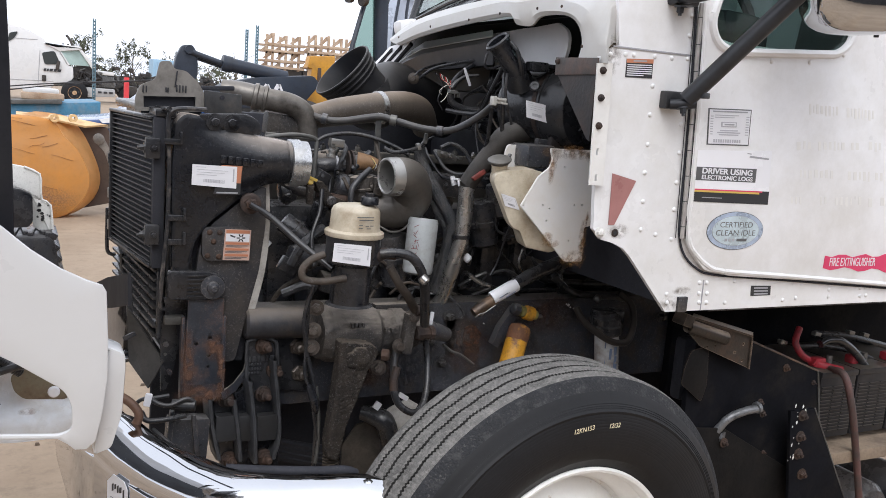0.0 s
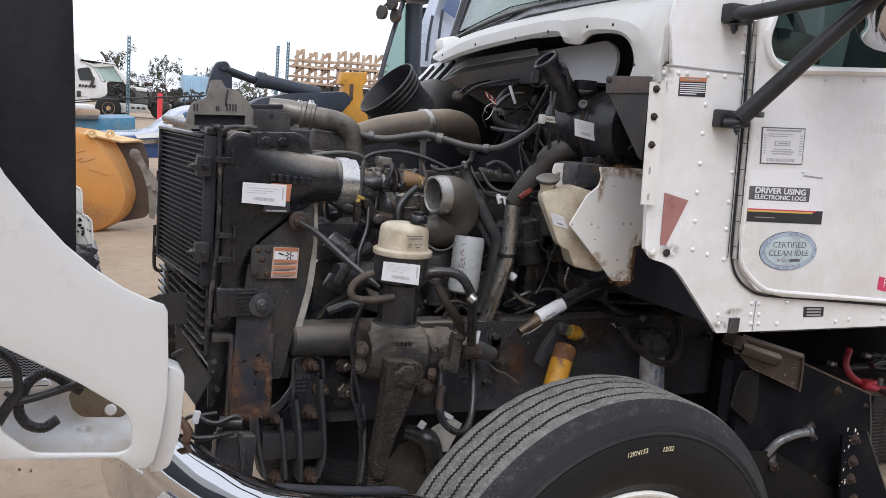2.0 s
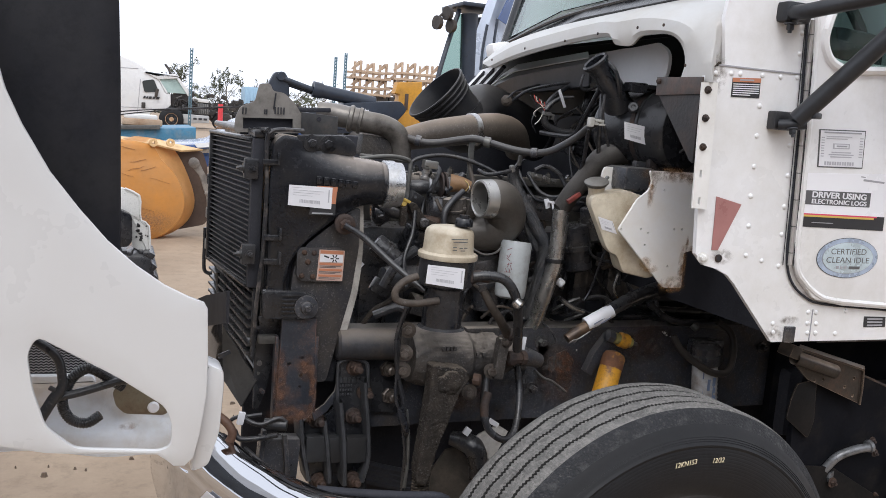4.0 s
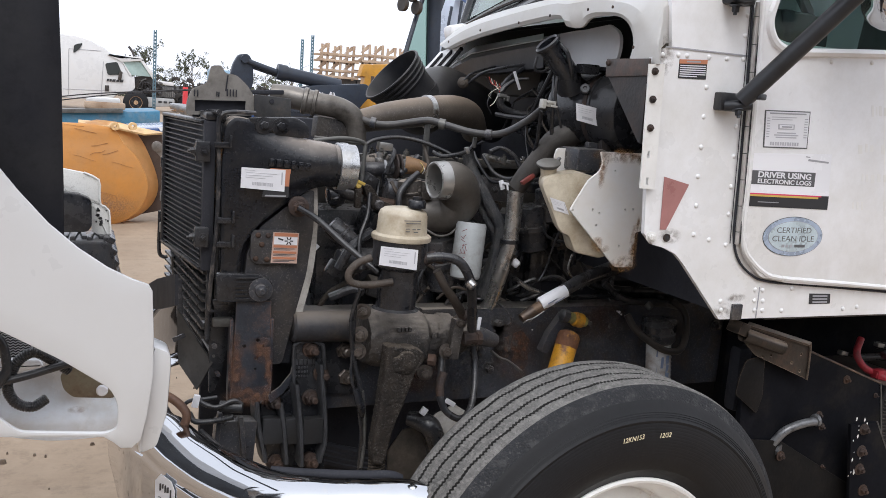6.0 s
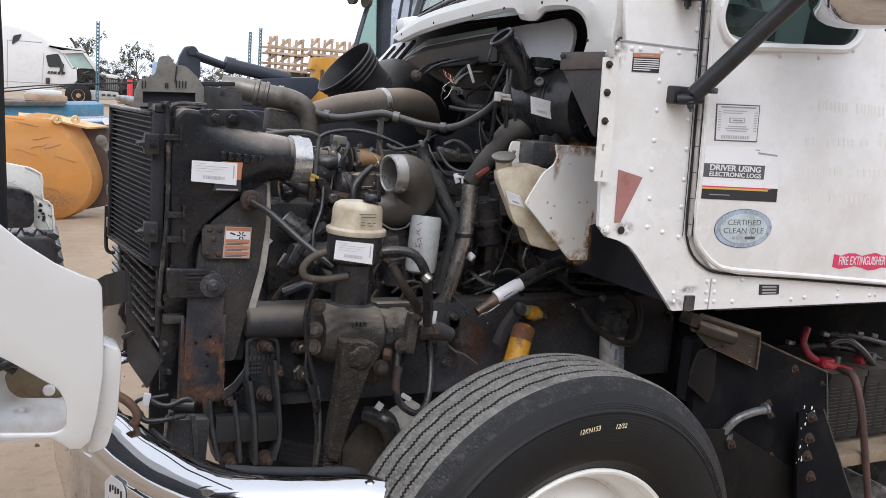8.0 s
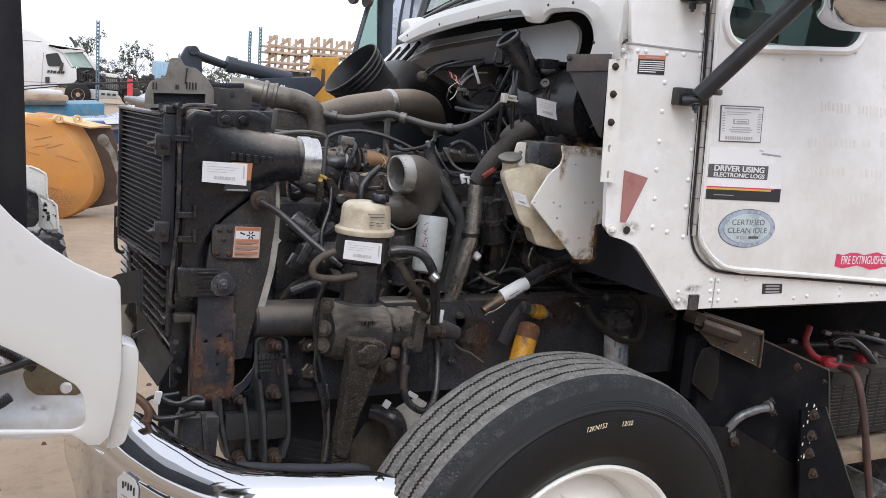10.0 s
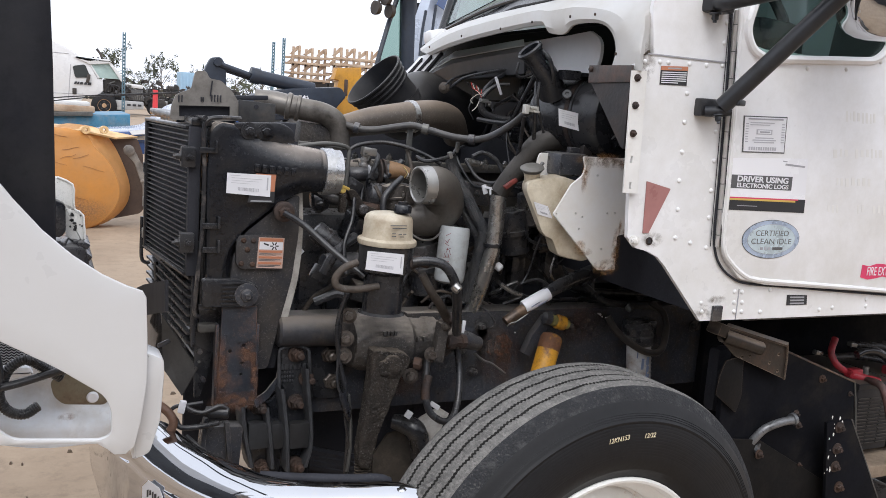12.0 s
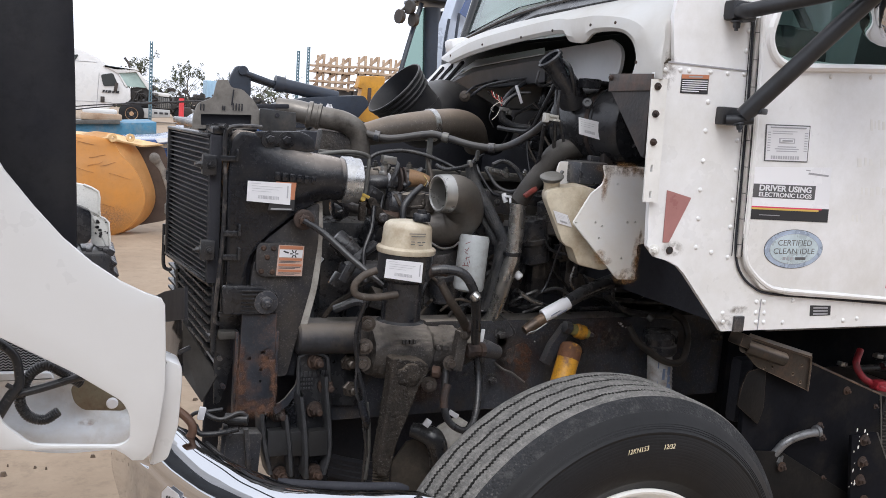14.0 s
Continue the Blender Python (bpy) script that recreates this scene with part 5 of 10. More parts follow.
    lathe(bm, [(0.026, 0), (0.04, 0.006), (0.043, 0.016), (0.043, (b - a).length - 0.01), (0.04, (b - a).length)], a, b - a, 30)
    fc = part("filter_can", bm, mat("dull_white_filter_can", (0.4, 0.42, 0.43), 0.35, grit=0.15, var=0.08, scale=9, bump=0.03, dirt=(0.22, 0.2, 0.18), dirt_amt=0.3, dscale=14), truck, "white spin-on filter can with red scribbles")
    M_pen = mat("dark_red_pen", (0.2, 0.05, 0.055), 0.5, var=0.2, scale=30, bump=0.0)
    for p0, p1 in (((0.986, 0.683, 1.232), (0.992, 0.683, 1.226)), ((0.992, 0.683, 1.226), (0.998, 0.683, 1.236)), ((0.99, 0.683, 1.206), (1.003, 0.683, 1.21)), ((0.986, 0.683, 1.196), (0.99, 0.683, 1.186)), ((0.996, 0.683, 1.196), (1.001, 0.683, 1.183)), ((0.986, 0.683, 1.17), (1.0, 0.683, 1.174)), ((0.986, 0.683, 1.246), (1.001, 0.683, 1.252)), ((0.986, 0.683, 1.225), (0.997, 0.683, 1.217)), ((0.994, 0.683, 1.211), (0.992, 0.683, 1.199)), ((1, 0.683, 1.205), (1.004, 0.683, 1.192)), ((0.982, 0.683, 1.186), (0.999, 0.683, 1.186))):
        part("scribble", tube(bmn(), [p0, p1], 0.0009, 5), M_pen, fc)
    # filter can further back by the rail
    bm = bmn()
    a, b = V(*(1.713, 0.7, 0.715)), V(*(1.693, 0.7, 0.904))
    lathe(bm, [(0.034, 0), (0.0385, 0.006), (0.0385, (b - a).length)], a, b - a, 28)
    f2 = part("filter_can", bm, M_filter, truck, "grey-white filter can with blue print")
    bm = bmn()
    lathe(bm, [(0.045, 0), (0.052, 0.01), (0.052, 0.03), (0.046, 0.034), (0.046, 0.055), (0.03, 0.07)], b, b - a, 24)
    box(bm, b + V(0.01, 0.02, 0.05), (0.1, 0.06, 0.05), bev=0.012)
    part("filter_head", bm, M_dark, f2)
    M_bl = mat("blue_print", (0.24, 0.3, 0.44), 0.5, var=0.1, scale=30, bump=0.0)
    for dx, z0, z1, w in ((-0.026, 0.865, 0.885, 0.004), (-0.012, 0.83, 0.865, 0.009), (0.0, 0.76, 0.85, 0.0035), (0.006, 0.79, 0.815, 0.009), (0.006, 0.822, 0.84, 0.008), (0.006, 0.845, 0.87, 0.01), (-0.012, 0.745, 0.8, 0.007), (-0.028, 0.75, 0.85, 0.003)):
        c = a.lerp(b, ((z0 + z1) / 2 - a.z) / (b.z - a.z))
        part("print", box(bmn(), (c.x + dx, a.y - math.sqrt(0.0392 ** 2 - dx * dx), (z0 + z1) / 2), (w, 0.0015, z1 - z0), bev=0), M_bl, f2, smooth=0)
    for k in range(9):
        c = a.lerp(b, 0.32 + k * 0.075)
        part("code_bar", box(bmn(), (c.x + 0.0265, a.y - 0.0288, c.z), (0.012, 0.0015, 0.003 + 0.003 * (k % 3 == 0)), (0, 0, 42), bev=0), M_inkgrey, f2, smooth=0)


engine()


def reservoir():
    """The power steering tank: cream cap on a black can."""
    c = (0.761, 0.545, 1.249)
    bm = bmn()
    up = V(0.02, 0, 1)
    lathe(bm, [(0.072, -0.004), (0.074, 0.0), (0.074, 0.008), (0.071, 0.011), (0.064, 0.013), (0.0625, 0.02), (0.0605, 0.058), (0.057, 0.067), (0.047, 0.074), (0.02, 0.078), (0.0, 0.079)], c, up, 40)
    cap = part("reservoir", bm, M_cream, truck, "yellowed plastic fluid reservoir top on a black can")
    bm = lathe(bmn(), [(0.018, 0), (0.022, 0.001), (0.022, 0.016), (0.019, 0.02), (0.012, 0.02), (0.012, 0.028), (0.0, 0.029)], (0.787, 0.52, 1.327), up, 16)
    part("filler_cap", bm, M_blk, cap)
    bm = lathe(bmn(), [(0.068, 0), (0.068, -0.06), (0.066, -0.066), (0.05, -0.075), (0.05, -0.17), (0.06, -0.175)], (c[0], c[1], c[2] - 0.003), up, 36)
    part("can", bm, M_blk, cap)
    for u, v, w in ((648, 384, 46), (650, 389, 40), (640, 399, 10), (652, 400, 9), (662, 400, 9), (640, 404, 12), (656, 405, 12)):
        q = V(*(0.735, 0.48, 1.28))
        x, z = q.x + (u - 627) / 765, q.z - (v - 400) / 765
        d = x - c[0]
        part("print", box(bmn(), (x, c[1] - math.sqrt(max(0.0, 0.0676 ** 2 - d * d)), z), (w / 1100, 0.0015, 0.002), (0, 0, 14 * d / 0.04), bev=0), M_char, cap, smooth=0)


reservoir()


def bay_side():
    """Air cleaner, washer bottle, brackets at the cab's corner."""
    bm = bmn()
    a, b = V(*(1.318, 0.74, 1.596)), V(*(1.395, 0.52, 1.594))
    L = (b - a).length
    lathe(bm, [(0.06, -0.01), (0.092, -0.004), (0.099, 0.006), (0.099, 0.02), (0.102, 0.024), (0.102, L * 0.62), (0.108, L * 0.63), (0.108, L * 0.66), (0.105, L * 0.67), (0.105, L - 0.01), (0.098, L), (0.07, L + 0.006), (0.0, L + 0.006)], a, b - a, 44)
    can = part("air_cleaner", bm, mat("satin_black_canister", (0.012, 0.013, 0.017), 0.26, var=0.2, scale=5, bump=0.04, dirt=(0.036, 0.036, 0.038), dirt_amt=0.35, dscale=5, top=DUST_SHEEN, top_amt=0.25, sharp=0.25), truck, "black air cleaner canister with rusty straps")
    bm = bmn()
    c = a.lerp(b, 0.55)
    lathe(bm, [(0.103, 0), (0.1055, 0.001), (0.1055, 0.014), (0.103, 0.015)], c, b - a, 44)
    box(bm, V(*(1.325, 0.55, 1.506)), (0.03, 0.02, 0.04), bev=0.004)
    part("strap", bm, M_rust, can)
    # inlet stub pointing up and forward
    bm = bmn()
    m = V(*(1.162, 0.62, 1.76))
    tube(bm, [m, (1.187, 0.62, 1.733), (1.225, 0.62, 1.692), (1.259, 0.64, 1.652)], [0.032, 0.029, 0.032, 0.04], 24, 6, open_end=True)
    lathe(bm, [(0.026, 0.05), (0.028, 0.0), (0.032, -0.004), (0.036, 0.0), (0.036, 0.007), (0.032, 0.009)], m, V(*(1.187, 0.62, 1.733)) - m, 28, close=False)
    part("inlet_stub", bm, M_blk, can, "black plastic inlet stub with an open mouth")
    bm = bmn()
    tube(bm, [(1.191, 0.6, 1.758), (1.202, 0.58, 1.737), (1.218, 0.58, 1.701), (1.237, 0.6, 1.666)], 0.006, 8)
    part("drain_hose", bm, M_rub, can)
    bm = bmn()
    box(bm, (1.344, 0.6, 1.705), (0.16, 0.06, 0.012), bev=0.004)
    box(bm, (1.268, 0.58, 1.701), (0.05, 0.04, 0.025), bev=0.004)
    part("mount_rail", bm, M_blk, can)
    # black outlet elbow down to the turbo
    bm = bmn()
    tube(bm, [(1.364, 0.66, 1.535), (1.29, 0.66, 1.528), (1.239, 0.67, 1.504), (1.21, 0.69, 1.455), (1.183, 0.71, 1.408), (1.167, 0.73, 1.365)], [0.034, 0.034, 0.032, 0.028, 0.026, 0.026], 22, 6)
    part("outlet_hose", bm, mat("dusty_grey_rubber", (0.045, 0.043, 0.041), 0.6, var=0.3, scale=9, bump=0.25, bscale=240, dirt=(0.085, 0.075, 0.066), dirt_amt=0.4, dscale=8, sharp=0.2, top=DUST_SHEEN, top_amt=0.5), truck, "thick black rubber air hose")
    # steel pipe with rust and a clamp
    bm = bmn()
    tube(bm, [(1.164, 0.73, 1.357), (1.164, 0.73, 1.275), (1.158, 0.73, 1.193), (1.145, 0.74, 1.124), (1.142, 0.78, 1.031), (1.127, 0.8, 0.984)], [0.024, 0.023, 0.0225, 0.022, 0.021, 0.021], 20, 6)
    sp = part("steel_pipe", bm, M_steel, truck, "stained bare steel exhaust pipe")
    bm = bmn()
    a = V(*(1.158, 0.73, 1.218))
    lathe(bm, [(0.024, 0), (0.027, 0.001), (0.027, 0.011), (0.024, 0.012)], a, V(*(1.158, 0.73, 1.193)) - a, 20)
    part("pipe_clamp", bm, M_blk, sp)
    part("valve_handle", box(bmn(), (1.172, 0.68, 1.395), (0.044, 0.014, 0.012), (0, -35, 0), bev=0.003), mat("dull_red_enamel", (0.24, 0.055, 0.045), 0.45, var=0.3, scale=20, bump=0.1, dirt=(0.08, 0.04, 0.035), dirt_amt=0.36, dscale=24), truck, "faded red valve handle")
    # washer bottle
    bm = bmn()
    x0 = [(1.094, 1.418), (1.092, 1.398), (1.121, 1.345), (1.15, 1.29), (1.166, 1.276), (1.182, 1.273), (1.206, 1.228), (1.29, 1.212), (1.35, 1.24), (1.34, 1.41), (1.232, 1.43), (1.2, 1.438), (1.118, 1.428)]
    slab(bm, rounded(x0, 0.012, 4), 0.455, 0.55, "y", bev=0.014)
    for v in bm.verts:
        v.co.x += (v.co.y - 0.455) * (0.42 - 0.52 * max(0.0, min(1.0, (v.co.x - 1.15) / 0.2)))
    wb = part("washer_bottle", bm, M_cream, truck, "yellowed plastic washer bottle with grey cap")
    bm = bmn()
    lathe(bm, [(0.02, -0.04), (0.0205, 0.0), (0.022, 0.004), (0.022, 0.012)], (1.127, 0.49, 1.437), (-0.22, -0.25, 1), 24)
    lathe(bm, [(0.024, 0.008), (0.027, 0.011), (0.027, 0.015), (0.031, 0.016), (0.031, 0.019), (0.025, 0.023), (0.012, 0.024), (0.0, 0.022)], (1.127, 0.49, 1.437), (-0.22, -0.25, 1), 28, mi=1)
    box(bm, (1.152, 0.49, 1.462), (0.018, 0.012, 0.006), (0, -60, 0), bev=0.002, mi=1)
    part("bottle_cap", bm, [M_cream, M_grey], wb)
    # white fibreglass shield in front of the bottle
    hol = []
    for u in ((1.228, 1.346), (1.326, 1.348), (1.35, 1.349), (1.17, 1.344), (1.284, 1.446), (1.249, 1.337), (1.243, 1.306), (1.318, 1.253)):
        hol.append([(u[0] + 0.003 * math.cos(a * math.pi / 3), u[1] + 0.003 * math.sin(a * math.pi / 3)) for a in range(6)])
    sh = rounded([(1.236, 1.493), (1.393, 1.494), (1.415, 1.3), (1.364, 1.289), (1.368, 1.196), (1.312, 1.197), (1.162, 1.343), (1.208, 1.42), (1.239, 1.444), (1.246, 1.465)], 0.006)
    bm = slab(bmn(), sh, 0.425, 0.432, "y", holes=hol)
    cs = part("corner_shield", bm, mat("stained_white_shield", (0.8, 0.8, 0.8), 0.4, grit=0.03, var=0.04, scale=5, bump=0.03, bscale=60, dirt=(0.66, 0.6, 0.5), dirt_amt=0.12, dscale=5, sharp=0.25), truck, "rust-stained white fibreglass corner shield")
    for (x, z), w, h in (((1.3, 1.485), 0.095, 0.02), ((1.37, 1.48), 0.03, 0.024), ((1.244, 1.45), 0.012, 0.055), ((1.362, 1.25), 0.014, 0.075), ((1.337, 1.205), 0.045, 0.024), ((1.25, 1.262), 0.02, 0.016), ((1.392, 1.297), 0.02, 0.014), ((1.3, 1.49), 0.07, 0.01), ((1.253, 1.468), 0.009, 0.035), ((1.364, 1.235), 0.008, 0.04), ((1.262, 1.246), 0.03, 0.012), ((1.37, 1.31), 0.006, 0.025)):
        part("rust_stain", slab(bmn(), [(x - w, z - h), (x + w, z - h), (x + w, z + h), (x - w, z + h)], 0.4238, 0.4243, "y"), M_ruststain, cs, smooth=0)
    bm = bmn()
    box(bm, ((1.266, 0.55, 1.465)[0], 0.56, (1.266, 0.55, 1.465)[2]), (0.09, 0.1, 0.06), bev=0.01)
    part("bottle_bracket", bm, M_dark, truck)
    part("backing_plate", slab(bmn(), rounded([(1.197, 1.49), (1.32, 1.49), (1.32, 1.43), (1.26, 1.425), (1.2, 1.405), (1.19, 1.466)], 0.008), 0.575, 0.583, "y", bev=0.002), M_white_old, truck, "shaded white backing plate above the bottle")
    part("drain_flap", box(bmn(), (1.318, 0.57, 1.5), (0.075, 0.02, 0.018), (0, 3, 0), bev=0.004), M_dark, truck)
    # rusty gusset and the white bolted strip
    part("gusset_flange", slab(bmn(), [(0.362, 1.716), (0.19, 1.713), (0.19, 1.676), (0.36, 1.674)], 1.184, 1.189, "x", bev=0.001), mat("brown_grey_rusted_flange", (0.055, 0.047, 0.044), 0.5, var=0.3, scale=12, bump=0.2, dirt=(0.1, 0.062, 0.05), dirt_amt=0.36, dscale=12, sharp=0.1), truck, "rusty brown folded flange")
    part("flange_bolt", lathe(bmn(), [(0.007, 0), (0.007, 0.004), (0.004, 0.007)], (1.184, 0.35, 1.706), (-1, 0, 0), 8), M_rust, truck)
    bm = bmn()
    slab(bm, [(0.36, 1.676), (0.2, 1.676), (0.2, 1.525), (0.212, 1.53), (0.35, 1.668)], 1.19, 1.198, "x")
    part("gusset", bm, mat("dark_brown_sheet", (0.02, 0.018, 0.019), 0.45, var=0.35, scale=10, bump=0.2, dirt=(0.045, 0.029, 0.023), dirt_amt=0.36, dscale=6, sharp=0.09), truck, "rusty brown sheet gusset")
    hol = []
    for u in ((1.206, 1.503), (1.21, 1.443)):
        hol.append([(u[0] - 0.003, u[1] - 0.008), (u[0] + 0.003, u[1] - 0.008), (u[0] + 0.003, u[1] + 0.008), (u[0] - 0.003, u[1] + 0.008)])
    bm = slab(bmn(), [(1.182, 1.701), (1.224, 1.704), (1.233, 1.425), (1.193, 1.426)], 0.186, 0.19, "y", holes=hol)
    st = part("bolt_strip", bm, M_white_old, truck, "white painted strip with rusty bolts")
    for q in ((1.198, 0.186, 1.686), (1.2, 0.186, 1.625), (1.202, 0.186, 1.562)):
        b2 = bmn()
        bolt(b2, q, (0, -1, 0), 0.0065, 0.004, washer=1.3)
        part("bolt", b2, M_rust, st)


bay_side()


# ---- cab
def cab():
    yc = 0.2
    low = [(1.197, 1.717), (1.228, 1.321), (1.254, 1.295), (1.29, 1.287), (1.322, 1.273), (1.346, 1.252), (1.476, 1.11), (3.3, 1.108), (3.3, 2.75), (1.75, 2.75), (1.5, 2.3), (1.245, 1.93), (1.232, 1.845), (1.247, 1.745), (1.225, 1.738)]
    bm = slab(bmn(), low, yc, yc + 0.012, "y", holes=[rounded([(1.525, 1.785), (2.0, 1.785), (2.12, 1.9), (2.12, 2.4), (1.66, 2.4), (1.525, 1.95)], 0.05)], bev=0.0)
    c = part("cab", bm, M_white, truck, "white riveted cab side with weathered paint")
    # far side, roof, back
    bm = bmn()
    slab(bm, [(1.5, 1.1), (3.3, 1.1), (3.3, 2.75), (1.8, 2.75), (1.56, 1.95)], 1.99, 2.0, "y")
    slab(bm, [(1.72, 0.2), (3.3, 0.2), (3.3, 2.0), (1.72, 2.0)], 2.75, 2.77, "z")
    slab(bm, [(0.2, 1.1), (2.0, 1.1), (2.0, 2.75), (0.2, 2.75)], 3.29, 3.31, "x")
    part("cab_shell", bm, M_white, c)
    bm = slab(bmn(), [(1.64, 0.22), (3.28, 0.22), (3.28, 1.98), (1.64, 1.98)], 1.1, 1.13, "z")
    part("floor_pan", bm, M_dark, c)
    # dashboard, seat and wheel behind the glass
    bm = bmn()
    box(bm, (1.62, 1.2, 1.75), (0.3, 1.9, 0.25), bev=0.05)
    part("dashboard", bm, M_int, c)
    bm = bmn()
    box(bm, (2.35, 0.65, 1.55), (0.5, 0.5, 0.15), bev=0.05)
    box(bm, (2.6, 0.65, 1.95), (0.14, 0.48, 0.8), (0, 8, 0), bev=0.05)
    part("seat", bm, M_int, c)
    bm = bmn()
    ctr = V(1.86, 0.68, 1.93)
    ax = V(-0.75, 0, -0.65).normalized()
    d, u, w = axes(ax)
    tube(bm, [ctr + (u * math.cos(a * math.pi / 12) + w * math.sin(a * math.pi / 12)) * 0.22 for a in range(25)], 0.015, 8, 1)
    tube(bm, [ctr + u * 0.22, ctr, ctr - u * 0.22], 0.012, 8, 3)
    tube(bm, [ctr, ctr + ax * 0.3], 0.03, 8, 3)
    part("steering_wheel", bm, M_int, c)
    # cowl band round the opening: inner edge, front edge, top
    A = [(1.2, 0.296, 1.702), (1.2, 0.282, 1.75), (1.2, 0.308, 1.794), (1.2, 0.364, 1.817), (1.2, 0.471, 1.82), (1.2, 0.517, 1.799), (1.2, 0.592, 1.806), (1.2, 0.646, 1.829), (1.2, 0.975, 1.813), (1.2, 1.212, 1.792), (1.2, 1.369, 1.77)]
    Bq = [(1.2, 0.172, 1.702), (1.2, 0.194, 1.754), (1.2, 0.242, 1.804), (1.2, 0.321, 1.842), (1.2, 0.46, 1.862), (1.2, 0.542, 1.863), (1.2, 0.608, 1.863), (1.2, 0.69, 1.869), (1.2, 0.982, 1.855), (1.2, 1.229, 1.834), (1.2, 1.463, 1.788)]
    C = [(1.24, .214, 1.752), (1.245, .214, 1.84), (1.28, .235, 1.885), (1.32, .34, 1.91), (1.33, .45, 1.915), (1.33, .55, 1.915), (1.33, .65, 1.915), (1.33, .92, 1.905), (1.33, 1.32, 1.89), (1.33, 1.62, 1.85), (1.33, 1.75, 1.80)]
    D = [(1.29, .218, 1.756), (1.3, .218, 1.86), (1.35, .24, 1.925), (1.44, .38, 1.955), (1.44, .5, 1.955), (1.44, .6, 1.955), (1.44, .7, 1.955), (1.44, 1.0, 1.95), (1.44, 1.42, 1.93), (1.44, 1.8, 1.88), (1.44, 1.95, 1.82)]
    rows = []
    for k in range(len(A)):
        p = V(*Bq[k])
        a = V(*A[k])
        rows.append([a + V(0.006, 0, 0), a, a.lerp(p, 0.25) + V(-0.006, 0, 0), a.lerp(p, 0.7) + V(-0.003, 0, 0), p, p.lerp(V(*C[k]), 0.5) + V(-0.006, 0, 0.012), C[k], D[k]])
    rows2 = [spline([r[j] for r in rows], 4) for j in range(8)]
    bm = loft(bmn(), rows2)
    bmesh.ops.recalc_face_normals(bm, faces=bm.faces[:])
    bmesh.ops.solidify(bm, geom=bm.faces[:], thickness=0.004)
    part("cowl", bm, mat("weathered_cowl_white", (0.48, 0.475, 0.465), 0.4, grit=0.04, var=0.05, scale=3, bump=0.02, dirt=(0.42, 0.39, 0.35), dirt_amt=0.25, dscale=4, sharp=0.2), c, "white moulded cowl round the engine opening", smooth=28)
    for q in ((1.186, .36, 1.836), (1.186, .47, 1.838), (1.186, .66, 1.836), (1.186, .84, 1.828), (1.186, 1.1, 1.82), (1.186, 1.35, 1.795), (1.188, .262, 1.74)):
        part("screw", lathe(bmn(), [(0.0038, 0), (0.0038, 0.002), (0.002, 0.003)], q, (-1, 0, 0), 10), M_rust, c)
    # raised corner blocks of the cowl
    bm = bmn()
    box(bm, (1.36, .36, 1.915), (0.09, 0.1, 0.07), (0, -14, 0), bev=0.022)
    part("cowl_block", bm, M_white, c)
    part("cowl_block", box(bmn(), (1.36, 1.70, 1.86), (0.08, 0.08, 0.06), (0, -14, 0), bev=0.02), M_white, c)
    # wiper cowl strip, windscreen
    bm = bmn()
    loft(bm, [[(1.43, .24, 1.94), (1.43, .5, 1.952), (1.43, 1.2, 1.94), (1.43, 1.9, 1.84)], [(1.46, .25, 1.975), (1.46, .5, 1.985), (1.46, 1.2, 1.975), (1.46, 1.9, 1.88)], [(1.52, .25, 2.01), (1.52, .5, 2.02), (1.52, 1.2, 2.01), (1.52, 1.9, 1.92)]], thick=0.01)
    tube(bm, [(1.45, .3, 1.985), (1.45, .8, 1.99), (1.45, 1.4, 1.965), (1.45, 1.85, 1.90)], 0.008, 8)
    part("wiper_tray", bm, M_blk, c, "black wiper tray below the windscreen")
    bm = bmn()
    loft(bm, [[(1.5, .27, 2.0), (1.46, .8, 2.005), (1.46, 1.4, 1.99), (1.5, 1.93, 1.93)], [(1.75, .3, 2.7), (1.72, .8, 2.72), (1.72, 1.4, 2.72), (1.75, 1.95, 2.7)]], thick=0.005)
    ws = part("windscreen", bm, M_glass, c, "tinted windscreen")
    ws.visible_shadow = False
    bm = bmn()
    tube(bm, [(1.5, 1.94, 1.9), (1.62, 1.97, 2.3), (1.75, 1.98, 2.72)], 0.03, 10)
    part("screen_pillar", bm, M_blk, c)
    # insulation panels of the engine opening
    bm = bmn()
    slab(bm, [(.216, 1.12), (1.95, 1.12), (1.95, 1.88), (.216, 1.88)], 1.5, 1.52, "x")
    part("bulkhead", bm, M_liner, c, "black bulkhead lining")
    bm = bmn()
    loft(bm, [spline(r, 4) for r in [[(1.36, 0.625, 1.709), (1.36, 0.588, 1.736), (1.36, 0.579, 1.781), (1.36, 0.595, 1.809), (1.36, 0.638, 1.829)], [(1.36, 0.774, 1.703), (1.36, 0.781, 1.739), (1.36, 0.789, 1.784), (1.36, 0.794, 1.817), (1.36, 0.795, 1.82)], [(1.36, 0.978, 1.703), (1.36, 0.981, 1.741), (1.36, 0.994, 1.776), (1.36, 1.014, 1.808), (1.36, 1.022, 1.812)]]], thick=0.01)
    M_pad = mat("grey_insulation_panel", (0.72, 0.725, 0.75), 0.4, grit=0.05, var=0.06, scale=5, bump=0.04, dirt=(0.62, 0.62, 0.63), dirt_amt=0.3, dscale=4, sharp=0.25)
    part("heat_shield", bm, M_pad, c, "grey insulation panel on the bulkhead")
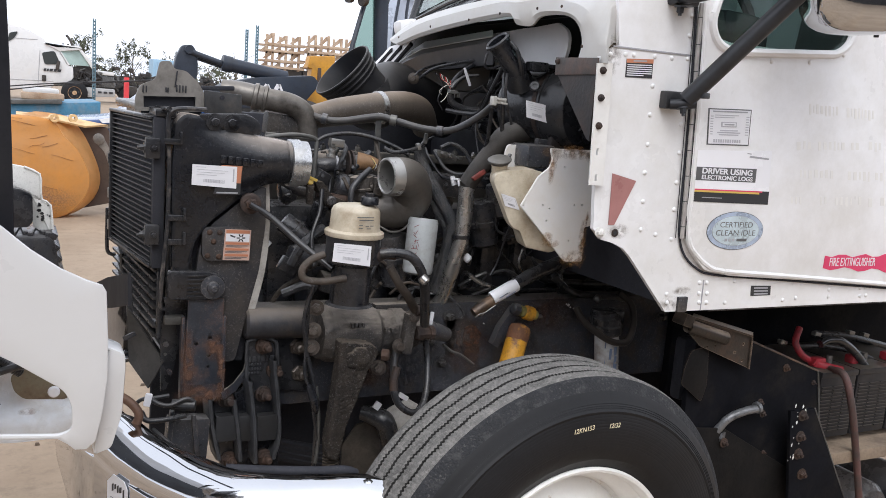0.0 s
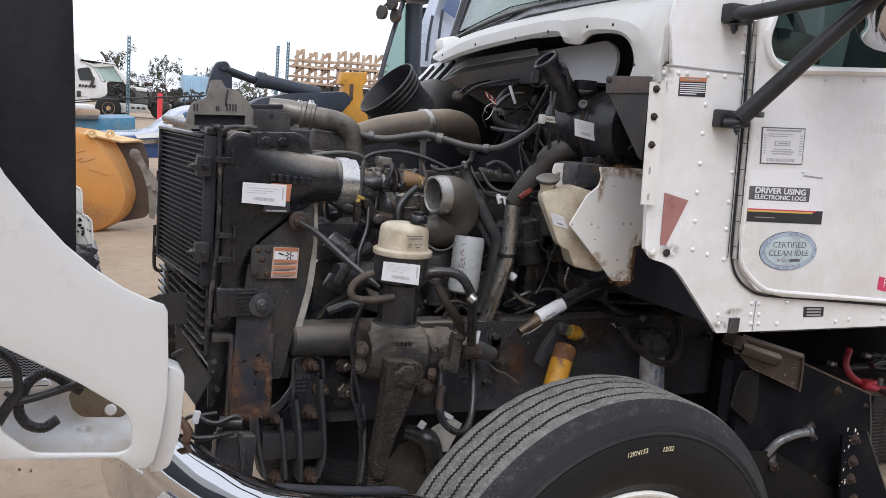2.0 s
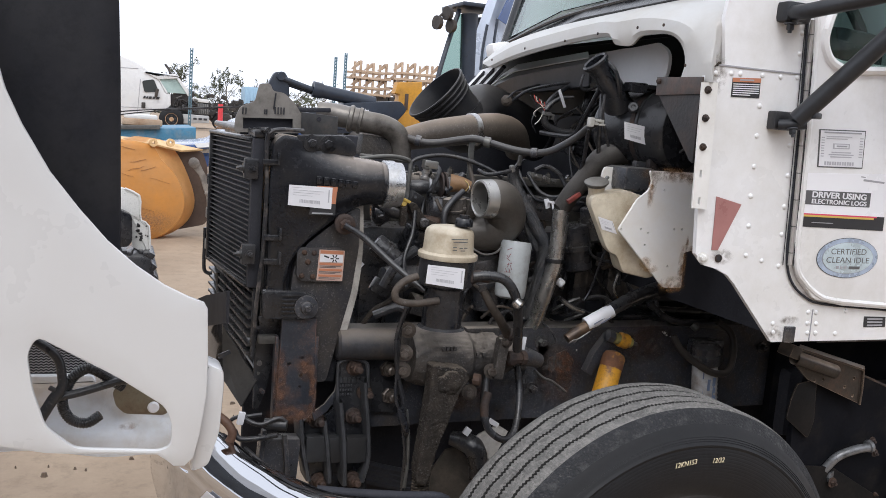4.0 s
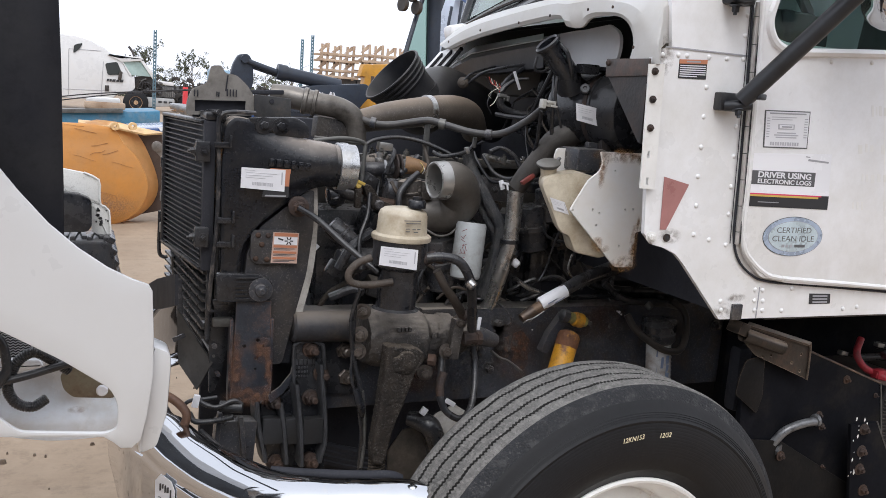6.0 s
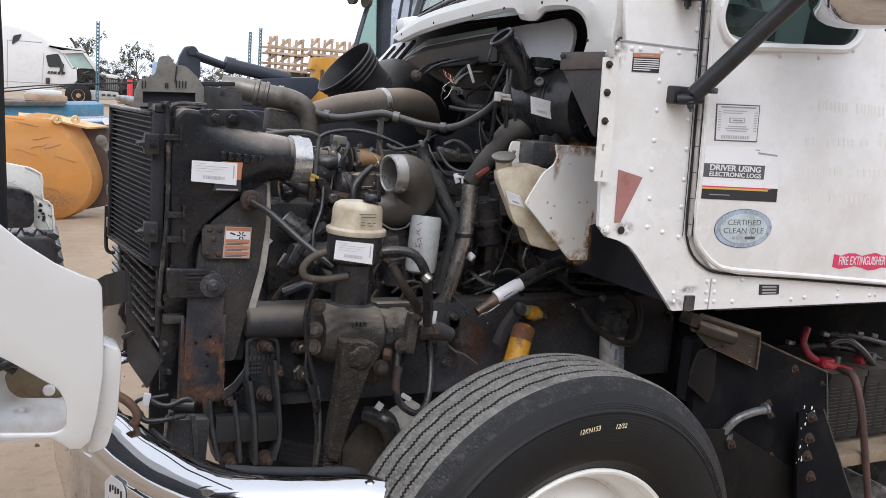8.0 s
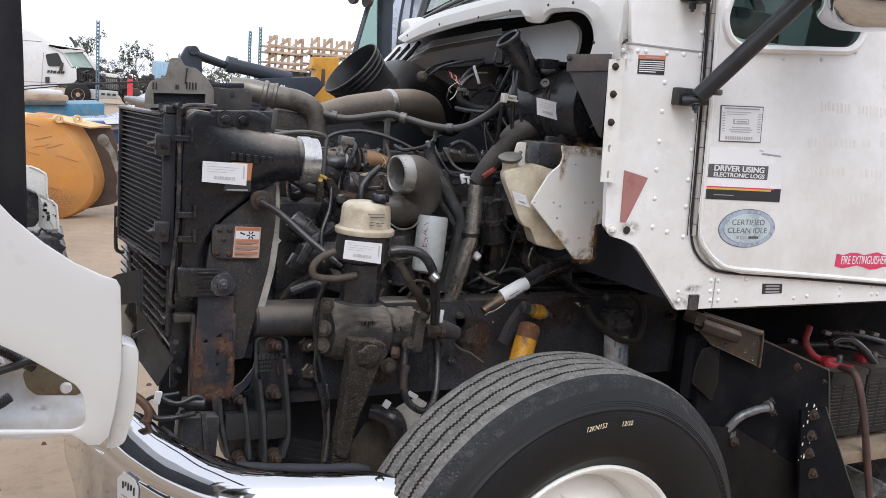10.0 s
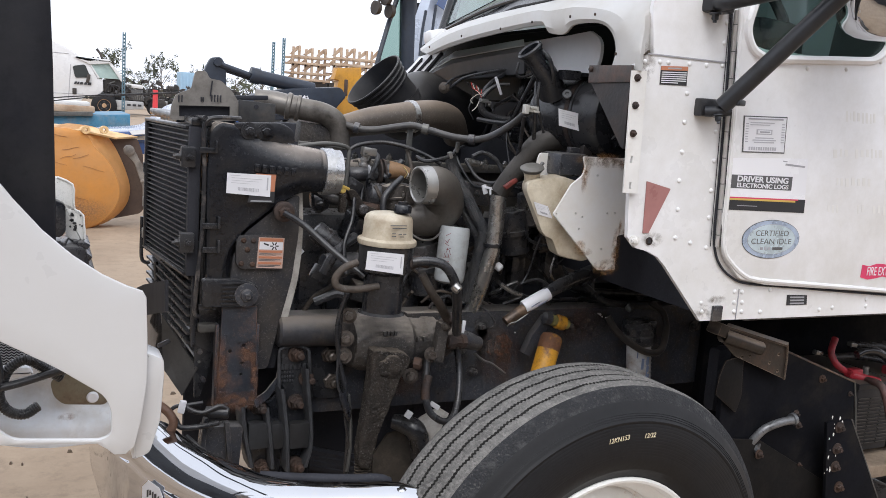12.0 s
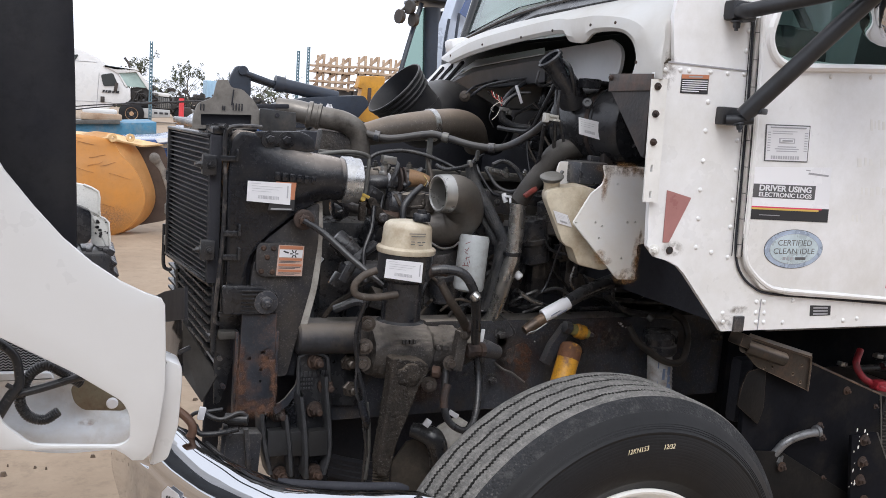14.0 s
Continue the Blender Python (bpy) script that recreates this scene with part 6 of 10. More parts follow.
    part("duct_top", loft(bmn(), [[(1.44, 1.154, 1.838), (1.44, 1.456, 1.825), (1.44, 1.69, 1.815), (1.44, 1.815, 1.783), (1.44, 1.938, 1.726)], [(1.31, 0.915, 1.797), (1.31, 1.188, 1.784), (1.31, 1.433, 1.77), (1.31, 1.573, 1.74), (1.31, 1.69, 1.703)]], thick=0.003), M_pad, c, "pale grey top of the heater duct")
    bm = bmn()
    loft(bm, [[(1.44, 1.154, 1.832), (1.44, 1.456, 1.819), (1.44, 1.69, 1.809), (1.44, 1.815, 1.777), (1.44, 1.938, 1.72)], [(1.3, 0.896, 1.788), (1.3, 1.168, 1.775), (1.3, 1.413, 1.761), (1.3, 1.553, 1.731), (1.3, 1.671, 1.694)], [(1.29, 0.876, 1.777), (1.29, 1.146, 1.763), (1.29, 1.384, 1.748), (1.29, 1.519, 1.724), (1.29, 1.647, 1.691)], [(1.3, 0.883, 1.711), (1.3, 1.156, 1.7), (1.3, 1.331, 1.696), (1.3, 1.515, 1.69), (1.3, 1.659, 1.688)], [(1.42, 1.098, 1.715), (1.42, 1.396, 1.704), (1.42, 1.587, 1.7), (1.42, 1.789, 1.695), (1.42, 1.934, 1.693)]], thick=0.01)
    part("heater_duct", bm, mat("charcoal_moulded_duct", (0.018, 0.019, 0.024), 0.42, var=0.2, scale=5, bump=0.05, dirt=(0.045, 0.044, 0.046), dirt_amt=0.3, dscale=4, spec=0.4, top=(0.3, 0.29, 0.28), top_amt=0.8, sharp=0.2), c, "dark moulded heater duct")
    bm = bmn()
    loft(bm, [[(1.32, 1.74, 1.782), (1.32, 1.509, 1.805)], [(1.31, 1.78, 1.752), (1.31, 1.58, 1.753)], [(1.3, 1.88, 1.703), (1.3, 1.687, 1.686)]], thick=0.008)
    lv = part("louvre_panel", bm, M_white, c, "white panel with dark louvre slots")
    for k in range(3):
        a, b = V(*(1.306, 1.693, 1.771)).lerp(V(*(1.306, 1.515, 1.788)), k / 2), V(*(1.294, 1.804, 1.709)).lerp(V(*(1.294, 1.685, 1.694)), k / 2)
        part("slot", tube(bmn(), [a, b], 0.0085, 6), M_liner, lv)
    # door
    door_o = [(1.494, 1.359), (1.5, 1.31), (1.522, 1.267), (1.574, 1.218), (1.663, 1.202), (2.46, 1.15), (2.5, 1.2), (2.5, 2.5), (1.72, 2.5), (1.476, 1.872)]
    win = rounded([(1.496, 1.822), (1.521, 1.778), (1.573, 1.761), (1.936, 1.788), (1.978, 1.82), (1.992, 1.9), (2.04, 2.4), (1.65, 2.4)], 0.035, 5)
    bm = slab(bmn(), rounded(door_o, 0.012), 0.184, 0.2, "y", holes=[win], bev=0.004)
    door = part("door", bm, M_white, c, "white riveted driver door with decals and faint ghost lettering")
    # rolled window surround and its glass
    bm = bmn()
    loop = [(p[0], 0.184, p[1]) for p in win]
    tube(bm, loop + [loop[0]], 0.011, 8, 1)
    part("window_frame", bm, M_white, door)
    bm = slab(bmn(), win, 0.19, 0.194, "y")
    gl = part("window_pane", bm, M_glass, door, "green tinted side window")
    gl.visible_shadow = False
    # rolled lower rim and black gasket, piano hinge
    rimline = [(1.455, 1.872), (1.468, 1.685), (1.479, 1.47), (1.484, 1.345), (1.493, 1.292), (1.516, 1.252), (1.559, 1.221), (1.616, 1.204), (1.808, 1.189), (2.5, 1.135)]
    bm = tube(bmn(), [(p[0], 0.196, p[1]) for p in rimline], 0.003, 8, 3)
    part("gasket", bm, M_liner, door)
    rim2 = [(p[0] + 0.02, p[1] + (0.012 if k > 4 else 0)) for k, p in enumerate(rimline)]
    bm = tube(bmn(), [(p[0], 0.186, p[1]) for p in rim2], 0.007, 8, 3)
    part("rolled_rim", bm, M_white, door)
    bm = bmn()
    h0, h1 = V(*(1.463, 0.188, 1.864)), V(*(1.4905, 0.188, 1.3))
    lathe(bm, [(0.005, 0), (0.005, (h1 - h0).length)], h0, h1 - h0, 10)
    part("hinge", bm, mat("brownish_hinge_steel", (0.42, 0.4, 0.385), 0.5, metal=0.4, var=0.2, scale=30, bump=0.1), door)
    for k in range(9):
        q = h0.lerp(h1, (k + 0.5) / 9)
        part("hinge_gap", lathe(bmn(), [(0.0054, 0), (0.0054, 0.002)], q, h1 - h0, 10), M_ink, door)
    part("hinge_leaf_edge", tube(bmn(), [h0 + V(0.0085, -0.002, 0), h1 + V(0.0085, -0.002, 0)], 0.0013, 6), M_ink, door)
    bm = tube(bmn(), [h0 + V(-0.013, 0.008, 0), h1 + V(-0.013, 0.008, 0)], 0.0012, 6)
    part("hinge_leaf_edge", bm, M_ink, door)
    # seams
    bm = bmn()
    box(bm, (V(*(1.237, 0.199, 1.739)) + V(*(1.464, 0.199, 1.747))) / 2, (0.24, 0.003, 0.0035), bev=0)
    part("seam", bm, M_inkgrey, c)
    bm = bmn()
    box(bm, ((1.591, 0.199, 1.15)[0], 0.1995, 1.15), (0.002, 0.003, 0.08), bev=0)
    part("seam", bm, M_inkgrey, c)
    # rivets
    rv = part("rivet", lathe(bmn(), [(0.0062, 0), (0.0055, 0.002), (0.003, 0.0036), (0.0, 0.004)], (0, 0, 0), (0, -1, 0), 10), M_white, c)
    spots = [(1.355, 0.2, 1.663), (1.357, 0.2, 1.596), (1.36, 0.2, 1.526), (1.361, 0.2, 1.458), (1.366, 0.2, 1.389), (1.369, 0.2, 1.32), (1.224, 0.2, 1.725), (1.267, 0.2, 1.728), (1.291, 0.2, 1.729), (1.352, 0.2, 1.731), (1.403, 0.2, 1.732), (1.451, 0.2, 1.735), (1.448, 0.2, 1.834), (1.448, 0.2, 1.788), (1.454, 0.2, 1.579), (1.46, 0.2, 1.51), (1.462, 0.2, 1.437), (1.465, 0.2, 1.371), (1.468, 0.2, 1.296), (1.416, 0.2, 1.308), (1.474, 0.2, 1.156), (1.478, 0.2, 1.134), (1.578, 0.2, 1.183), (1.58, 0.2, 1.155), (1.584, 0.2, 1.131), (1.607, 0.2, 1.154), (1.609, 0.2, 1.13), (1.602, 0.2, 1.182), (1.672, 0.2, 1.128), (1.697, 0.2, 1.185), (1.931, 0.2, 1.132), (2.058, 0.2, 1.152), (2.06, 0.2, 1.132), (2.186, 0.2, 1.154), (2.209, 0.2, 1.155), (2.191, 0.2, 1.13), (2.215, 0.2, 1.131), (1.882, 0.2, 1.128), (1.706, 0.184, 1.751), (1.839, 0.184, 1.76), (1.959, 0.184, 1.789), (1.582, 0.184, 1.758)]
    spots += [((2.209, 0.2, 1.155)[0] + 0.14 * k, 0.2, 1.17 - 0.035 * (k % 2)) for k in range(1, 5)]
    rv.matrix_basis = Matrix.Translation(spots[0])
    for s in spots[1:]:
        again(rv, Matrix.Translation(s))
    # grime round bolts, along the sill and at the cowl's foot
    for (x, z), w, h, mt in (((1.3, 1.316), 0.035, 0.02, M_grimestain), ((1.521, 1.164), 0.035, 0.012, M_grimestain), ((1.227, 1.723), 0.03, 0.05, M_grimestain), ((1.489, 1.133), 0.04, 0.02, M_grimestain)):
        part("grime_stain", slab(bmn(), [(x - w, z - h), (x + w, z - h), (x + w, z + h), (x - w, z + h)], 0.1985, 0.199, "y"), mt, c, smooth=0)
    # large bolt at the lower front corner
    b2 = bmn()
    lathe(b2, [(0.0095, 0), (0.0095, 0.002), (0.007, 0.0026), (0.0065, 0.0012), (0, 0.0012)], (1.291, 0.199, 1.312), (0, -1, 0), 20)
    part("bolt_hole_ring", b2, M_rust, c)
    part("bolt_hole", lathe(bmn(), [(0.0055, 0.0018), (0.0055, 0.0024)], (1.291, 0.199, 1.312), (0, -1, 0), 14), M_ink, c)
    b2 = bmn()
    bolt(b2, (1.245, 0.195, 1.314), (-0.6, -1, 0), 0.008, 0.012)
    part("bolt", b2, M_white_old, c)
    return c, door


cab_ob, door_ob = cab()


# ---- tipped bonnet
def hood():
    fender = [(-0.171, 1.631), (-0.157, 1.577), (-0.135, 1.527), (-0.097, 1.459), (-0.057, 1.406), (-0.017, 1.359), (0.025, 1.321), (0.067, 1.291), (0.102, 1.273), (0.128, 1.263), (0.134, 1.252), (0.137, 1.177), (0.137, 1.111), (0.129, 1.044), (0.12, 1.001), (0.107, 0.988), (0.089, 0.989), (0.078, 1), (0.063, 1.011), (-0.059, 1.021), (-0.099, 1.025), (-0.169, 1.042), (-0.75, 1.06), (-0.8, 1.4), (-0.5, 1.85), (-0.28, 1.9), (-0.2, 1.78)]
    hole = rounded([(-0.113, 1.211), (-0, 1.145), (0.073, 1.093), (0.084, 1.066), (0.084, 1.026), (0.067, 1.018), (-0.059, 1.031), (-0.1, 1.069), (-0.119, 1.132), (-0.126, 1.185)], 0.012)
    bm = slab(bmn(), fender, -0.03, -0.018, "y", holes=[hole], bev=0.004)
    bmesh.ops.triangulate(bm, faces=bm.faces[:])
    bmesh.ops.subdivide_edges(bm, edges=[e for e in bm.edges if e.calc_length() > 0.05], cuts=3, use_grid_fill=False)
    bmesh.ops.triangulate(bm, faces=bm.faces[:])
    for v in bm.verts:
        if v.co.y < 0.05:
            v.co.y += 0.5 * max(0, 1.13 - v.co.z) ** 2 + 0.5 * max(0, -0.2 - v.co.x) ** 2
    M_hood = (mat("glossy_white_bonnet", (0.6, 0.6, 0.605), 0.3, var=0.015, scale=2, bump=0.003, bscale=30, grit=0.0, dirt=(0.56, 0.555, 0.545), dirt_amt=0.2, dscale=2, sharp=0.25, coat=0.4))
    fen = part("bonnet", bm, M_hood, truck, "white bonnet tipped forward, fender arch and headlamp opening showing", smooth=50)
    # inner lip beside the strut
    bm = slab(bmn(), rounded([(0.135, 1.16), (0.165, 1.145), (0.166, 1.119), (0.162, 1.039), (0.147, 0.979), (0.118, 0.968)], 0.008), -0.015, 0.05, "y", bev=0.006)
    for v in bm.verts:
        v.co.y += 0.5 * max(0, 1.13 - v.co.z) ** 2
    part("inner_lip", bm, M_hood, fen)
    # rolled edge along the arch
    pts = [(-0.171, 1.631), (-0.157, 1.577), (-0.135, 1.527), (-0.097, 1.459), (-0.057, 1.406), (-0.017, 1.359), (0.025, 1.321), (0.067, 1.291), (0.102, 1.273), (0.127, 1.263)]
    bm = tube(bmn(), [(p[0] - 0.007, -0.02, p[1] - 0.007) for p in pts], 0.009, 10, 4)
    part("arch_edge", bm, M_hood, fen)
    # black liner behind
    bm = slab(bmn(), rounded([(-0.85, 1.235), (0.004, 1.235), (0.002, 1.4), (-0.002, 1.6), (-0.008, 1.758), (-0.85, 1.86)], [0, 0, 0, 0, 0.035, 0], 5), 0.095, 0.105, "y", bev=0.003)
    part("inner_liner", bm, M_bonnet, fen, "flat black inner fender liner")
    # nose skin and the far fender, closing the bonnet
    bm = bmn()
    loft(bm, [[(-0.78, y, z + 0.0) for y, z in ((0.05, 0.95), (0.05, 1.85))], [(-1.0, 0.35, 0.85), (-1.05, 0.4, 2.0)], [(-1.1, 1.2, 0.8), (-1.2, 1.2, 2.1)], [(-1.0, 2.05, 0.85), (-1.05, 2.0, 2.0)], [(-0.78, 2.35, 0.95), (-0.78, 2.35, 1.85)]], thick=0.01)
    slab(bm, [(-0.78, 0.95), (-0.35, 1.0), (-0.35, 1.5), (-0.55, 1.85), (-0.78, 1.85)], 2.34, 2.35, "y")
    part("nose_skin", bm, M_white, fen)
    # Unseen inner skin, added and sized so the chrome mirrors a dark band.
    part("inner_skin", loft(bmn(), [[(-0.72, 0.14, 0.95), (-0.74, 0.14, 1.5)], [(-0.92, 0.4, 0.85), (-0.98, 0.44, 1.5)], [(-1.02, 1.2, 0.8), (-1.12, 1.2, 1.52)], [(-0.92, 2.0, 0.85), (-0.98, 1.96, 1.5)], [(-0.72, 2.28, 0.95), (-0.74, 2.28, 1.5)]], thick=0.006), mat("dark_grey_inner_fibreglass", (0.075, 0.08, 0.09), 0.5, var=0.2, scale=3, bump=0.1, dirt=(0.04, 0.04, 0.042), dirt_amt=0.35, dscale=3), fen, "unseen dark grey inner skin of the bonnet, added for the bumper's reflection")
    # what shows through the headlamp opening
    M_bucketw = (mat("glossy_white_inner_moulding", (0.7, 0.72, 0.75), 0.22, grit=0.08, var=0.06, scale=5, bump=0.04, bscale=12, dirt=(0.52, 0.47, 0.4), dirt_amt=0.24, dscale=8, sharp=0.2))
    rows = []
    for i in range(25):
        u = i / 24
        row = []
        for j in range(17):
            v = j / 16
            x, z = -0.19 + 0.33 * u, 1.07 - (0.125 + 0.03 * u) * v
            # a bowl, a step along its lower edge and a fold below the bracket
            y = 0.235 + 0.05 * math.exp(-((u - 0.42) ** 2 / 0.03 + (v - 0.38) ** 2 / 0.05))
            y -= 0.035 * max(0.0, min(1.0, (v - 0.6) / 0.12)) - 0.02 * math.exp(-((u - 0.78) ** 2 / 0.006 + (v - 0.6) ** 2 / 0.03))
            y -= 0.02 * math.exp(-((u - 0.62) ** 2 / 0.003 + (v - 0.42) ** 2 / 0.03)) - 0.012 * math.sin(u * 9) * v
            row.append((x, y, z))
        rows.append(row)
    hbk = part("headlamp_bucket", loft(bmn(), rows, thick=0.006), M_bucketw, fen, "glossy white moulded headlamp bucket", smooth=70)
    part("bucket_rim", slab(bmn(), rounded([(-0.19, 1.081), (-0.038, 1.077), (-0.03, 1.062), (-0.087, 1.052), (-0.139, 1.054), (-0.19, 1.06)], 0.006), 0.205, 0.225, "y", bev=0.006), M_bucketw, hbk)
    part("rust_stain", slab(bmn(), [(0.006, 0.974), (0.04, 0.974), (0.04, 0.99), (0.006, 0.99)], 0.196, 0.1966, "y"), M_ruststain, hbk, smooth=0)
    M_mesh = mat("grey_mesh", (0.5, 0.5, 0.5), 0.5, metal=0.4, var=0.2, scale=30, bump=0.2)
    bm = bmn()
    x0, z0 = (-0.18, 1.125)
    for i in range(26):
        for j in range(17):
            x, z = x0 + i * 0.0085, z0 - j * 0.0052 + 0.02
            add(bm, [(x, .3, z), (x + .00425, .3, z - .003), (x + .0085, .3, z), (x + .0085, .3, z - .0024), (x + .00425, .3, z - .0054), (x, .3, z - .0024)], [(0, 1, 4, 5), (1, 2, 3, 4)])
    slab(bm, [(x0 - 0.02, z0 - 0.08), (x0 + 0.25, z0 - 0.08), (x0 + 0.25, z0 + 0.04), (x0 - 0.02, z0 + 0.04)], .305, .31, "y", mi=1)
    part("grille_mesh", bm, [M_mesh, M_bonnet], fen, "grey pressed grille mesh", smooth=0, kind="stuff")
    for pts, r, nr in (([(-0.131, 0.06, 1.186), (-0.124, 0.06, 1.183), (-0.101, 0.06, 1.166), (-0.087, 0.06, 1.148), (-0.082, 0.06, 1.122), (-0.082, 0.06, 1.103), (-0.095, 0.06, 1.084), (-0.114, 0.06, 1.05)], [0.0065, 0.007, 0.0075, 0.0075, 0.0075, 0.008, 0.009, 0.009], 0), ([(0.012, 0.085, 1.092), (-0.006, 0.08, 1.106), (-0.039, 0.08, 1.127), (-0.063, 0.08, 1.117), (-0.075, 0.08, 1.096), (-0.082, 0.08, 1.069), (-0.069, 0.08, 1.042), (-0.044, 0.08, 1.034), (-0.023, 0.08, 1.047)], 0.0085, 58), ([(-0.087, 0.068, 1.084), (-0.049, 0.07, 1.092), (0.004, 0.07, 1.107), (0.03, 0.07, 1.108)], 0.0068, 0), ([(-0.1, 0.056, 1.105), (-0.09, 0.058, 1.098), (-0.084, 0.06, 1.094)], 0.004, 0)):
        part("lamp_cable", tube(bmn(), pts, r, 12, 6, rib=0.0006 if nr else 0.0, ribs=nr), M_rub, fen, "black sheathed lamp cable")
    bm = slab(bmn(), rounded([(-0.005, 1.052), (0.02, 1.075), (0.06, 1.05), (0.1, 1.018), (0.087, 1.003), (0.017, 1.009), (0.001, 1.025)], 0.008), 0.186, 0.192, "y", bev=0.002)
    hb = part("hinge_bracket", bm, mat("brown_oily_bracket", (0.21, 0.18, 0.125), 0.4, var=0.3, scale=20, bump=0.15, dirt=(0.09, 0.05, 0.03), dirt_amt=0.4, dscale=20), truck)
    part("bolt", lathe(bmn(), [(0.0105, 0), (0.0105, 0.003), (0.008, 0.006)], (0.066, 0.186, 1.02), (0, -1, 0), 18), M_paper, hb)
    bm = bmn()
    tube(bm, [(0.198, 0.64, 0.857), (0.23, 0.62, 0.845), (0.253, 0.6, 0.83), (0.265, 0.59, 0.811), (0.261, 0.59, 0.789), (0.249, 0.6, 0.774)], 0.0105, 14)
    part("tow_hook", bm, mat("orange_brown_rod", (0.15, 0.08, 0.05), 0.55, var=0.3, scale=14, bump=0.25, dirt=(0.07, 0.04, 0.03), dirt_amt=0.4, dscale=12), truck, "rusty brown hook rod")
    # black panel with a white edge seen above the bonnet's corner
    bm = bmn()
    loft(bm, [[(0.2, 1.069, 1.016), (0.2, 0.612, 1.137), (0.2, 0.229, 1.227)], [(0.2, 1.062, 0.953), (0.2, 0.543, 1.082), (0.2, 0.221, 1.168)]], thick=0.006)
    part("air_dam", bm, M_bonnet, truck)


hood()


def bumper():
    zt = 0.78
    near = [(0.745, 0.146), (0.674, 0.185), (0.58, 0.21), (0.513, 0.233), (0.448, 0.264), (0.39, 0.329), (0.334, 0.424), (0.289, 0.535), (0.258, 0.64), (0.23, 0.726)]
    mid = [(0.215, 1.0), (0.205, 1.2)]
    path = near + mid
    far = [(x, 2.4 - y) for x, y in path[-2::-1]]
    path = path + far
    prof = [(-0.018, -0.03), (-0.014, -0.012), (-0.004, -0.001), (0.008, 0.004), (0.022, 0.006), (0.036, 0.0045), (0.05, -0.001), (0.062, -0.01), (0.072, -0.021), (0.08, -0.034), (0.085, -0.048), (0.0875, -0.062), (0.086, -0.07), (0.09, -0.075), (0.0915, -0.085), (0.092, -0.14), (0.092, -0.2), (0.09, -0.3), (0.083, -0.33), (0.06, -0.345)]
    q = spline([(x, y, 0) for x, y in path], 9)
    rows = []
    for i, p in enumerate(q):
        t = (q[min(i + 1, len(q) - 1)] - q[max(i - 1, 0)]).normalized()
        nrm = V(-t.y, t.x, 0)
        if i == 0:
            nrm = V(0, -1, 0)
        if nrm.dot(V(1.2, 1.2, 0) - p) > 0:
            nrm = -nrm
        s = (0.9, 0.97, 1, 1)[i] if i < 4 else (0.9, 0.97, 1, 1)[len(q) - 1 - i] if len(q) - 1 - i < 4 else 1
        rows.append([V(p.x, p.y, zt) + nrm * (0.045 + (o - 0.045) * s) + V(0, 0, -0.14 + (h + 0.14) * (0.35 + 0.65 * s)) for o, h in prof])
    # gentle dents, so that what it mirrors runs in waves
    for row in rows:
        for k, p in enumerate(row[:14]):
            p.z += 0.0034 * noise.noise(V(p.x * 7, p.y * 7, k * 0.3 + 3)) + 0.0009 * noise.noise(V(p.x * 22, p.y * 22, k * 0.6))
    bm = loft(bmn(), rows, thick=0.003)
    bmesh.ops.recalc_face_normals(bm, faces=bm.faces[:])
    b = part("bumper", bm, M_chrome, truck, "curved chrome front bumper with a small decal", smooth=60)
    part("bolt_head", lathe(bmn(), [(0.014, 0), (0.012, 0.004), (0.0, 0.007)], (0.675, 0.147, 0.784), (0, 0, 1), 16), M_chrome, b)
    # decal
    tg = V(0.355, -0.935, 0)
    nm = V(-0.935, -0.355, 0)

    def tag(name, pts, off, material, parent):
        bm = bmn()
        q = [V(0.211, 0.476, 0.665) + tg * s + V(0, 0, z) + nm * off for s, z in pts]
        add(bm, q + [p - nm * 0.0015 for p in q], [range(len(q)), range(2 * len(q) - 1, len(q) - 1, -1)] + [(i, (i + 1) % len(q), len(q) + (i + 1) % len(q), len(q) + i) for i in range(len(q))])
        bmesh.ops.recalc_face_normals(bm, faces=bm.faces[:])
        return part(name, bm, material, parent, smooth=0)

    dc = tag("decal", [(-0.047, 0.02), (-0.02, 0.045), (0.03, 0.045), (0.047, 0.03), (0.047, -0.06), (-0.047, -0.06)], 0.004, M_paper, b)
    for k, (s, z, w, h) in enumerate(((-0.02, 0.014, 0.006, 0.02), (-0.008, 0.02, 0.006, 0.014), (0.004, 0.018, 0.005, 0.02), (0.016, 0.02, 0.008, 0.016), (0.03, 0.016, 0.005, 0.022), (0.0, -0.01, 0.06, 0.003), (0.0, -0.02, 0.06, 0.003))):
        tag("print", [(s - w / 2, z - h / 2), (s + w / 2, z - h / 2 + 0.003), (s + w / 2, z + h / 2), (s - w / 2, z + h / 2 - 0.003)], 0.0055, M_ink, dc)
    # black step strip above the bumper's end
    bm = bmn()
    tube(bm, [(0.412, 0.32, 0.771), (0.494, 0.3, 0.765), (0.601, 0.27, 0.763), (0.659, 0.25, 0.766), (0.687, 0.25, 0.755)], 0.011, 12)
    part("step_strip", bm, M_liner, b)


bumper()


# ---- hoses, lines and wires
M_brown_line = mat("dusty_brown_black_line", (0.045, 0.037, 0.032), 0.5, var=0.3, scale=14, bump=0.15, dirt=(0.02, 0.018, 0.017), dirt_amt=0.4, dscale=12, top=(0.16, 0.13, 0.11), top_amt=0.5)
M_braid = mat("woven_grey_black_sleeve", (0.05, 0.053, 0.06), 0.6, var=0.4, scale=40, bump=0.8, bscale=420, dirt=(0.085, 0.08, 0.076), dirt_amt=0.36, dscale=20, fleck=0.4)
M_softgrey = mat("faded_blue_grey_print", (0.2, 0.22, 0.3), 0.5, var=0.1, bump=0.0)
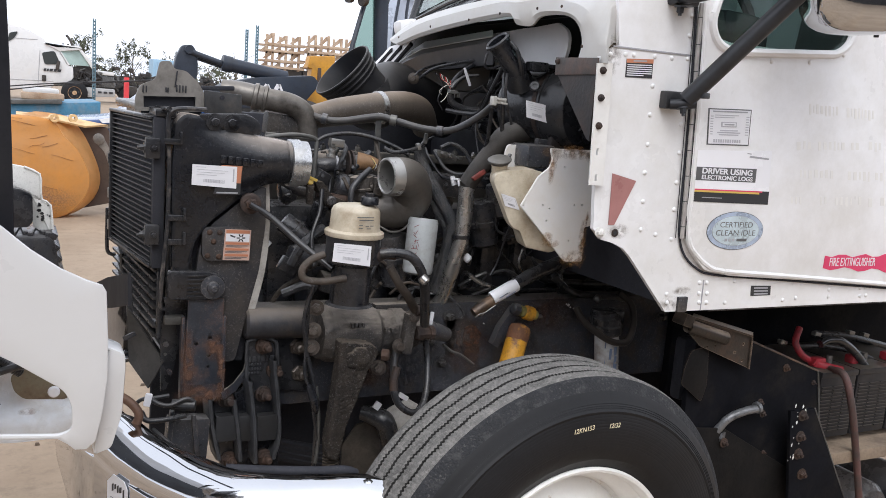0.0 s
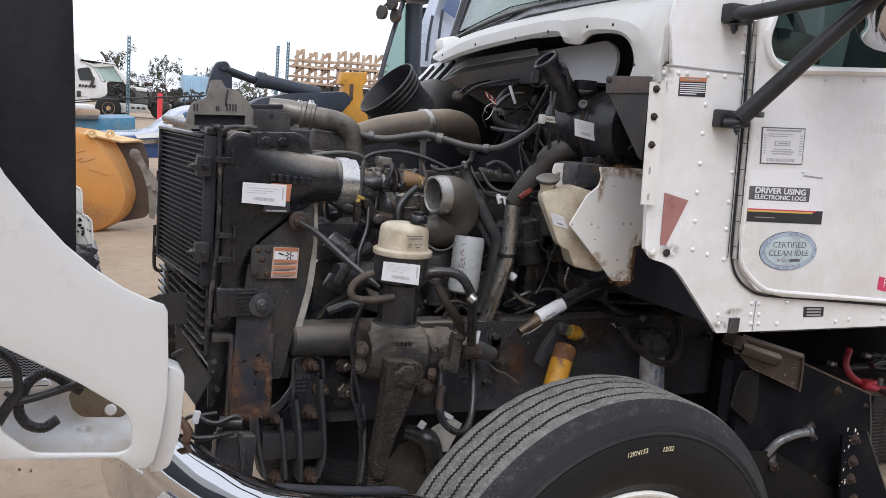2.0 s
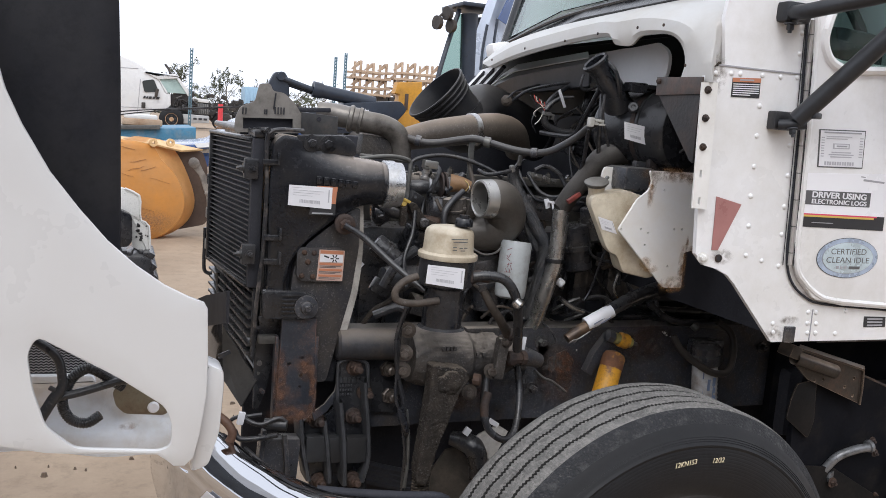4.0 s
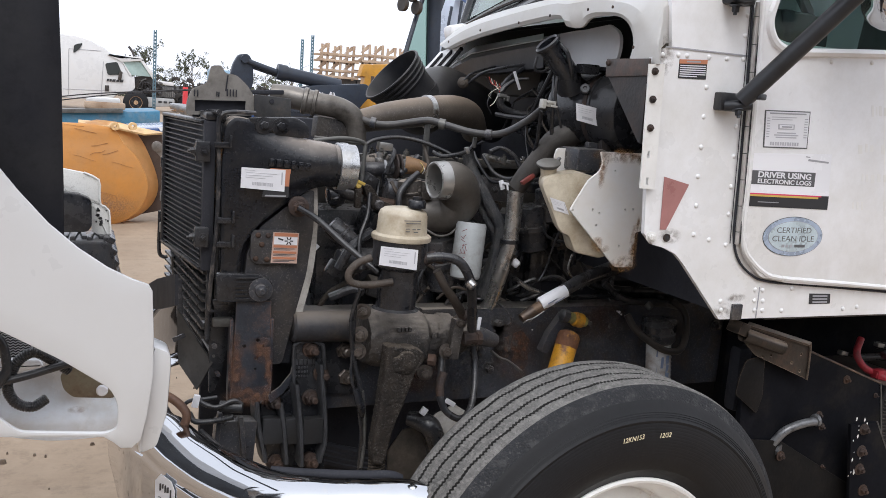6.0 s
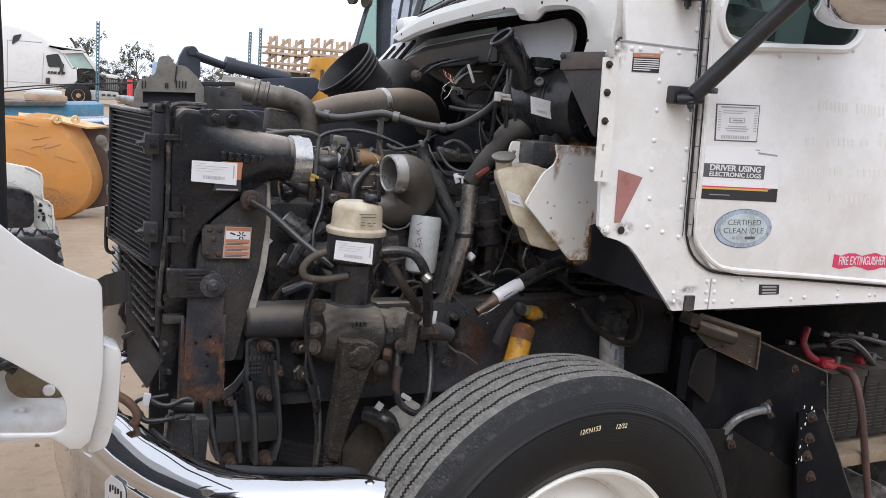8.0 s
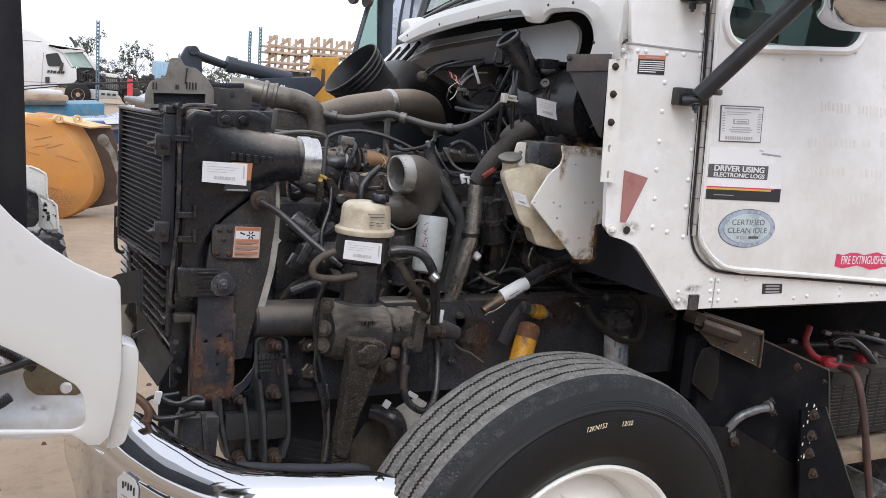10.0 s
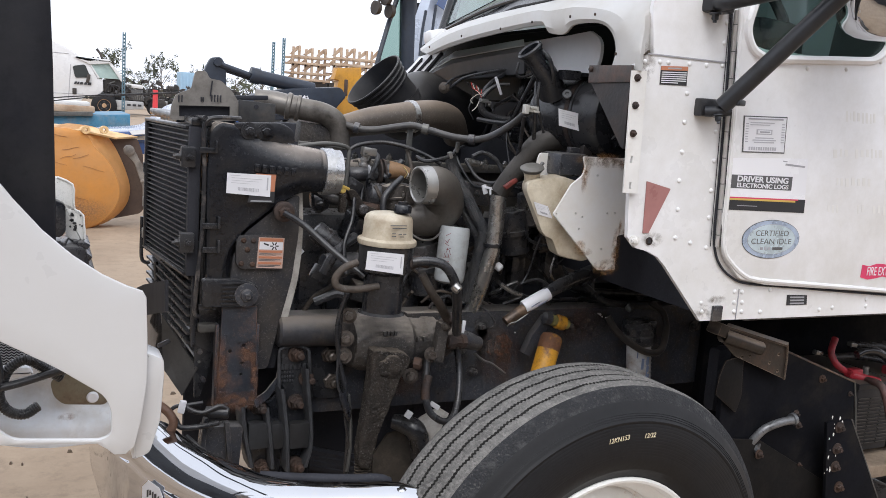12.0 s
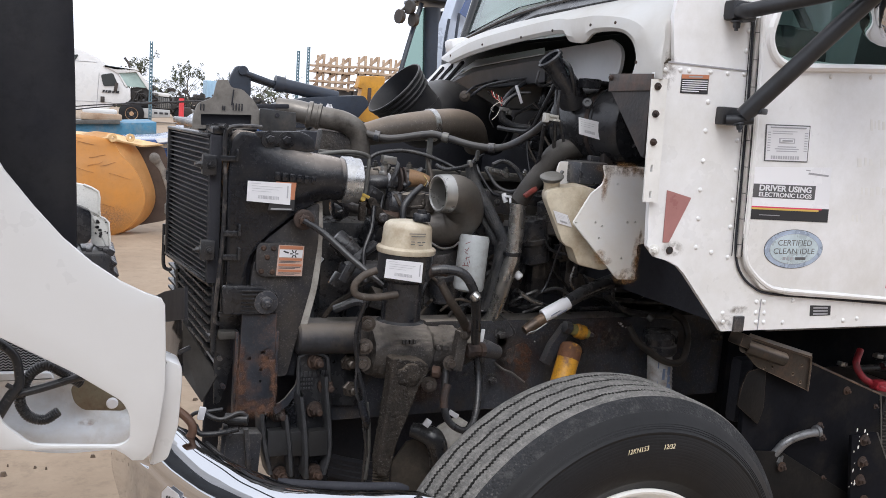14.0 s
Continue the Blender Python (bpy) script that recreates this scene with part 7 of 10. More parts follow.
def hose(name, pts, r, material, label="", ribs=0, rib=0.0, n=10):
    return part(name, tube(bmn(), pts, r, n, 6, rib=rib, ribs=ribs), material, truck, label)


hose("heater_hose", [(0.763, 0.98, 1.535), (0.779, 0.95, 1.52), (0.837, 0.92, 1.513), (0.937, 0.88, 1.533), (0.981, 0.85, 1.526), (1.049, 0.8, 1.51), (1.113, 0.75, 1.513), (1.164, 0.7, 1.553), (1.175, 0.65, 1.584), (1.163, 0.58, 1.604)], 0.0102, mat("grey_black_heater_hose", (0.03, 0.033, 0.039), 0.38, rvar=0.1, var=0.3, scale=14, bump=0.15, dirt=(0.08, 0.07, 0.06), dirt_amt=0.35, dscale=9, sharp=0.2, top=DUST_SHEEN, top_amt=0.4), "long black rubber heater hose", n=14)
for a, b, r, mt in (((0.968, 0.858, 1.528), (0.984, 0.849, 1.5255), 0.0155, M_grey), ((1.079, 0.777, 1.5075), (1.093, 0.766, 1.508), 0.0145, M_dark), ((0.792, 0.942, 1.518), (0.806, 0.935, 1.515), 0.0155, M_dark)):
    part("hose_clamp", lathe(bmn(), [(0.0125, 0), (r, 0.0005), (r, (V(*b) - V(*a)).length), (0.0125, (V(*b) - V(*a)).length + 0.0005)], a, V(*b) - V(*a), 18), mt, truck)
hose("brown_hose", [(0.672, 0.5, 1.208), (0.638, 0.5, 1.194), (0.618, 0.5, 1.17), (0.626, 0.5, 1.148), (0.669, 0.5, 1.141), (0.729, 0.5, 1.148)], 0.009, M_brub, "brown dusty return hose")
hose("return_hose", [(0.814, 0.5, 1.207), (0.852, 0.49, 1.211), (0.891, 0.48, 1.203), (0.92, 0.48, 1.169), (0.944, 0.5, 1.117), (0.981, 0.56, 1.003)], 0.0125, M_rub, "black hose from the reservoir")
hose("brown_hose", [(0.852, 0.52, 1.171), (0.878, 0.52, 1.129), (0.917, 0.54, 1.086), (0.959, 0.58, 1.04)], [0.011, 0.011, 0.012, 0.013], M_brub)
hose("hose_elbow", [(0.812, 0.51, 1.202), (0.833, 0.5, 1.209), (0.857, 0.5, 1.203)], [0.017, 0.014, 0.013], M_rust)
hose("corrugated_hose", [(1.066, 0.86, 1.451), (1.071, 0.84, 1.407), (1.094, 0.8, 1.347), (1.121, 0.78, 1.292), (1.146, 0.77, 1.244), (1.142, 0.77, 1.186), (1.132, 0.78, 1.1), (1.119, 0.8, 1.036)], 0.0175, M_braid, "grey-black braided wiring conduit", ribs=150, rib=0.0004, n=16)
hose("corrugated_hose", [(1.088, 0.84, 1.358), (1.113, 0.8, 1.273), (1.143, 0.79, 1.224), (1.144, 0.79, 1.165), (1.119, 0.8, 1.079), (1.115, 0.84, 1.018)], 0.0155, M_braid, "grey-black braided wiring conduit", ribs=140, rib=0.0004, n=16)
hose("fuel_hose", [(1.21, 0.605, 1.055), (1.241, 0.6, 1.078), (1.289, 0.6, 1.105), (1.356, 0.62, 1.126), (1.449, 0.66, 1.14), (1.539, 0.72, 1.144), (1.649, 0.8, 1.142)], [0.017, 0.018, 0.018, 0.021, 0.022, 0.022, 0.022], M_rub, "thick black hose with a white tag and steel end", n=14)
hose("hose_end", [(1.148, 0.6, 1.018), (1.178, 0.6, 1.037), (1.214, 0.6, 1.058)], [0.0145, 0.0165, 0.0165], mat("rusty_brown_crimp", (0.13, 0.085, 0.055), 0.4, metal=0.4, var=0.4, scale=16, bump=0.25, dirt=(0.045, 0.034, 0.028), dirt_amt=0.45, dscale=22, sharp=0.08), "rusty crimped hose end", n=16)
hose("split_edge", [(1.148, 0.588, 1.009), (1.157, 0.584, 1.018), (1.176, 0.583, 1.024), (1.207, 0.583, 1.043)], 0.0016, M_alu)
hose("white_tag", [(1.202, 0.6, 1.058), (1.24, 0.597, 1.079), (1.276, 0.597, 1.097)], 0.0192, M_paper, "white paper tag wrapped round the hose", n=16)
for q, l in (((1.228, 0.5785, 1.071), 0.03), ((1.239, 0.5785, 1.077), 0.02), ((1.25, 0.5785, 1.073), 0.034)):
    part("print", box(bmn(), q, (l, 0.0012, 0.0025), (0, -29, 0), bev=0), M_softgrey, truck, smooth=0)
hose("air_line", [(1.222, 0.8, 1.09), (1.273, 0.8, 1.061), (1.335, 0.8, 1.039), (1.437, 0.8, 1.03), (1.6, 0.82, 1.023), (1.712, 0.8, 0.994)], 0.006, M_rub)
hose("air_line_end", [(1.231, 0.79, 1.082), (1.268, 0.79, 1.06), (1.304, 0.79, 1.049)], 0.0065, M_steel)
hose("air_line", [(1.55, 0.68, 1.0), (1.575, 0.66, 0.956), (1.637, 0.632, 0.91), (1.69, 0.63, 0.893), (1.735, 0.64, 0.9), (1.778, 0.68, 0.95), (1.775, 0.7, 1.0), (1.74, 0.72, 1.03)], 0.0105, M_brown_line, "brown-black air line loop round the filter head")
hose("air_line", [(1.538, 0.8, 1.07), (1.594, 0.78, 1.027), (1.677, 0.77, 1.012), (1.768, 0.77, 1.005), (1.85, 0.78, 0.971), (1.907, 0.8, 0.846), (1.894, 0.8, 0.737)], 0.011, M_rub)
hose("air_line", [(1.518, 0.85, 1.06), (1.618, 0.85, 1.039), (1.858, 0.86, 1.021), (2.001, 0.88, 0.982)], 0.012, M_rub)
hose("power_steering_line", [(0.928, 0.62, 0.921), (0.918, 0.6, 0.861), (0.913, 0.58, 0.821), (0.926, 0.57, 0.783), (0.96, 0.56, 0.76), (0.993, 0.57, 0.766), (1.02, 0.6, 0.805), (1.037, 0.64, 0.873), (1.032, 0.66, 0.949)], 0.0095, M_rub, "black steering line loop")
hose("line_sleeve", [(0.927, 0.6, 0.877), (0.915, 0.59, 0.846), (0.913, 0.58, 0.818)], 0.0115, M_rust)
hose("vertical_cable", [(0.669, 0.56, 1.118), (0.656, 0.58, 1.034), (0.672, 0.6, 0.939), (0.696, 0.6, 0.847), (0.714, 0.62, 0.746), (0.72, 0.64, 0.597)], 0.006, M_rub, "black cable hanging past the steering gear")
hose("vertical_cable", [(0.672, 0.6, 1.073), (0.67, 0.6, 0.969), (0.67, 0.6, 0.879), (0.689, 0.6, 0.817), (0.72, 0.62, 0.682)], 0.004, M_rub)
hose("tape_wrap", [(0.683, 0.595, 0.845), (0.693, 0.595, 0.815), (0.703, 0.6, 0.79), (0.709, 0.61, 0.765)], [0.0095, 0.012, 0.011, 0.006], mat("shiny_black_tape", (0.02, 0.021, 0.026), 0.22, var=0.3, scale=40, bump=0.6, bscale=120, spec=0.6), "torn shiny black tape round the cable")
hose("vertical_cable", [(0.702, 0.6, 0.84), (0.716, 0.61, 0.76), (0.722, 0.62, 0.68), (0.718, 0.62, 0.62)], 0.005, M_grey, n=8)
hose("wire", [(0.767, 0.9, 1.454), (0.799, 0.9, 1.471), (0.866, 0.9, 1.481), (0.928, 0.88, 1.473), (0.991, 0.86, 1.451), (1.028, 0.84, 1.43)], 0.006, M_rub)
hose("frame_tube", [(0.603, 0.84, 1.461), (0.689, 0.86, 1.471), (0.755, 0.88, 1.462), (0.761, 0.88, 1.436), (0.758, 0.88, 1.376), (0.757, 0.88, 1.296)], 0.006, M_grey, "thin bent grey tube")
hose("frame_tube", [(0.621, 0.9, 1.468), (0.701, 0.9, 1.463), (0.773, 0.92, 1.456)], 0.005, M_grey)
hose("small_hose", [(0.893, 0.8, 1.389), (0.854, 0.78, 1.361), (0.831, 0.77, 1.328), (0.831, 0.76, 1.275)], 0.009, M_rub)
hose("small_hose", [(0.853, 0.84, 1.383), (0.886, 0.85, 1.407), (0.914, 0.86, 1.432)], 0.010, M_rub)
hose("small_hose", [(1.11, 0.85, 1.444), (1.13, 0.8, 1.397), (1.165, 0.76, 1.389), (1.192, 0.72, 1.431), (1.19, 0.68, 1.49), (1.172, 0.64, 1.554), (1.165, 0.62, 1.584)], 0.0055, M_rub)
hose("small_hose", [(1.103, 0.9, 1.45), (1.106, 0.87, 1.422), (1.133, 0.84, 1.376), (1.151, 0.8, 1.368)], 0.005, M_rub)
hose("pipe_stub", [(0.757, 0.92, 1.385), (0.803, 0.9, 1.388), (0.864, 0.88, 1.396), (0.907, 0.87, 1.406)], [0.02, 0.022, 0.021, 0.024], M_dark, "dark hose coupling")
hose("copper_fitting", [(0.876, 0.86, 1.406), (0.903, 0.85, 1.405), (0.93, 0.84, 1.399)], [0.026, 0.022, 0.016], mat("orange_brown_corroded_brass", (0.26, 0.15, 0.075), 0.6, var=0.3, scale=20, bump=0.3, dirt=(0.1, 0.06, 0.04), dirt_amt=0.35, dscale=20), "rust-brown fitting", n=16)
hose("rust_pipe", [(0.711, 0.86, 1.348), (0.746, 0.84, 1.333), (0.781, 0.82, 1.308), (0.831, 0.82, 1.298)], [0.008, 0.009, 0.008, 0.012], M_rust)
hose("bellcrank", [(0.641, 0.9, 1.37), (0.701, 0.88, 1.327), (0.745, 0.86, 1.315)], 0.02, M_dark)
# wiring on the bulkhead
for seed in range(16):
    rnd = random.Random(seed + 40)
    y0 = 0.55 + rnd.random() * 0.6
    p0 = V(1.40 - rnd.random() * 0.05, y0, 1.72 - rnd.random() * 0.12)
    pts = [p0]
    for k in range(4):
        pts.append(pts[-1] + V((rnd.random() - 0.55) * 0.05, (rnd.random() - 0.5) * 0.26, -rnd.random() * 0.1))
    hose("wire", pts, 0.002 + rnd.random() * 0.0035, M_rub if seed % 3 else M_brub, n=7)
for seed in range(26):
    rnd = random.Random(seed + 200)
    p0 = V(0.78 + rnd.random() * 0.75, 0.82 + rnd.random() * 0.08, 1.38 - rnd.random() * 0.25)
    pts = [p0]
    for k in range(4):
        pts.append(pts[-1] + V((rnd.random() - 0.4) * 0.14, (rnd.random() - 0.5) * 0.05, (rnd.random() - 0.7) * 0.13))
    hose("wire", pts, 0.003 + rnd.random() * 0.006, M_rub if seed % 4 else M_brub, n=7)
for pts, r in (([(1.297, 1, 1.71), (1.253, 1, 1.68), (1.227, 1, 1.644), (1.232, 1.02, 1.591), (1.264, 1.02, 1.567)], 0.008), ([(1.233, 0.8, 1.736), (1.228, 0.8, 1.703), (1.248, 0.8, 1.694), (1.279, 0.8, 1.707), (1.27, 0.76, 1.718)], 0.004), ([(1.201, 1.2, 1.657), (1.236, 1.15, 1.696), (1.286, 1.05, 1.718), (1.312, 0.95, 1.728)], 0.005), ([(1.214, 1, 1.565), (1.248, 0.95, 1.56), (1.276, 0.9, 1.567), (1.257, 0.8, 1.633), (1.235, 0.7, 1.703)], 0.007), ([(1.216, 0.66, 1.679), (1.207, 0.64, 1.602), (1.224, 0.66, 1.509)], 0.006), ([(1.228, 0.62, 1.543), (1.191, 0.6, 1.617), (1.19, 0.6, 1.677)], 0.004), ([(1.194, 1.05, 1.675), (1.22, 1.05, 1.642), (1.206, 1.05, 1.597), (1.225, 1.05, 1.563)], 0.002)):
    hose("wire", pts, r, M_rub, n=8)
for a, b, w in (((1.24, 0.95, 1.696), (1.264, 0.95, 1.644), 0.008), ((1.14, 0.78, 1.38), (1.149, 0.78, 1.354), 0.014), ((1.031, 0.62, 1.021), (1.027, 0.62, 0.986), 0.010), ((1.232, 1, 1.627), (1.242, 1, 1.607), 0.01)):
    a, b = V(*a), V(*b)
    bm = bmn()
    box(bm, (a + b) / 2, (w, 0.006, max(0.014, (a - b).length)), (0, math.degrees(math.atan2(a.x - b.x, a.z - b.z)), 0), bev=0.0015)
    part("cable_tag", bm, M_paper, truck, "small white cable tag")
bm = bmn()
box(bm, (1.152, 0.56, 1.603), (0.032, 0.014, 0.016), (0, 3, 0), bev=0.002)
box(bm, (1.13, 0.556, 1.602), (0.012, 0.018, 0.024), (0, 3, 0), bev=0.002)
box(bm, (1.16, 0.552, 1.597), (0.02, 0.006, 0.005), (0, 3, 0), bev=0.001)
box(bm, (1.15, 0.552, 1.606), (0.02, 0.006, 0.004), (0, 3, 0), bev=0.001)
part("hose_clip", bm, mat("pale_grey_plastic_clip", (0.42, 0.41, 0.38), 0.5, var=0.1, scale=20, bump=0.05), truck, "pale grey plastic hose clip")
# junction lumps on the bulkhead and round the engine
for seed in range(30):
    rnd = random.Random(seed + 77)
    if seed < 12:
        c = (1.44, 0.6 + rnd.random() * 0.7, 1.5 + rnd.random() * 0.2)
    else:
        c = (0.72 + rnd.random() * 0.75, 0.86 + rnd.random() * 0.06, 0.98 + rnd.random() * 0.38)
    bm = bmn()
    box(bm, c, (0.03 + rnd.random() * 0.07, 0.03 + rnd.random() * 0.05, 0.025 + rnd.random() * 0.06), (rnd.random() * 20, rnd.random() * 30, rnd.random() * 20), bev=0.008)
    bolt(bm, (c[0], c[1] - 0.02, c[2]), (-0.3, -1, 0.2), 0.009, 0.014)
    part("engine_fitting", bm, (M_dark, M_cast, M_blk, M_rust)[seed % 4 if seed > 12 else 2], truck)
for pts, r, mt in (([(1.249, 0.7, 1.102), (1.268, 0.7, 1.139), (1.277, 0.68, 1.218), (1.28, 0.66, 1.262)], 0.0035, M_rub), ([(0.85, 0.6, 1.261), (0.88, 0.6, 1.247), (0.92, 0.62, 1.247), (0.957, 0.66, 1.256)], 0.0025, M_alu), ([(1.326, 0.66, 1.188), (1.317, 0.66, 1.146), (1.345, 0.68, 1.117), (1.385, 0.7, 1.095)], 0.0035, M_steel), ([(0.948, 0.84, 1.448), (0.975, 0.82, 1.438), (1.044, 0.82, 1.454), (1.073, 0.84, 1.473)], 0.006, M_rub), ([(1.126, 0.84, 1.456), (1.162, 0.84, 1.469), (1.195, 0.82, 1.45), (1.212, 0.8, 1.416)], 0.007, M_rub), ([(0.952, 0.74, 1.046), (0.968, 0.72, 1.07), (0.987, 0.7, 1.087), (1.037, 0.72, 1.073)], 0.004, M_brub), ([(0.668, 0.76, 1.128), (0.692, 0.76, 1.174), (0.728, 0.78, 1.204), (0.766, 0.8, 1.223)], 0.014, M_rub), ([(0.66, 0.8, 1.041), (0.716, 0.78, 1.068), (0.742, 0.76, 1.064)], 0.012, M_rub), ([(0.757, 0.8, 1.33), (0.747, 0.78, 1.271), (0.722, 0.76, 1.204), (0.726, 0.74, 1.131)], 0.006, M_rub), ([(0.813, 0.84, 1.382), (0.825, 0.84, 1.414), (0.84, 0.86, 1.441), (0.826, 0.88, 1.458)], 0.007, M_rub), ([(0.942, 0.9, 1.472), (0.943, 0.88, 1.444), (0.945, 0.86, 1.409), (0.931, 0.84, 1.386)], 0.006, M_brub)):
    hose("wire", pts, r, mt, n=9)
for seed in range(34):
    rnd = random.Random(seed + 500)
    p0 = V(0.95 + rnd.random() * 0.85, 0.8 + rnd.random() * 0.1, 1.12 - rnd.random() * 0.2)
    pts = [p0]
    for k in range(4):
        pts.append(pts[-1] + V((rnd.random() - 0.45) * 0.16, (rnd.random() - 0.5) * 0.05, (rnd.random() - 0.6) * 0.12))
    hose("wire", pts, 0.003 + rnd.random() * 0.008, (M_rub, M_dark, M_brub, M_rub, M_dark)[seed % 5], n=8)
# bushing and thin coloured wires on the bulkhead, clips and fittings along the engine
part("bushing", lathe(bmn(), [(0.0, -0.004), (0.008, -0.004), (0.009, 0.0), (0.016, 0.002), (0.019, 0.006), (0.019, 0.014)], (1.183, 1.2, 1.658), (0.5, 0.85, 0), 18), M_brub, truck, "dusty round bushing")
hose("wire", [(1.185, 1.2, 1.665), (1.222, 1.2, 1.694), (1.345, 1.2, 1.732), (1.463, 1.2, 1.751)], 0.0035, M_rub, n=8)
M_thin = (mat("thin_red_wire", (0.45, 0.05, 0.04), 0.5, var=0.1, bump=0.0), mat("thin_white_wire", (0.6, 0.58, 0.52), 0.5, var=0.1, bump=0.0), M_brub)
for k in range(7):
    rnd = random.Random(k + 900)
    x0, z0 = 1.182 + 0.006 * k, 1.676 - 0.003 * k
    hose("thin_wire", [(x0, 1.0, z0), (x0 + 0.006, 0.995, z0 - 0.018), (1.196 + 0.003 * k + 0.01 * rnd.random(), 0.99, 1.648), (1.212 + 0.002 * k, 0.98, 1.632)], 0.0011, M_thin[k % 3], n=6)
hose("thin_wire", [(1.215, 0.98, 1.64), (1.198, 0.98, 1.64), (1.178, 0.985, 1.622), (1.187, 0.985, 1.611)], 0.001, M_thin[1], n=6)
hose("thin_wire", [(1.206, 0.98, 1.62), (1.196, 0.98, 1.6), (1.185, 0.985, 1.588)], 0.0013, M_thin[1], n=6)
part("connector", box(bmn(), (1.218, 0.975, 1.622), (0.026, 0.02, 0.011), (0, 4, 0), bev=0.002), M_alu, truck, "pale connector clip")
part("connector", box(bmn(), (1.236, 0.975, 1.614), (0.01, 0.016, 0.016), (0, 4, 0), bev=0.002), M_alu, truck)
hose("wire", [(1.216, 0.98, 1.632), (1.232, 0.98, 1.652), (1.258, 0.97, 1.672), (1.292, 0.95, 1.678)], [0.009, 0.0075, 0.006, 0.005], M_rub, n=10)
hose("wire", [(1.214, 0.98, 1.615), (1.222, 0.98, 1.59), (1.262, 0.97, 1.572), (1.32, 0.95, 1.57)], 0.011, M_rub, n=10)
for q, sz, ry, mt in (((1.134, 0.83, 1.44), (0.02, 0.016, 0.01), 15, M_alu), ((1.155, 0.83, 1.437), (0.016, 0.014, 0.012), 25, M_steel), ((1.186, 0.83, 1.43), (0.014, 0.012, 0.009), 10, M_grey), ((1.045, 0.82, 1.458), (0.012, 0.014, 0.02), -20, M_alu), ((1.066, 0.82, 1.482), (0.01, 0.012, 0.03), 5, M_grey), ((1.232, 0.83, 1.442), (0.012, 0.012, 0.012), 20, M_steel)):
    part("fitting", box(bmn(), q, sz, (0, ry, 0), bev=0.003), mt, truck)
part("cable_tie", box(bmn(), (1.155, 0.775, 1.372), (0.022, 0.014, 0.007), (0, 6, 0), bev=0.002), M_paper, truck)
hose("cable_tie_end", [(1.157, 0.77, 1.368), (1.158, 0.765, 1.352), (1.164, 0.765, 1.336)], [0.0035, 0.003, 0.0015], M_paper, n=6)
# injector valve, banded hose coupling and pump bracket beside the reservoir
part("valve_block", box(bmn(), (0.803, 0.835, 1.456), (0.04, 0.03, 0.022), (0, 6, 0), bev=0.004), M_alu, truck, "small dusty alloy valve block")
part("valve_block", box(bmn(), (0.79, 0.83, 1.449), (0.014, 0.02, 0.014), (0, 6, 0), bev=0.003), M_grey, truck)
part("valve_stem", lathe(bmn(), [(0.009, 0), (0.009, 0.008), (0.012, 0.009), (0.012, 0.014), (0.009, 0.015), (0.009, 0.022), (0.013, 0.023), (0.013, 0.03)], (0.795, 0.84, 1.445), (-0.1, 0, -1), 14), M_steel, truck)
part("hose_band", lathe(bmn(), [(0.0235, 0), (0.026, 0.001), (0.026, 0.007), (0.0235, 0.008)], (0.822, 0.893, 1.39), (1, -0.1, 0.05), 20), M_paper, truck)
for x in (0.846, 0.858):
    part("manifold_flange", lathe(bmn(), [(0.028, 0), (0.036, 0.001), (0.036, 0.006), (0.028, 0.007)], (x, 0.868, 1.4), (1, -0.05, 0.06), 18), M_rust, truck, "rusty manifold flange")
part("pump_arm", slab(bmn(), rounded([(0.735, 1.35), (0.758, 1.353), (0.79, 1.312), (0.83, 1.298), (0.83, 1.279), (0.77, 1.283)], 0.008), 0.8, 0.825, "y", bev=0.004), M_grime, truck, "brown greasy pump arm")
part("pump_bolt", lathe(bmn(), [(0.014, 0), (0.014, 0.008), (0.01, 0.012)], (0.783, 0.798, 1.299), (0, -1, 0), 12), M_dark, truck)
part("mount_block", box(bmn(), (0.898, 0.83, 1.345), (0.05, 0.05, 0.055), (0, 3, 0), bev=0.006), M_dark, truck, "dusty dark mounting block")
for k in range(5):
    hose("wire_strand", [(0.9 + 0.004 * k, 0.81, 1.42 - 0.006 * k), (0.908 + 0.003 * k, 0.8, 1.406 - 0.005 * k), (0.9 + 0.006 * k, 0.8, 1.39 - 0.003 * k)], 0.0014, (M_brass, M_alu, M_brub)[k % 3], n=6)
# plate, boss and seam on the air cleaner's shell
part("boss", lathe(bmn(), [(0.014, -0.006), (0.014, 0.006), (0.011, 0.009), (0.006, 0.009), (0.005, 0.004), (0.0, 0.004)], (1.255, 0.56, 1.648), (-0.55, -0.75, 0.25), 18), M_blk, truck, "black moulded boss")
part("shell_plate", slab(bmn(), [(1.296, 0.6), (1.362, 0.598), (1.358, 0.64), (1.3, 0.642)], 1.7, 1.702, "z"), M_grey, truck)
# bottle clamps and small bright fittings
bm = bmn()
lathe(bm, [(0.007, 0), (0.0085, 0.002), (0.0085, 0.008), (0.007, 0.01)], (0.721, 0.8, 1.349), (0, -1, 0.2), 14)
box(bm, (0.723, 0.79, 1.36), (0.034, 0.004, 0.008), (0, 22, 0), bev=0.002)
part("dipstick_handle", bm, M_yel, truck, "dull yellow dipstick ring")
bm = bmn()
box(bm, (0.723, 0.8, 1.314), (0.018, 0.018, 0.05), bev=0.004)
part("dipstick_tube", bm, M_grime, truck)
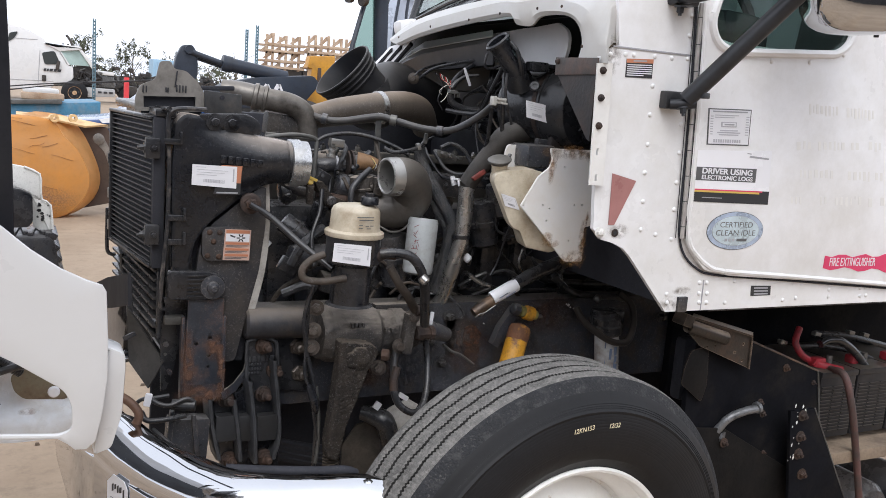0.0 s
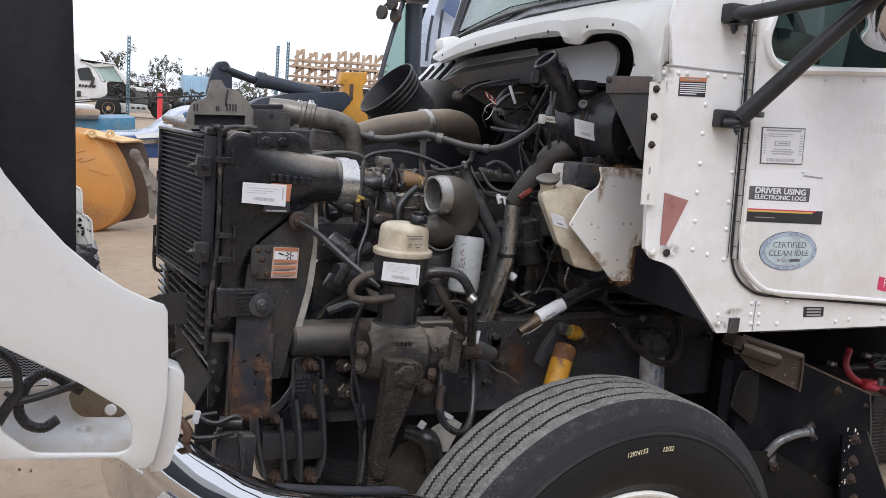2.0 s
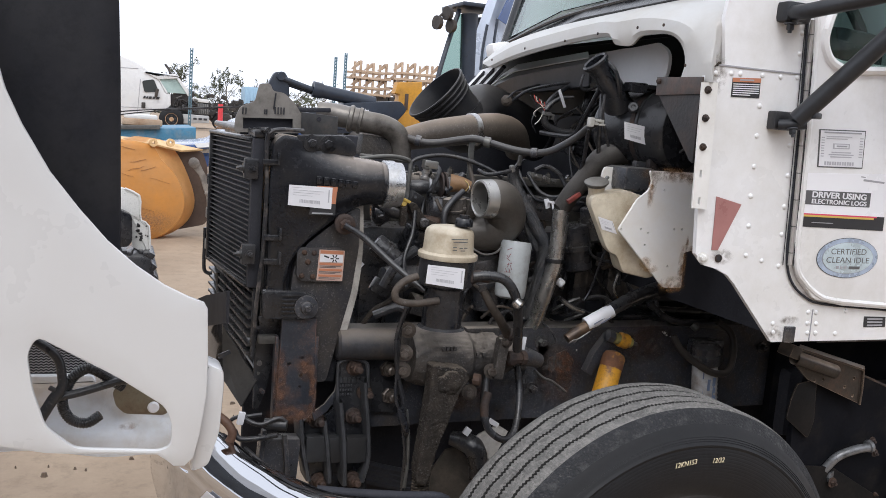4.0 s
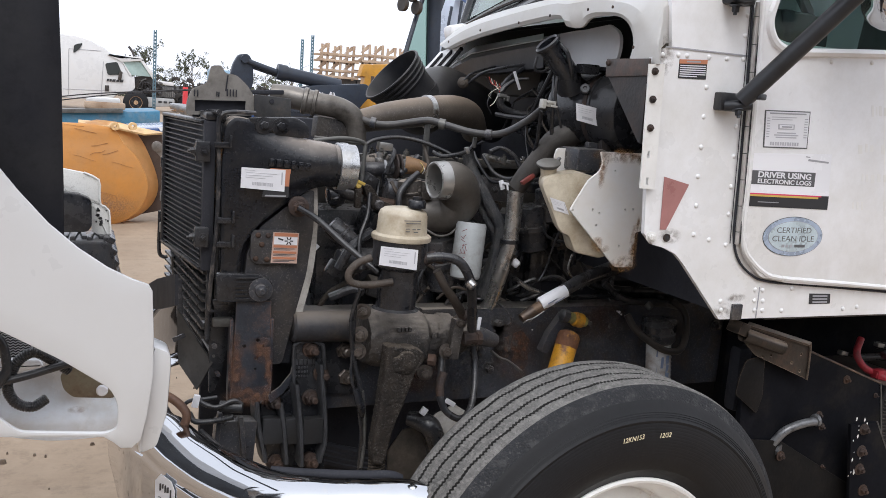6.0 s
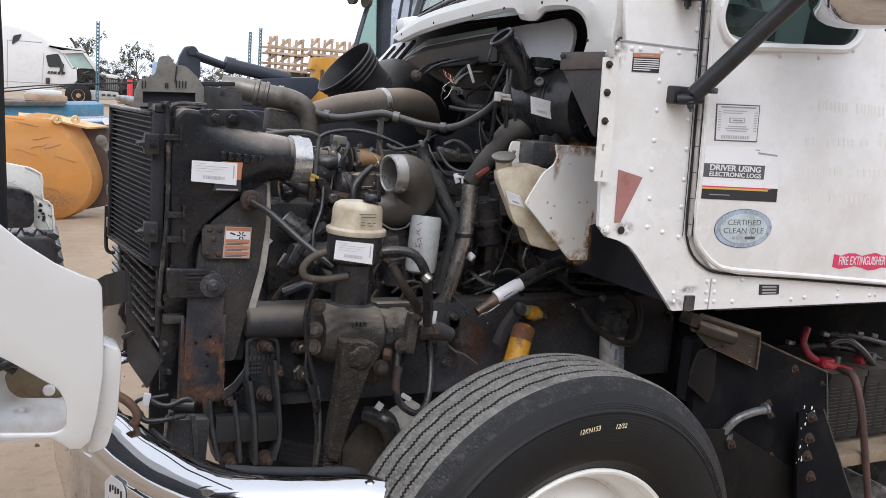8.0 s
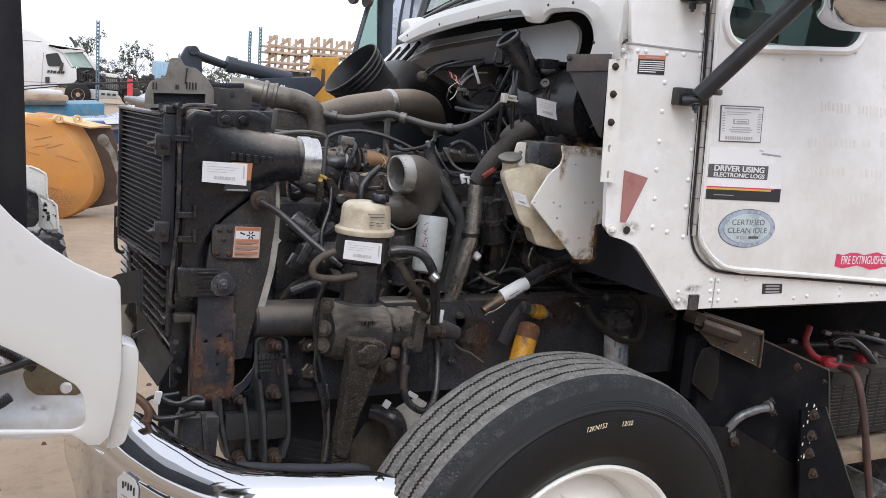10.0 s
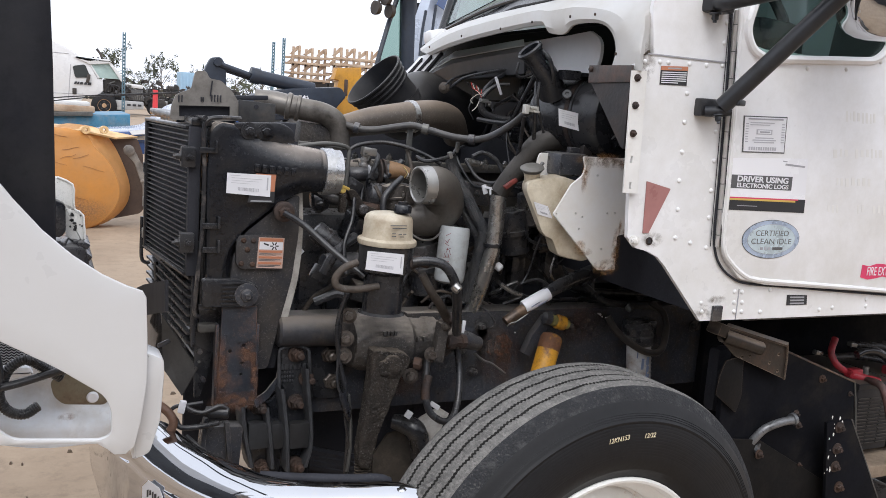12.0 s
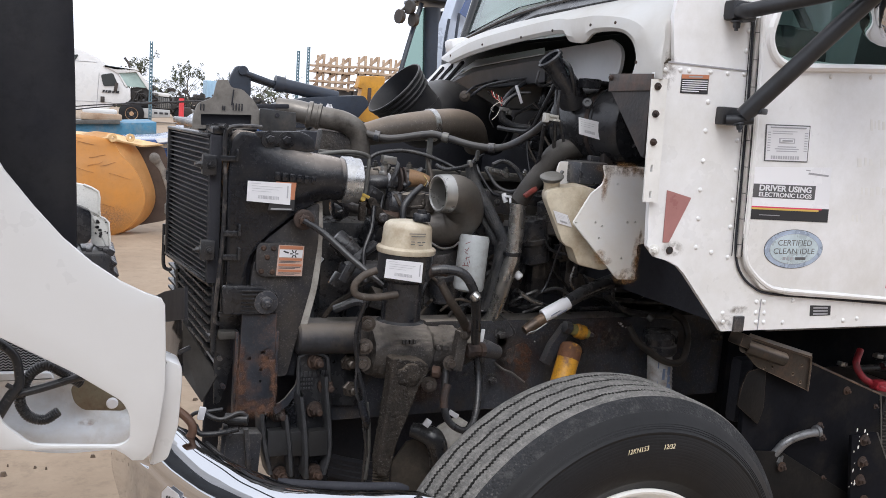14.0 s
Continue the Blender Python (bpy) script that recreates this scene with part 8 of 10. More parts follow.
for q, r, mt in (((1.18, 0.74, 1.154), 0.012, M_paper), ((0.917, 0.47, 1.154), 0.013, M_steel), ((0.811, 0.9, 1.437), 0.014, M_grey), ((1.669, 0.75, 1.015), 0.012, M_grey), ((0.961, 0.58, 1.045), 0.014, M_rust), ((1.182, 0.64, 1.017), 0.008, M_alu)):
    bm = lathe(bmn(), [(r * 0.8, 0), (r, 0.003), (r, 0.018), (r * 0.7, 0.022)], q, (0.5, -0.4, -0.5), 12)
    part("hose_clamp", bm, mt, truck)
# yellow damper and its fitting
bm = bmn()
a, b = V(*(1.318, 0.66, 0.839)), V(*(1.366, 0.69, 0.962))
lathe(bm, [(0.033, -0.04), (0.033, (b - a).length * 0.78), (0.028, (b - a).length * 0.84)], a, b - a, 20)
dm = part("damper", bm, M_yelpaint, truck, "yellow shock absorber with rusty top")
bm = lathe(bmn(), [(0.0332, 0), (0.0338, 0.003), (0.0335, 0.034), (0.028, 0.044), (0.014, 0.05)], a.lerp(b, 0.56), b - a, 24)
part("damper_top", bm, mat("orange_rust_scale", (0.19, 0.085, 0.045), 0.75, var=0.4, scale=22, bump=0.5, bscale=180, dirt=(0.5, 0.24, 0.04), dirt_amt=0.28, dscale=30, sharp=0.05), dm, "rusted top shell")
bm = bmn()
qa, qb = V(*(1.33, 0.69, 1.002)), V(*(1.424, 0.69, 0.974))
Lq = (qb - qa).length
lathe(bm, [(0.016, Lq * 0.42), (0.021, Lq * 0.45), (0.0225, Lq * 0.52), (0.021, Lq * 0.6), (0.0225, Lq * 0.66), (0.021, Lq * 0.74), (0.016, Lq * 0.76)], qa, qb - qa, 20)
part("damper_eye", bm, M_yelpaint, dm)
M_olive = mat("olive_plated_sleeve", (0.36, 0.33, 0.12), 0.45, metal=0.2, var=0.3, scale=18, bump=0.1, dirt=(0.16, 0.12, 0.06), dirt_amt=0.36, dscale=20)
part("sleeve", lathe(bmn(), [(0.013, Lq * 0.24), (0.0165, Lq * 0.25), (0.0165, Lq * 0.41), (0.013, Lq * 0.43)], qa, qb - qa, 18), M_olive, dm)
part("sleeve", lathe(bmn(), [(0.012, Lq * 0.75), (0.0145, Lq * 0.76), (0.0145, Lq * 0.88), (0.011, Lq * 0.9)], qa, qb - qa, 18), M_olive, dm)
part("eye_nut", lathe(bmn(), [(0.01, -0.006), (0.019, 0), (0.019, Lq * 0.2), (0.012, Lq * 0.25)], qa, qb - qa, 8), M_dark, dm)
part("eye_bolt", cyl(bmn(), qa.lerp(qb, 0.88), qa.lerp(qb, 1.08), 0.008, n=10), M_dark, dm)
part("damper_bracket", slab(bmn(), [(1.342, 1.004), (1.368, 0.995), (1.338, 0.943), (1.297, 0.88), (1.277, 0.892), (1.299, 0.945)], 0.7, 0.73, "y", bev=0.004), M_rail, truck)


# ---- labels
def plate(name, corners, y, material, parent, label="", t=0.0008):
    return part(name, slab(bmn(), corners, y - t, y, "y"), material, parent, label, smooth=0)


def inside(c, u, v):
    """A point inside a four-cornered label: top left, top right, bottom right, bottom left."""
    tl, tr, br, bl = (Vector(p) for p in c)
    p = tl.lerp(tr, u).lerp(bl.lerp(br, u), v)
    return (p[0], p[1])


def cell(c, u0, v0, u1, v1):
    return [inside(c, u0, v0), inside(c, u1, v0), inside(c, u1, v1), inside(c, u0, v1)]


M_softink = mat("pale_grey_print", (0.42, 0.42, 0.45), 0.5, var=0.05, bump=0.0)
M_pinkbase = mat("faded_pink_label", (0.52, 0.36, 0.3), 0.5, var=0.06, scale=30, bump=0.0)


def barcode_label(c, y, parent, label):
    p = plate("label", c, y, M_paper, parent, label)
    bm = bmn()
    rnd = random.Random(5)
    u = 0.26
    while u < 0.72:
        w = 0.006 + rnd.random() * 0.014
        slab(bm, cell(c, u, 0.66, u + w, 0.82), y - 0.0014, y - 0.0009, "y")
        u += w + 0.006 + rnd.random() * 0.008
    for k, (a, b) in enumerate(((0.07, 0.3), (0.1, 0.8), (0.1, 0.72), (0.1, 0.55))):
        slab(bm, cell(c, a, 0.1 + k * 0.12, b, 0.116 + k * 0.12), y - 0.0014, y - 0.0009, "y")
    slab(bm, cell(c, 0.91, 0.12, 0.94, 0.7), y - 0.0014, y - 0.0009, "y")
    part("barcode_print", bm, M_softink, p, smooth=0)
    return p


wc = [(0.46, 1.396), (0.511, 1.395), (0.508, 1.324), (0.442, 1.324)]
p = plate("label", wc, .6885, M_ink, rad, "orange and black warning label")
plate("print", cell(wc, 0, 0, 1, .16), .6875, M_orange, p)
plate("print", cell(wc, .72, .16, .98, .6), .6875, M_orange, p)
plate("print", cell(wc, .1, .92, .9, .97), .6875, M_inkgrey, p)
barcode_label([(0.39, 1.396), (0.498, 1.393), (0.497, 1.339), (0.389, 1.346)], .6865, rad, "white barcode label")
wc = [(0.48, 1.233), (0.546, 1.231), (0.543, 1.152), (0.476, 1.154)]
p = plate("label", wc, .7145, M_pinkbase, rad, "fan warning label, faded orange and white")
plate("print", cell(wc, .05, .02, .95, .12), .7136, M_orange, p)
plate("print", cell(wc, .05, .14, .95, .39), .7136, M_paper, p)
for k in range(3):
    plate("print", cell(wc, .05, .42 + .19 * k, .95, .49 + .19 * k), .7136, M_orange, p)
    for j in range(2):
        plate("print", cell(wc, .07, .515 + .19 * k + .04 * j, .9 - .2 * j, .53 + .19 * k + .04 * j), .7136, M_char, p)
bm = bmn()
lathe(bm, [(0.006, 0), (0.006, 0.0006)], (*[0, 0, 0],), (0, -1, 0), 8)
for k in range(6):
    a = k * math.pi / 3
    cx, cz = inside(wc, .62, .27)
    box(bm, (cx + 0.007 * math.cos(a), .7128, cz + 0.007 * math.sin(a)), (0.008, 0.0008, 0.003), (0, -math.degrees(a), 0), bev=0)
cx, cz = inside(wc, .3, .22)
box(bm, (cx, .7128, cz), (0.014, 0.0008, 0.004), (0, 20, 0), bev=0)
bmesh.ops.delete(bm, geom=[v for v in bm.verts if v.co.z < 0.5], context="VERTS")
part("fan_symbol", bm, M_ink, p, smooth=0)
barcode_label([(0.686, 1.24), (0.781, 1.231), (0.78, 1.181), (0.683, 1.195)], .4755, truck, "white barcode label")
barcode_label([(1.216, 1.61), (1.282, 1.601), (1.291, 1.554), (1.222, 1.566)], .5355, truck, "white barcode label")
barcode_label([(1.117, 1.371), (1.16, 1.36), (1.177, 1.328), (1.132, 1.339)], .4535, truck, "smudged white label")
# cab stickers
c = [(1.271, 1.719), (1.348, 1.724), (1.35, 1.68), (1.272, 1.677)]
p = plate("label", c, .1995, M_ink, cab_ob, "orange-topped black warning label")
plate("print", cell(c, 0, 0, 1, .22), .1985, M_orange, p)
plate("print", cell(c, .25, .07, .75, .15), .198, M_inkgrey, p)
for k in range(6):
    plate("print", cell(c, .04, .3 + .11 * k, .96 - .3 * (k == 5), .35 + .11 * k), .1985, M_paper, p)
c = [(1.52, 1.623), (1.661, 1.628), (1.666, 1.538), (1.528, 1.535)]
p = plate("label", c, .1835, M_char, door_ob, "white inspection sticker with grey frame and small print")
plate("print", cell(c, .025, .03, .975, .97), .1825, M_paper, p)
plate("print", cell(c, .1, .06, .9, .1), .1817, M_inkgrey, p)
plate("print", cell(c, .15, .17, .7, .19), .1817, M_softink, p)
plate("print", cell(c, .15, .23, .6, .25), .1817, M_softink, p)
plate("print", cell(c, .3, .36, .66, .5), .1817, M_softink, p)
plate("print", cell(c, .33, .385, .63, .475), .1811, M_paper, p)
plate("print", cell(c, .37, .41, .6, .45), .1806, M_inkgrey, p)
for k, (a, b) in enumerate(((.28, .7), (.22, .76), (.26, .72))):
    plate("print", cell(c, a, .58 + .06 * k, b, .61 + .06 * k), .1817, M_softink, p)
for k in range(8):
    plate("print", cell(c, .05, .2 + .07 * k, .11, .225 + .07 * k), .1817, M_softink, p)
    plate("print", cell(c, .88, .2 + .07 * k, .95, .225 + .07 * k), .1817, M_softink, p)
for k in range(12):
    plate("print", cell(c, .14 + .055 * k, .84, .175 + .055 * k, .93), .1817, M_softink, p)
M_vinyl = mat("white_vinyl", (0.8, 0.8, 0.83), 0.3, grit=0.0, var=0.01, scale=6, bump=0.0)
plate("label", [(1.502, 1.52), (1.75, 1.529), (1.758, 1.424), (1.505, 1.426)], .1839, M_vinyl, door_ob, "clean white vinyl sticker")
c = [(1.502, 1.48), (1.705, 1.481), (1.706, 1.446), (1.504, 1.447)]
p = plate("label", c, .1835, M_char, door_ob, "grey sticker with white block capitals")
x, z = inside(c, .1, .47)
text("print", "DRIVER USING", 0.0195, side(x, .1822, z, rz=-0.4, sx=1.33), M_paper, p, bold=0.0005)
x, z = inside(c, .1, .9)
text("print", "ELECTRONIC LOGS", 0.0150, side(x, .1822, z, rz=-0.4, sx=1.3), M_paper, p, bold=0.0003)
c = [(1.507, 1.426), (1.759, 1.424), (1.76, 1.39), (1.509, 1.394)]
p = plate("label", c, .1835, M_ink, door_ob, "black sticker strip with a yellow and red stripe")
plate("print", cell(c, .0, .0, .9, .1), .1828, M_red, p)
plate("print", cell(c, .0, .1, .86, .24), .1826, M_yel, p)
plate("print", cell(c, .1, .62, .36, .68), .1828, M_inkgrey, p)
c = [(1.665, 1.521), (1.744, 1.515), (1.742, 1.504), (1.663, 1.508)]
plate("print", cell(c, .15, .5, 1, .9), .1836, M_inkgrey, door_ob)
plate("print", cell(c, .02, .05, .2, .25), .1836, M_inkgrey, door_ob)
# oval decal
oc, oz = (1.66, 1.321)
rx, rz = 0.0965, 0.0495


def oval(a, b, n=40):
    return [(oc + a * math.cos(2 * math.pi * k / n), oz + b * math.sin(2 * math.pi * k / n)) for k in range(n)]


M_rainbow = mat("iridescent_blue_foil", (0.42, 0.5, 0.63), 0.28, metal=0.3, var=0.25, scale=18, bump=0.0)
p = plate("decal", oval(rx, rz), .1835, M_ink, door_ob, "oval pale lavender-blue foil decal with dark capitals")
plate("print", oval(rx - .0012, rz - .0012), .1828, M_rainbow, p)
plate("print", oval(rx * .83, rz * .78), .1822, M_inkgrey, p)
plate("print", oval(rx * .818, rz * .765), .1817, mat("pale_green_foil", (0.57, 0.67, 0.72), 0.3, metal=0.3, var=0.2, scale=18, bump=0.0), p)
text("print", "CERTIFIED", 0.02, side(oc, .181, oz + .009, sx=1.22), M_char, p, align="CENTER")
text("print", "CLEAN IDLE", 0.02, side(oc, .181, oz - .012, sx=1.26), M_char, p, align="CENTER")
for k, (a, b) in enumerate(((-.035, -.026), (-.022, -.014), (-.01, -.002), (.006, .04))):
    plate("print", [(oc + a, oz - .02), (oc + b, oz - .02), (oc + b, oz - .027), (oc + a, oz - .027)], .181, M_char if k == 3 else M_inkgrey, p)
# red decal
c = [(2.002, 1.253), (2.332, 1.25), (2.344, 1.202), (2.001, 1.218)]
wav = [inside(c, u / 12, 0.0 + 0.12 * math.sin(u * 1.9)) for u in range(13)] + [inside(c, u / 12, 1.0 + 0.14 * math.sin(u * 1.5)) for u in range(12, -1, -1)]
p = plate("decal", wav, .1835, M_red, door_ob, "red brush-stroke decal with white capitals")
x, z = inside(c, .06, .82)
text("print", "FIRE EXTINGUISHER", 0.034, side(x, .1822, z, rz=-0.5, sx=0.62), M_paper, p)
# small black plate under the door, faded red triangle, ghost lettering bars
c = [(1.758, 1.171), (1.83, 1.169), (1.833, 1.143), (1.761, 1.143)]
p = plate("maker_plate", c, .1995, M_ink, cab_ob, "small black plate")
for k in range(3):
    plate("print", cell(c, .15, .15 + .3 * k, .85, .3 + .3 * k), .1986, M_inkgrey, p)
plate("reflector", [(1.265, 1.454), (1.337, 1.438), (1.286, 1.331), (1.269, 1.331)], .1988, M_dkred, cab_ob, "faded red triangular reflective sticker", t=0.001)
rnd = random.Random(9)
ghost = [[(1.859, 1.655), (2.138, 1.655), (2.144, 1.631), (1.864, 1.632)], [(1.833, 1.557), (2.182, 1.571), (2.187, 1.549), (1.837, 1.538)], [(1.86, 1.484), (2.19, 1.488), (2.195, 1.464), (1.864, 1.464)], [(1.841, 1.412), (2.214, 1.417), (2.219, 1.394), (1.845, 1.394)]]
for g in ghost:
    u = 0.0
    while u < 0.95:
        w = 0.02 + rnd.random() * 0.03
        if rnd.random() < 0.8:
            plate("ghost_lettering", cell(g, u, -0.1 + rnd.random() * .2, u + w * .8, 0.9 + rnd.random() * .3), .1838, M_faint, door_ob, t=0.0003)
        u += w + 0.02
# raised blocks of the maker's mark on the tank and on the bracket
for k in range(6):
    u = 388 + 13 * k
    bm = bmn()
    q = V(*(0.463, 0.692, 1.41)).lerp(V(*(0.554, 0.688, 1.403)), k / 5)
    box(bm, q, (0.0125, 0.014, 0.02), (0, 2, 0), bev=0.003)
    box(bm, q + V(0, -0.005, 0.001), (0.005, 0.008, 0.008), (0, 2, 0), bev=0.001)
    part("raised_mark", bm, M_blk, rad)


# ---- mirror
def mirror():
    bm = bmn()
    box(bm, (1.411, 0.19, 1.634), (0.06, 0.03, 0.042), bev=0.006)
    mr = part("mirror_arm", bm, mat("dull_black_mount", (0.02, 0.021, 0.025), 0.4, var=0.25, scale=9, bump=0.1, dirt=(0.05, 0.047, 0.045), dirt_amt=0.3, dscale=12), cab_ob, "black tubular mirror arm on a bracket")
    bm = bmn()
    a = V(*(1.419, 0.15, 1.637))
    b = V(*(1.551, -0.02, 1.882))
    tube(bm, [a, a.lerp(b, .5), b, b + (b - a) * 0.3], [0.0205, 0.0205, 0.0205, 0.0205], 24, 4)
    box(bm, a + V(0.026, -0.02, 0.012), (0.03, 0.03, 0.014), (0, 0, 20), bev=0.004)
    tube(bm, [(1.393, 0.175, 1.624), (1.413, 0.155, 1.626), (1.436, 0.135, 1.63)], [0.012, 0.013, 0.012], 12, 4)
    bolt(bm, (1.41, 0.15, 1.618), (0, -0.3, -1), 0.008, 0.012)
    M_arm = mat("satin_black_arm", (0.024, 0.026, 0.031), 0.38, var=0.25, scale=8, bump=0.05, dirt=(0.012, 0.012, 0.013), dirt_amt=0.34, dscale=8, sharp=0.1)
    part("tube", bm, M_arm, mr)
    bm = bmn()
    box(bm, (1.405, 0.19, 1.873), (0.07, 0.05, 0.045), bev=0.01)
    bolt(bm, (1.386, 0.17, 1.848), (0, 0, -1), 0.009, 0.014)
    tube(bm, [(1.388, 0.17, 1.869), (1.396, 0.12, 1.872), (1.485, 0, 1.905), (1.545, -0.12, 1.936)], 0.017, 14, 5)
    part("upper_arm", bm, M_arm, mr)
    # housing
    c = V(*(1.755, -0.02, 1.812))
    bm = bmn()
    rows = []
    for h, s in ((0, 0.02), (0.001, 0.3), (0.004, 0.5), (0.01, 0.66), (0.02, 0.79), (0.034, 0.885), (0.052, 0.95), (0.078, 0.99), (0.1, 1.0), (0.3, 1.0), (0.36, 0.9), (0.39, 0.6), (0.395, 0.02)):
        ring = []
        for k in range(40):
            a = 2 * math.pi * k / 40
            ca, sa = math.cos(a), math.sin(a)
            ring.append(c + Matrix.Rotation(radians(-5), 4, "Y") @ Matrix.Rotation(radians(-14), 4, "Z") @ V(0.144 * s * math.copysign(abs(ca) ** 0.6, ca), 0.075 * s * math.copysign(abs(sa) ** 0.6, sa), h))
        rows.append(ring)
    loft(bm, rows, closed=True)
    bmesh.ops.recalc_face_normals(bm, faces=bm.faces[:])
    part("mirror_housing", bm, M_chrome, mr, "chrome mirror shell", smooth=80)
    bm = lathe(bmn(), [(0.006, 0), (0.006, 0.012)], (1.815, -0.02, 1.826), (0, 0, -1), 10)
    part("drain_plug", bm, M_ink, mr)


mirror()


# ---- behind the wheel: bracket, battery box, cables
def rear():
    # rusty channel bracket under the cab
    # Upward faces coloured pale to stand for the lit top of the flange.
    M_br = mat("brown_rusted_bracket", (0.036, 0.029, 0.024), 0.42, metal=0.1, var=0.35, scale=12, bump=0.25, dirt=(0.07, 0.04, 0.027), dirt_amt=0.34, dscale=14, top=(0.55, 0.44, 0.35), top_amt=0.95, sharp=0.09, edge=(0.34, 0.25, 0.18), edge_amt=0.9)
    hol = []
    for u in ((1.877, 0.971), (1.847, 0.948), (1.88, 0.922), (1.769, 0.972), (1.74, 0.97)):
        hol.append([(u[0] + 0.0042 * math.cos(k * math.pi / 4), u[1] + 0.0042 * math.sin(k * math.pi / 4)) for k in range(8)])
    bk = part("cab_bracket", slab(bmn(), [(1.68, 1.059), (1.908, 0.994), (1.912, 0.896), (1.716, 0.974), (1.671, 1.013), (1.662, 1.044)], .31, .316, "y", holes=hol), M_br, truck, "rusty channel bracket below the cab sill", smooth=0)
    part("flange", loft(bmn(), [[(1.665, 0.303, 1.064), (1.898, 0.3, 0.999)], [(1.723, 0.36, 1.056), (1.955, 0.352, 0.991)]], thick=0.005), M_br, bk)
    part("end_lip", tube(bmn(), [(1.902, 0.306, 1), (1.906, 0.306, 0.958), (1.906, 0.306, 0.897)], 0.003, 8, 2), M_br, bk)
    part("tube", tube(bmn(), [(1.652, 0.3, 1.039), (1.72, 0.298, 1.018), (1.79, 0.296, 0.997)], 0.019, 28, 2, open_end=True), M_br, bk, "half-round rusted tube")
    part("tube_mouth", lathe(bmn(), [(0.0165, 0), (0.0, 0.0006)], (1.7865, 0.292, 0.998), (1, -0.35, -0.28), 20, close=False), M_ink, bk)
    part("collar", box(bmn(), (1.643, 0.31, 1.055), (0.034, 0.05, 0.034), (0, 20, 0), bev=0.005), M_br, bk)
    bm = bmn()
    box(bm, (1.524, 0.196, 1.129), (0.03, 0.01, 0.04), bev=0.003)
    part("sill_bracket", bm, M_dark, bk)
    # battery box
    bm = bmn()
    slab(bm, rounded([(1.752, 0.984), (1.939, 0.969), (2.239, 0.856), (2.272, 0.698), (2.48, 0.362), (2.3, 0.3), (1.75, 0.3), (1.716, 0.82)], 0.01), .34, .36, "y", bev=0.003)
    M_bb = mat("chipped_black_enamel", (0.009, 0.0095, 0.012), 0.5, var=0.3, scale=5, bump=0.08, dirt=(0.02, 0.018, 0.017), dirt_amt=0.3, dscale=7, sharp=0.1, spec=0.03)
    bx = part("battery_box", bm, M_bb, truck, "black battery box with chipped paint, lid missing")
    part("box_edge", tube(bmn(), [(1.754, 0.342, 0.984), (1.941, 0.342, 0.968), (2.242, 0.342, 0.855), (2.277, 0.342, 0.697)], 0.0035, 8, 1), mat("worn_rusty_edge", (0.16, 0.1, 0.065), 0.6, var=0.4, scale=20, bump=0.2, dirt=(0.03, 0.026, 0.025), dirt_amt=0.45, dscale=14), bx)
    bm = bmn()
    slab(bm, [(2.075, 0.761), (2.175, 0.762), (2.398, 0.403), (2.125, 0.443)], .28, .292, "y", bev=0.002)
    pl = part("corner_plate", bm, M_bb, bx)
    # Light grey tube standing for the highlight on the plate's edge.
    part("edge_highlight", tube(bmn(), [(2.177, 0.281, 0.762), (2.29, 0.281, 0.58), (2.4, 0.281, 0.403)], 0.0025, 6, 2), M_grey, pl)
    part("post_edge", tube(bmn(), [(2.238, 0.338, 0.855), (2.256, 0.338, 0.78), (2.272, 0.338, 0.7)], 0.003, 6, 2), M_grey, bx)
    for q in ((2.126, 0.28, 0.744), (2.129, 0.28, 0.677), (2.131, 0.28, 0.621), (2.159, 0.28, 0.553)):
        b2 = bmn()
        bolt(b2, q, (0, -1, 0), 0.011, 0.012)
        part("bolt", b2, M_rust, pl)
    rnd = random.Random(4)
    for k in range(16):
        x, z = (2.085, 0.703)
        bm = bmn()
        c = (x + 0.004 + rnd.random() * 0.05, .2792, z + (rnd.random() - 0.55) * 0.2)
        r = 0.0012 + rnd.random() * 0.0032
        slab(bm, [(c[0] + r * math.cos(a) * (0.5 + rnd.random() * .5), c[2] + r * 1.8 * math.sin(a) * (0.5 + rnd.random() * .6)) for a in (0, 1, 2, 3.1, 4.2, 5.2)], .2788, .2794, "y")
        part("paint_chip", bm, M_white_old, pl, smooth=0)
    bm = bmn()
    tube(bm, [(1.843, 0.335, 0.703), (1.87, 0.32, 0.745), (1.923, 0.31, 0.766), (1.978, 0.31, 0.769)], 0.012, 12)
    lathe(bm, [(0.013, 0), (0.018, 0.002), (0.018, 0.012), (0.013, 0.014)], (1.964, 0.312, 0.77), (1, 0, 0.2), 12)
    lathe(bm, [(0.018, 0), (0.018, 0.012)], (1.862, 0.335, 0.684), (0.3, -1, 0), 8)
    part("drain_pipe", bm, mat("oily_grey_pipe", (0.24, 0.245, 0.255), 0.36, metal=0.4, var=0.3, scale=20, bump=0.15, dirt=(0.02, 0.02, 0.02), dirt_amt=0.4, dscale=20), bx, "grey bent pipe stub")
    # bent hanger plate, lone bolt heads and the lower brace
    part("hanger_plate", slab(bmn(), rounded([(1.7, 0.958), (1.763, 0.968), (1.773, 0.85), (1.759, 0.802), (1.676, 0.863), (1.685, 0.918)], 0.008), 0.325, 0.33, "y", bev=0.001), mat("scuffed_black_hanger", (0.008, 0.008, 0.009), 0.5, spec=0.15, var=0.3, scale=10, bump=0.15, dirt=(0.013, 0.012, 0.0115), dirt_amt=0.3, dscale=12, edge=(0.16, 0.12, 0.09), edge_amt=0.8), bx, "scuffed black bent hanger plate")
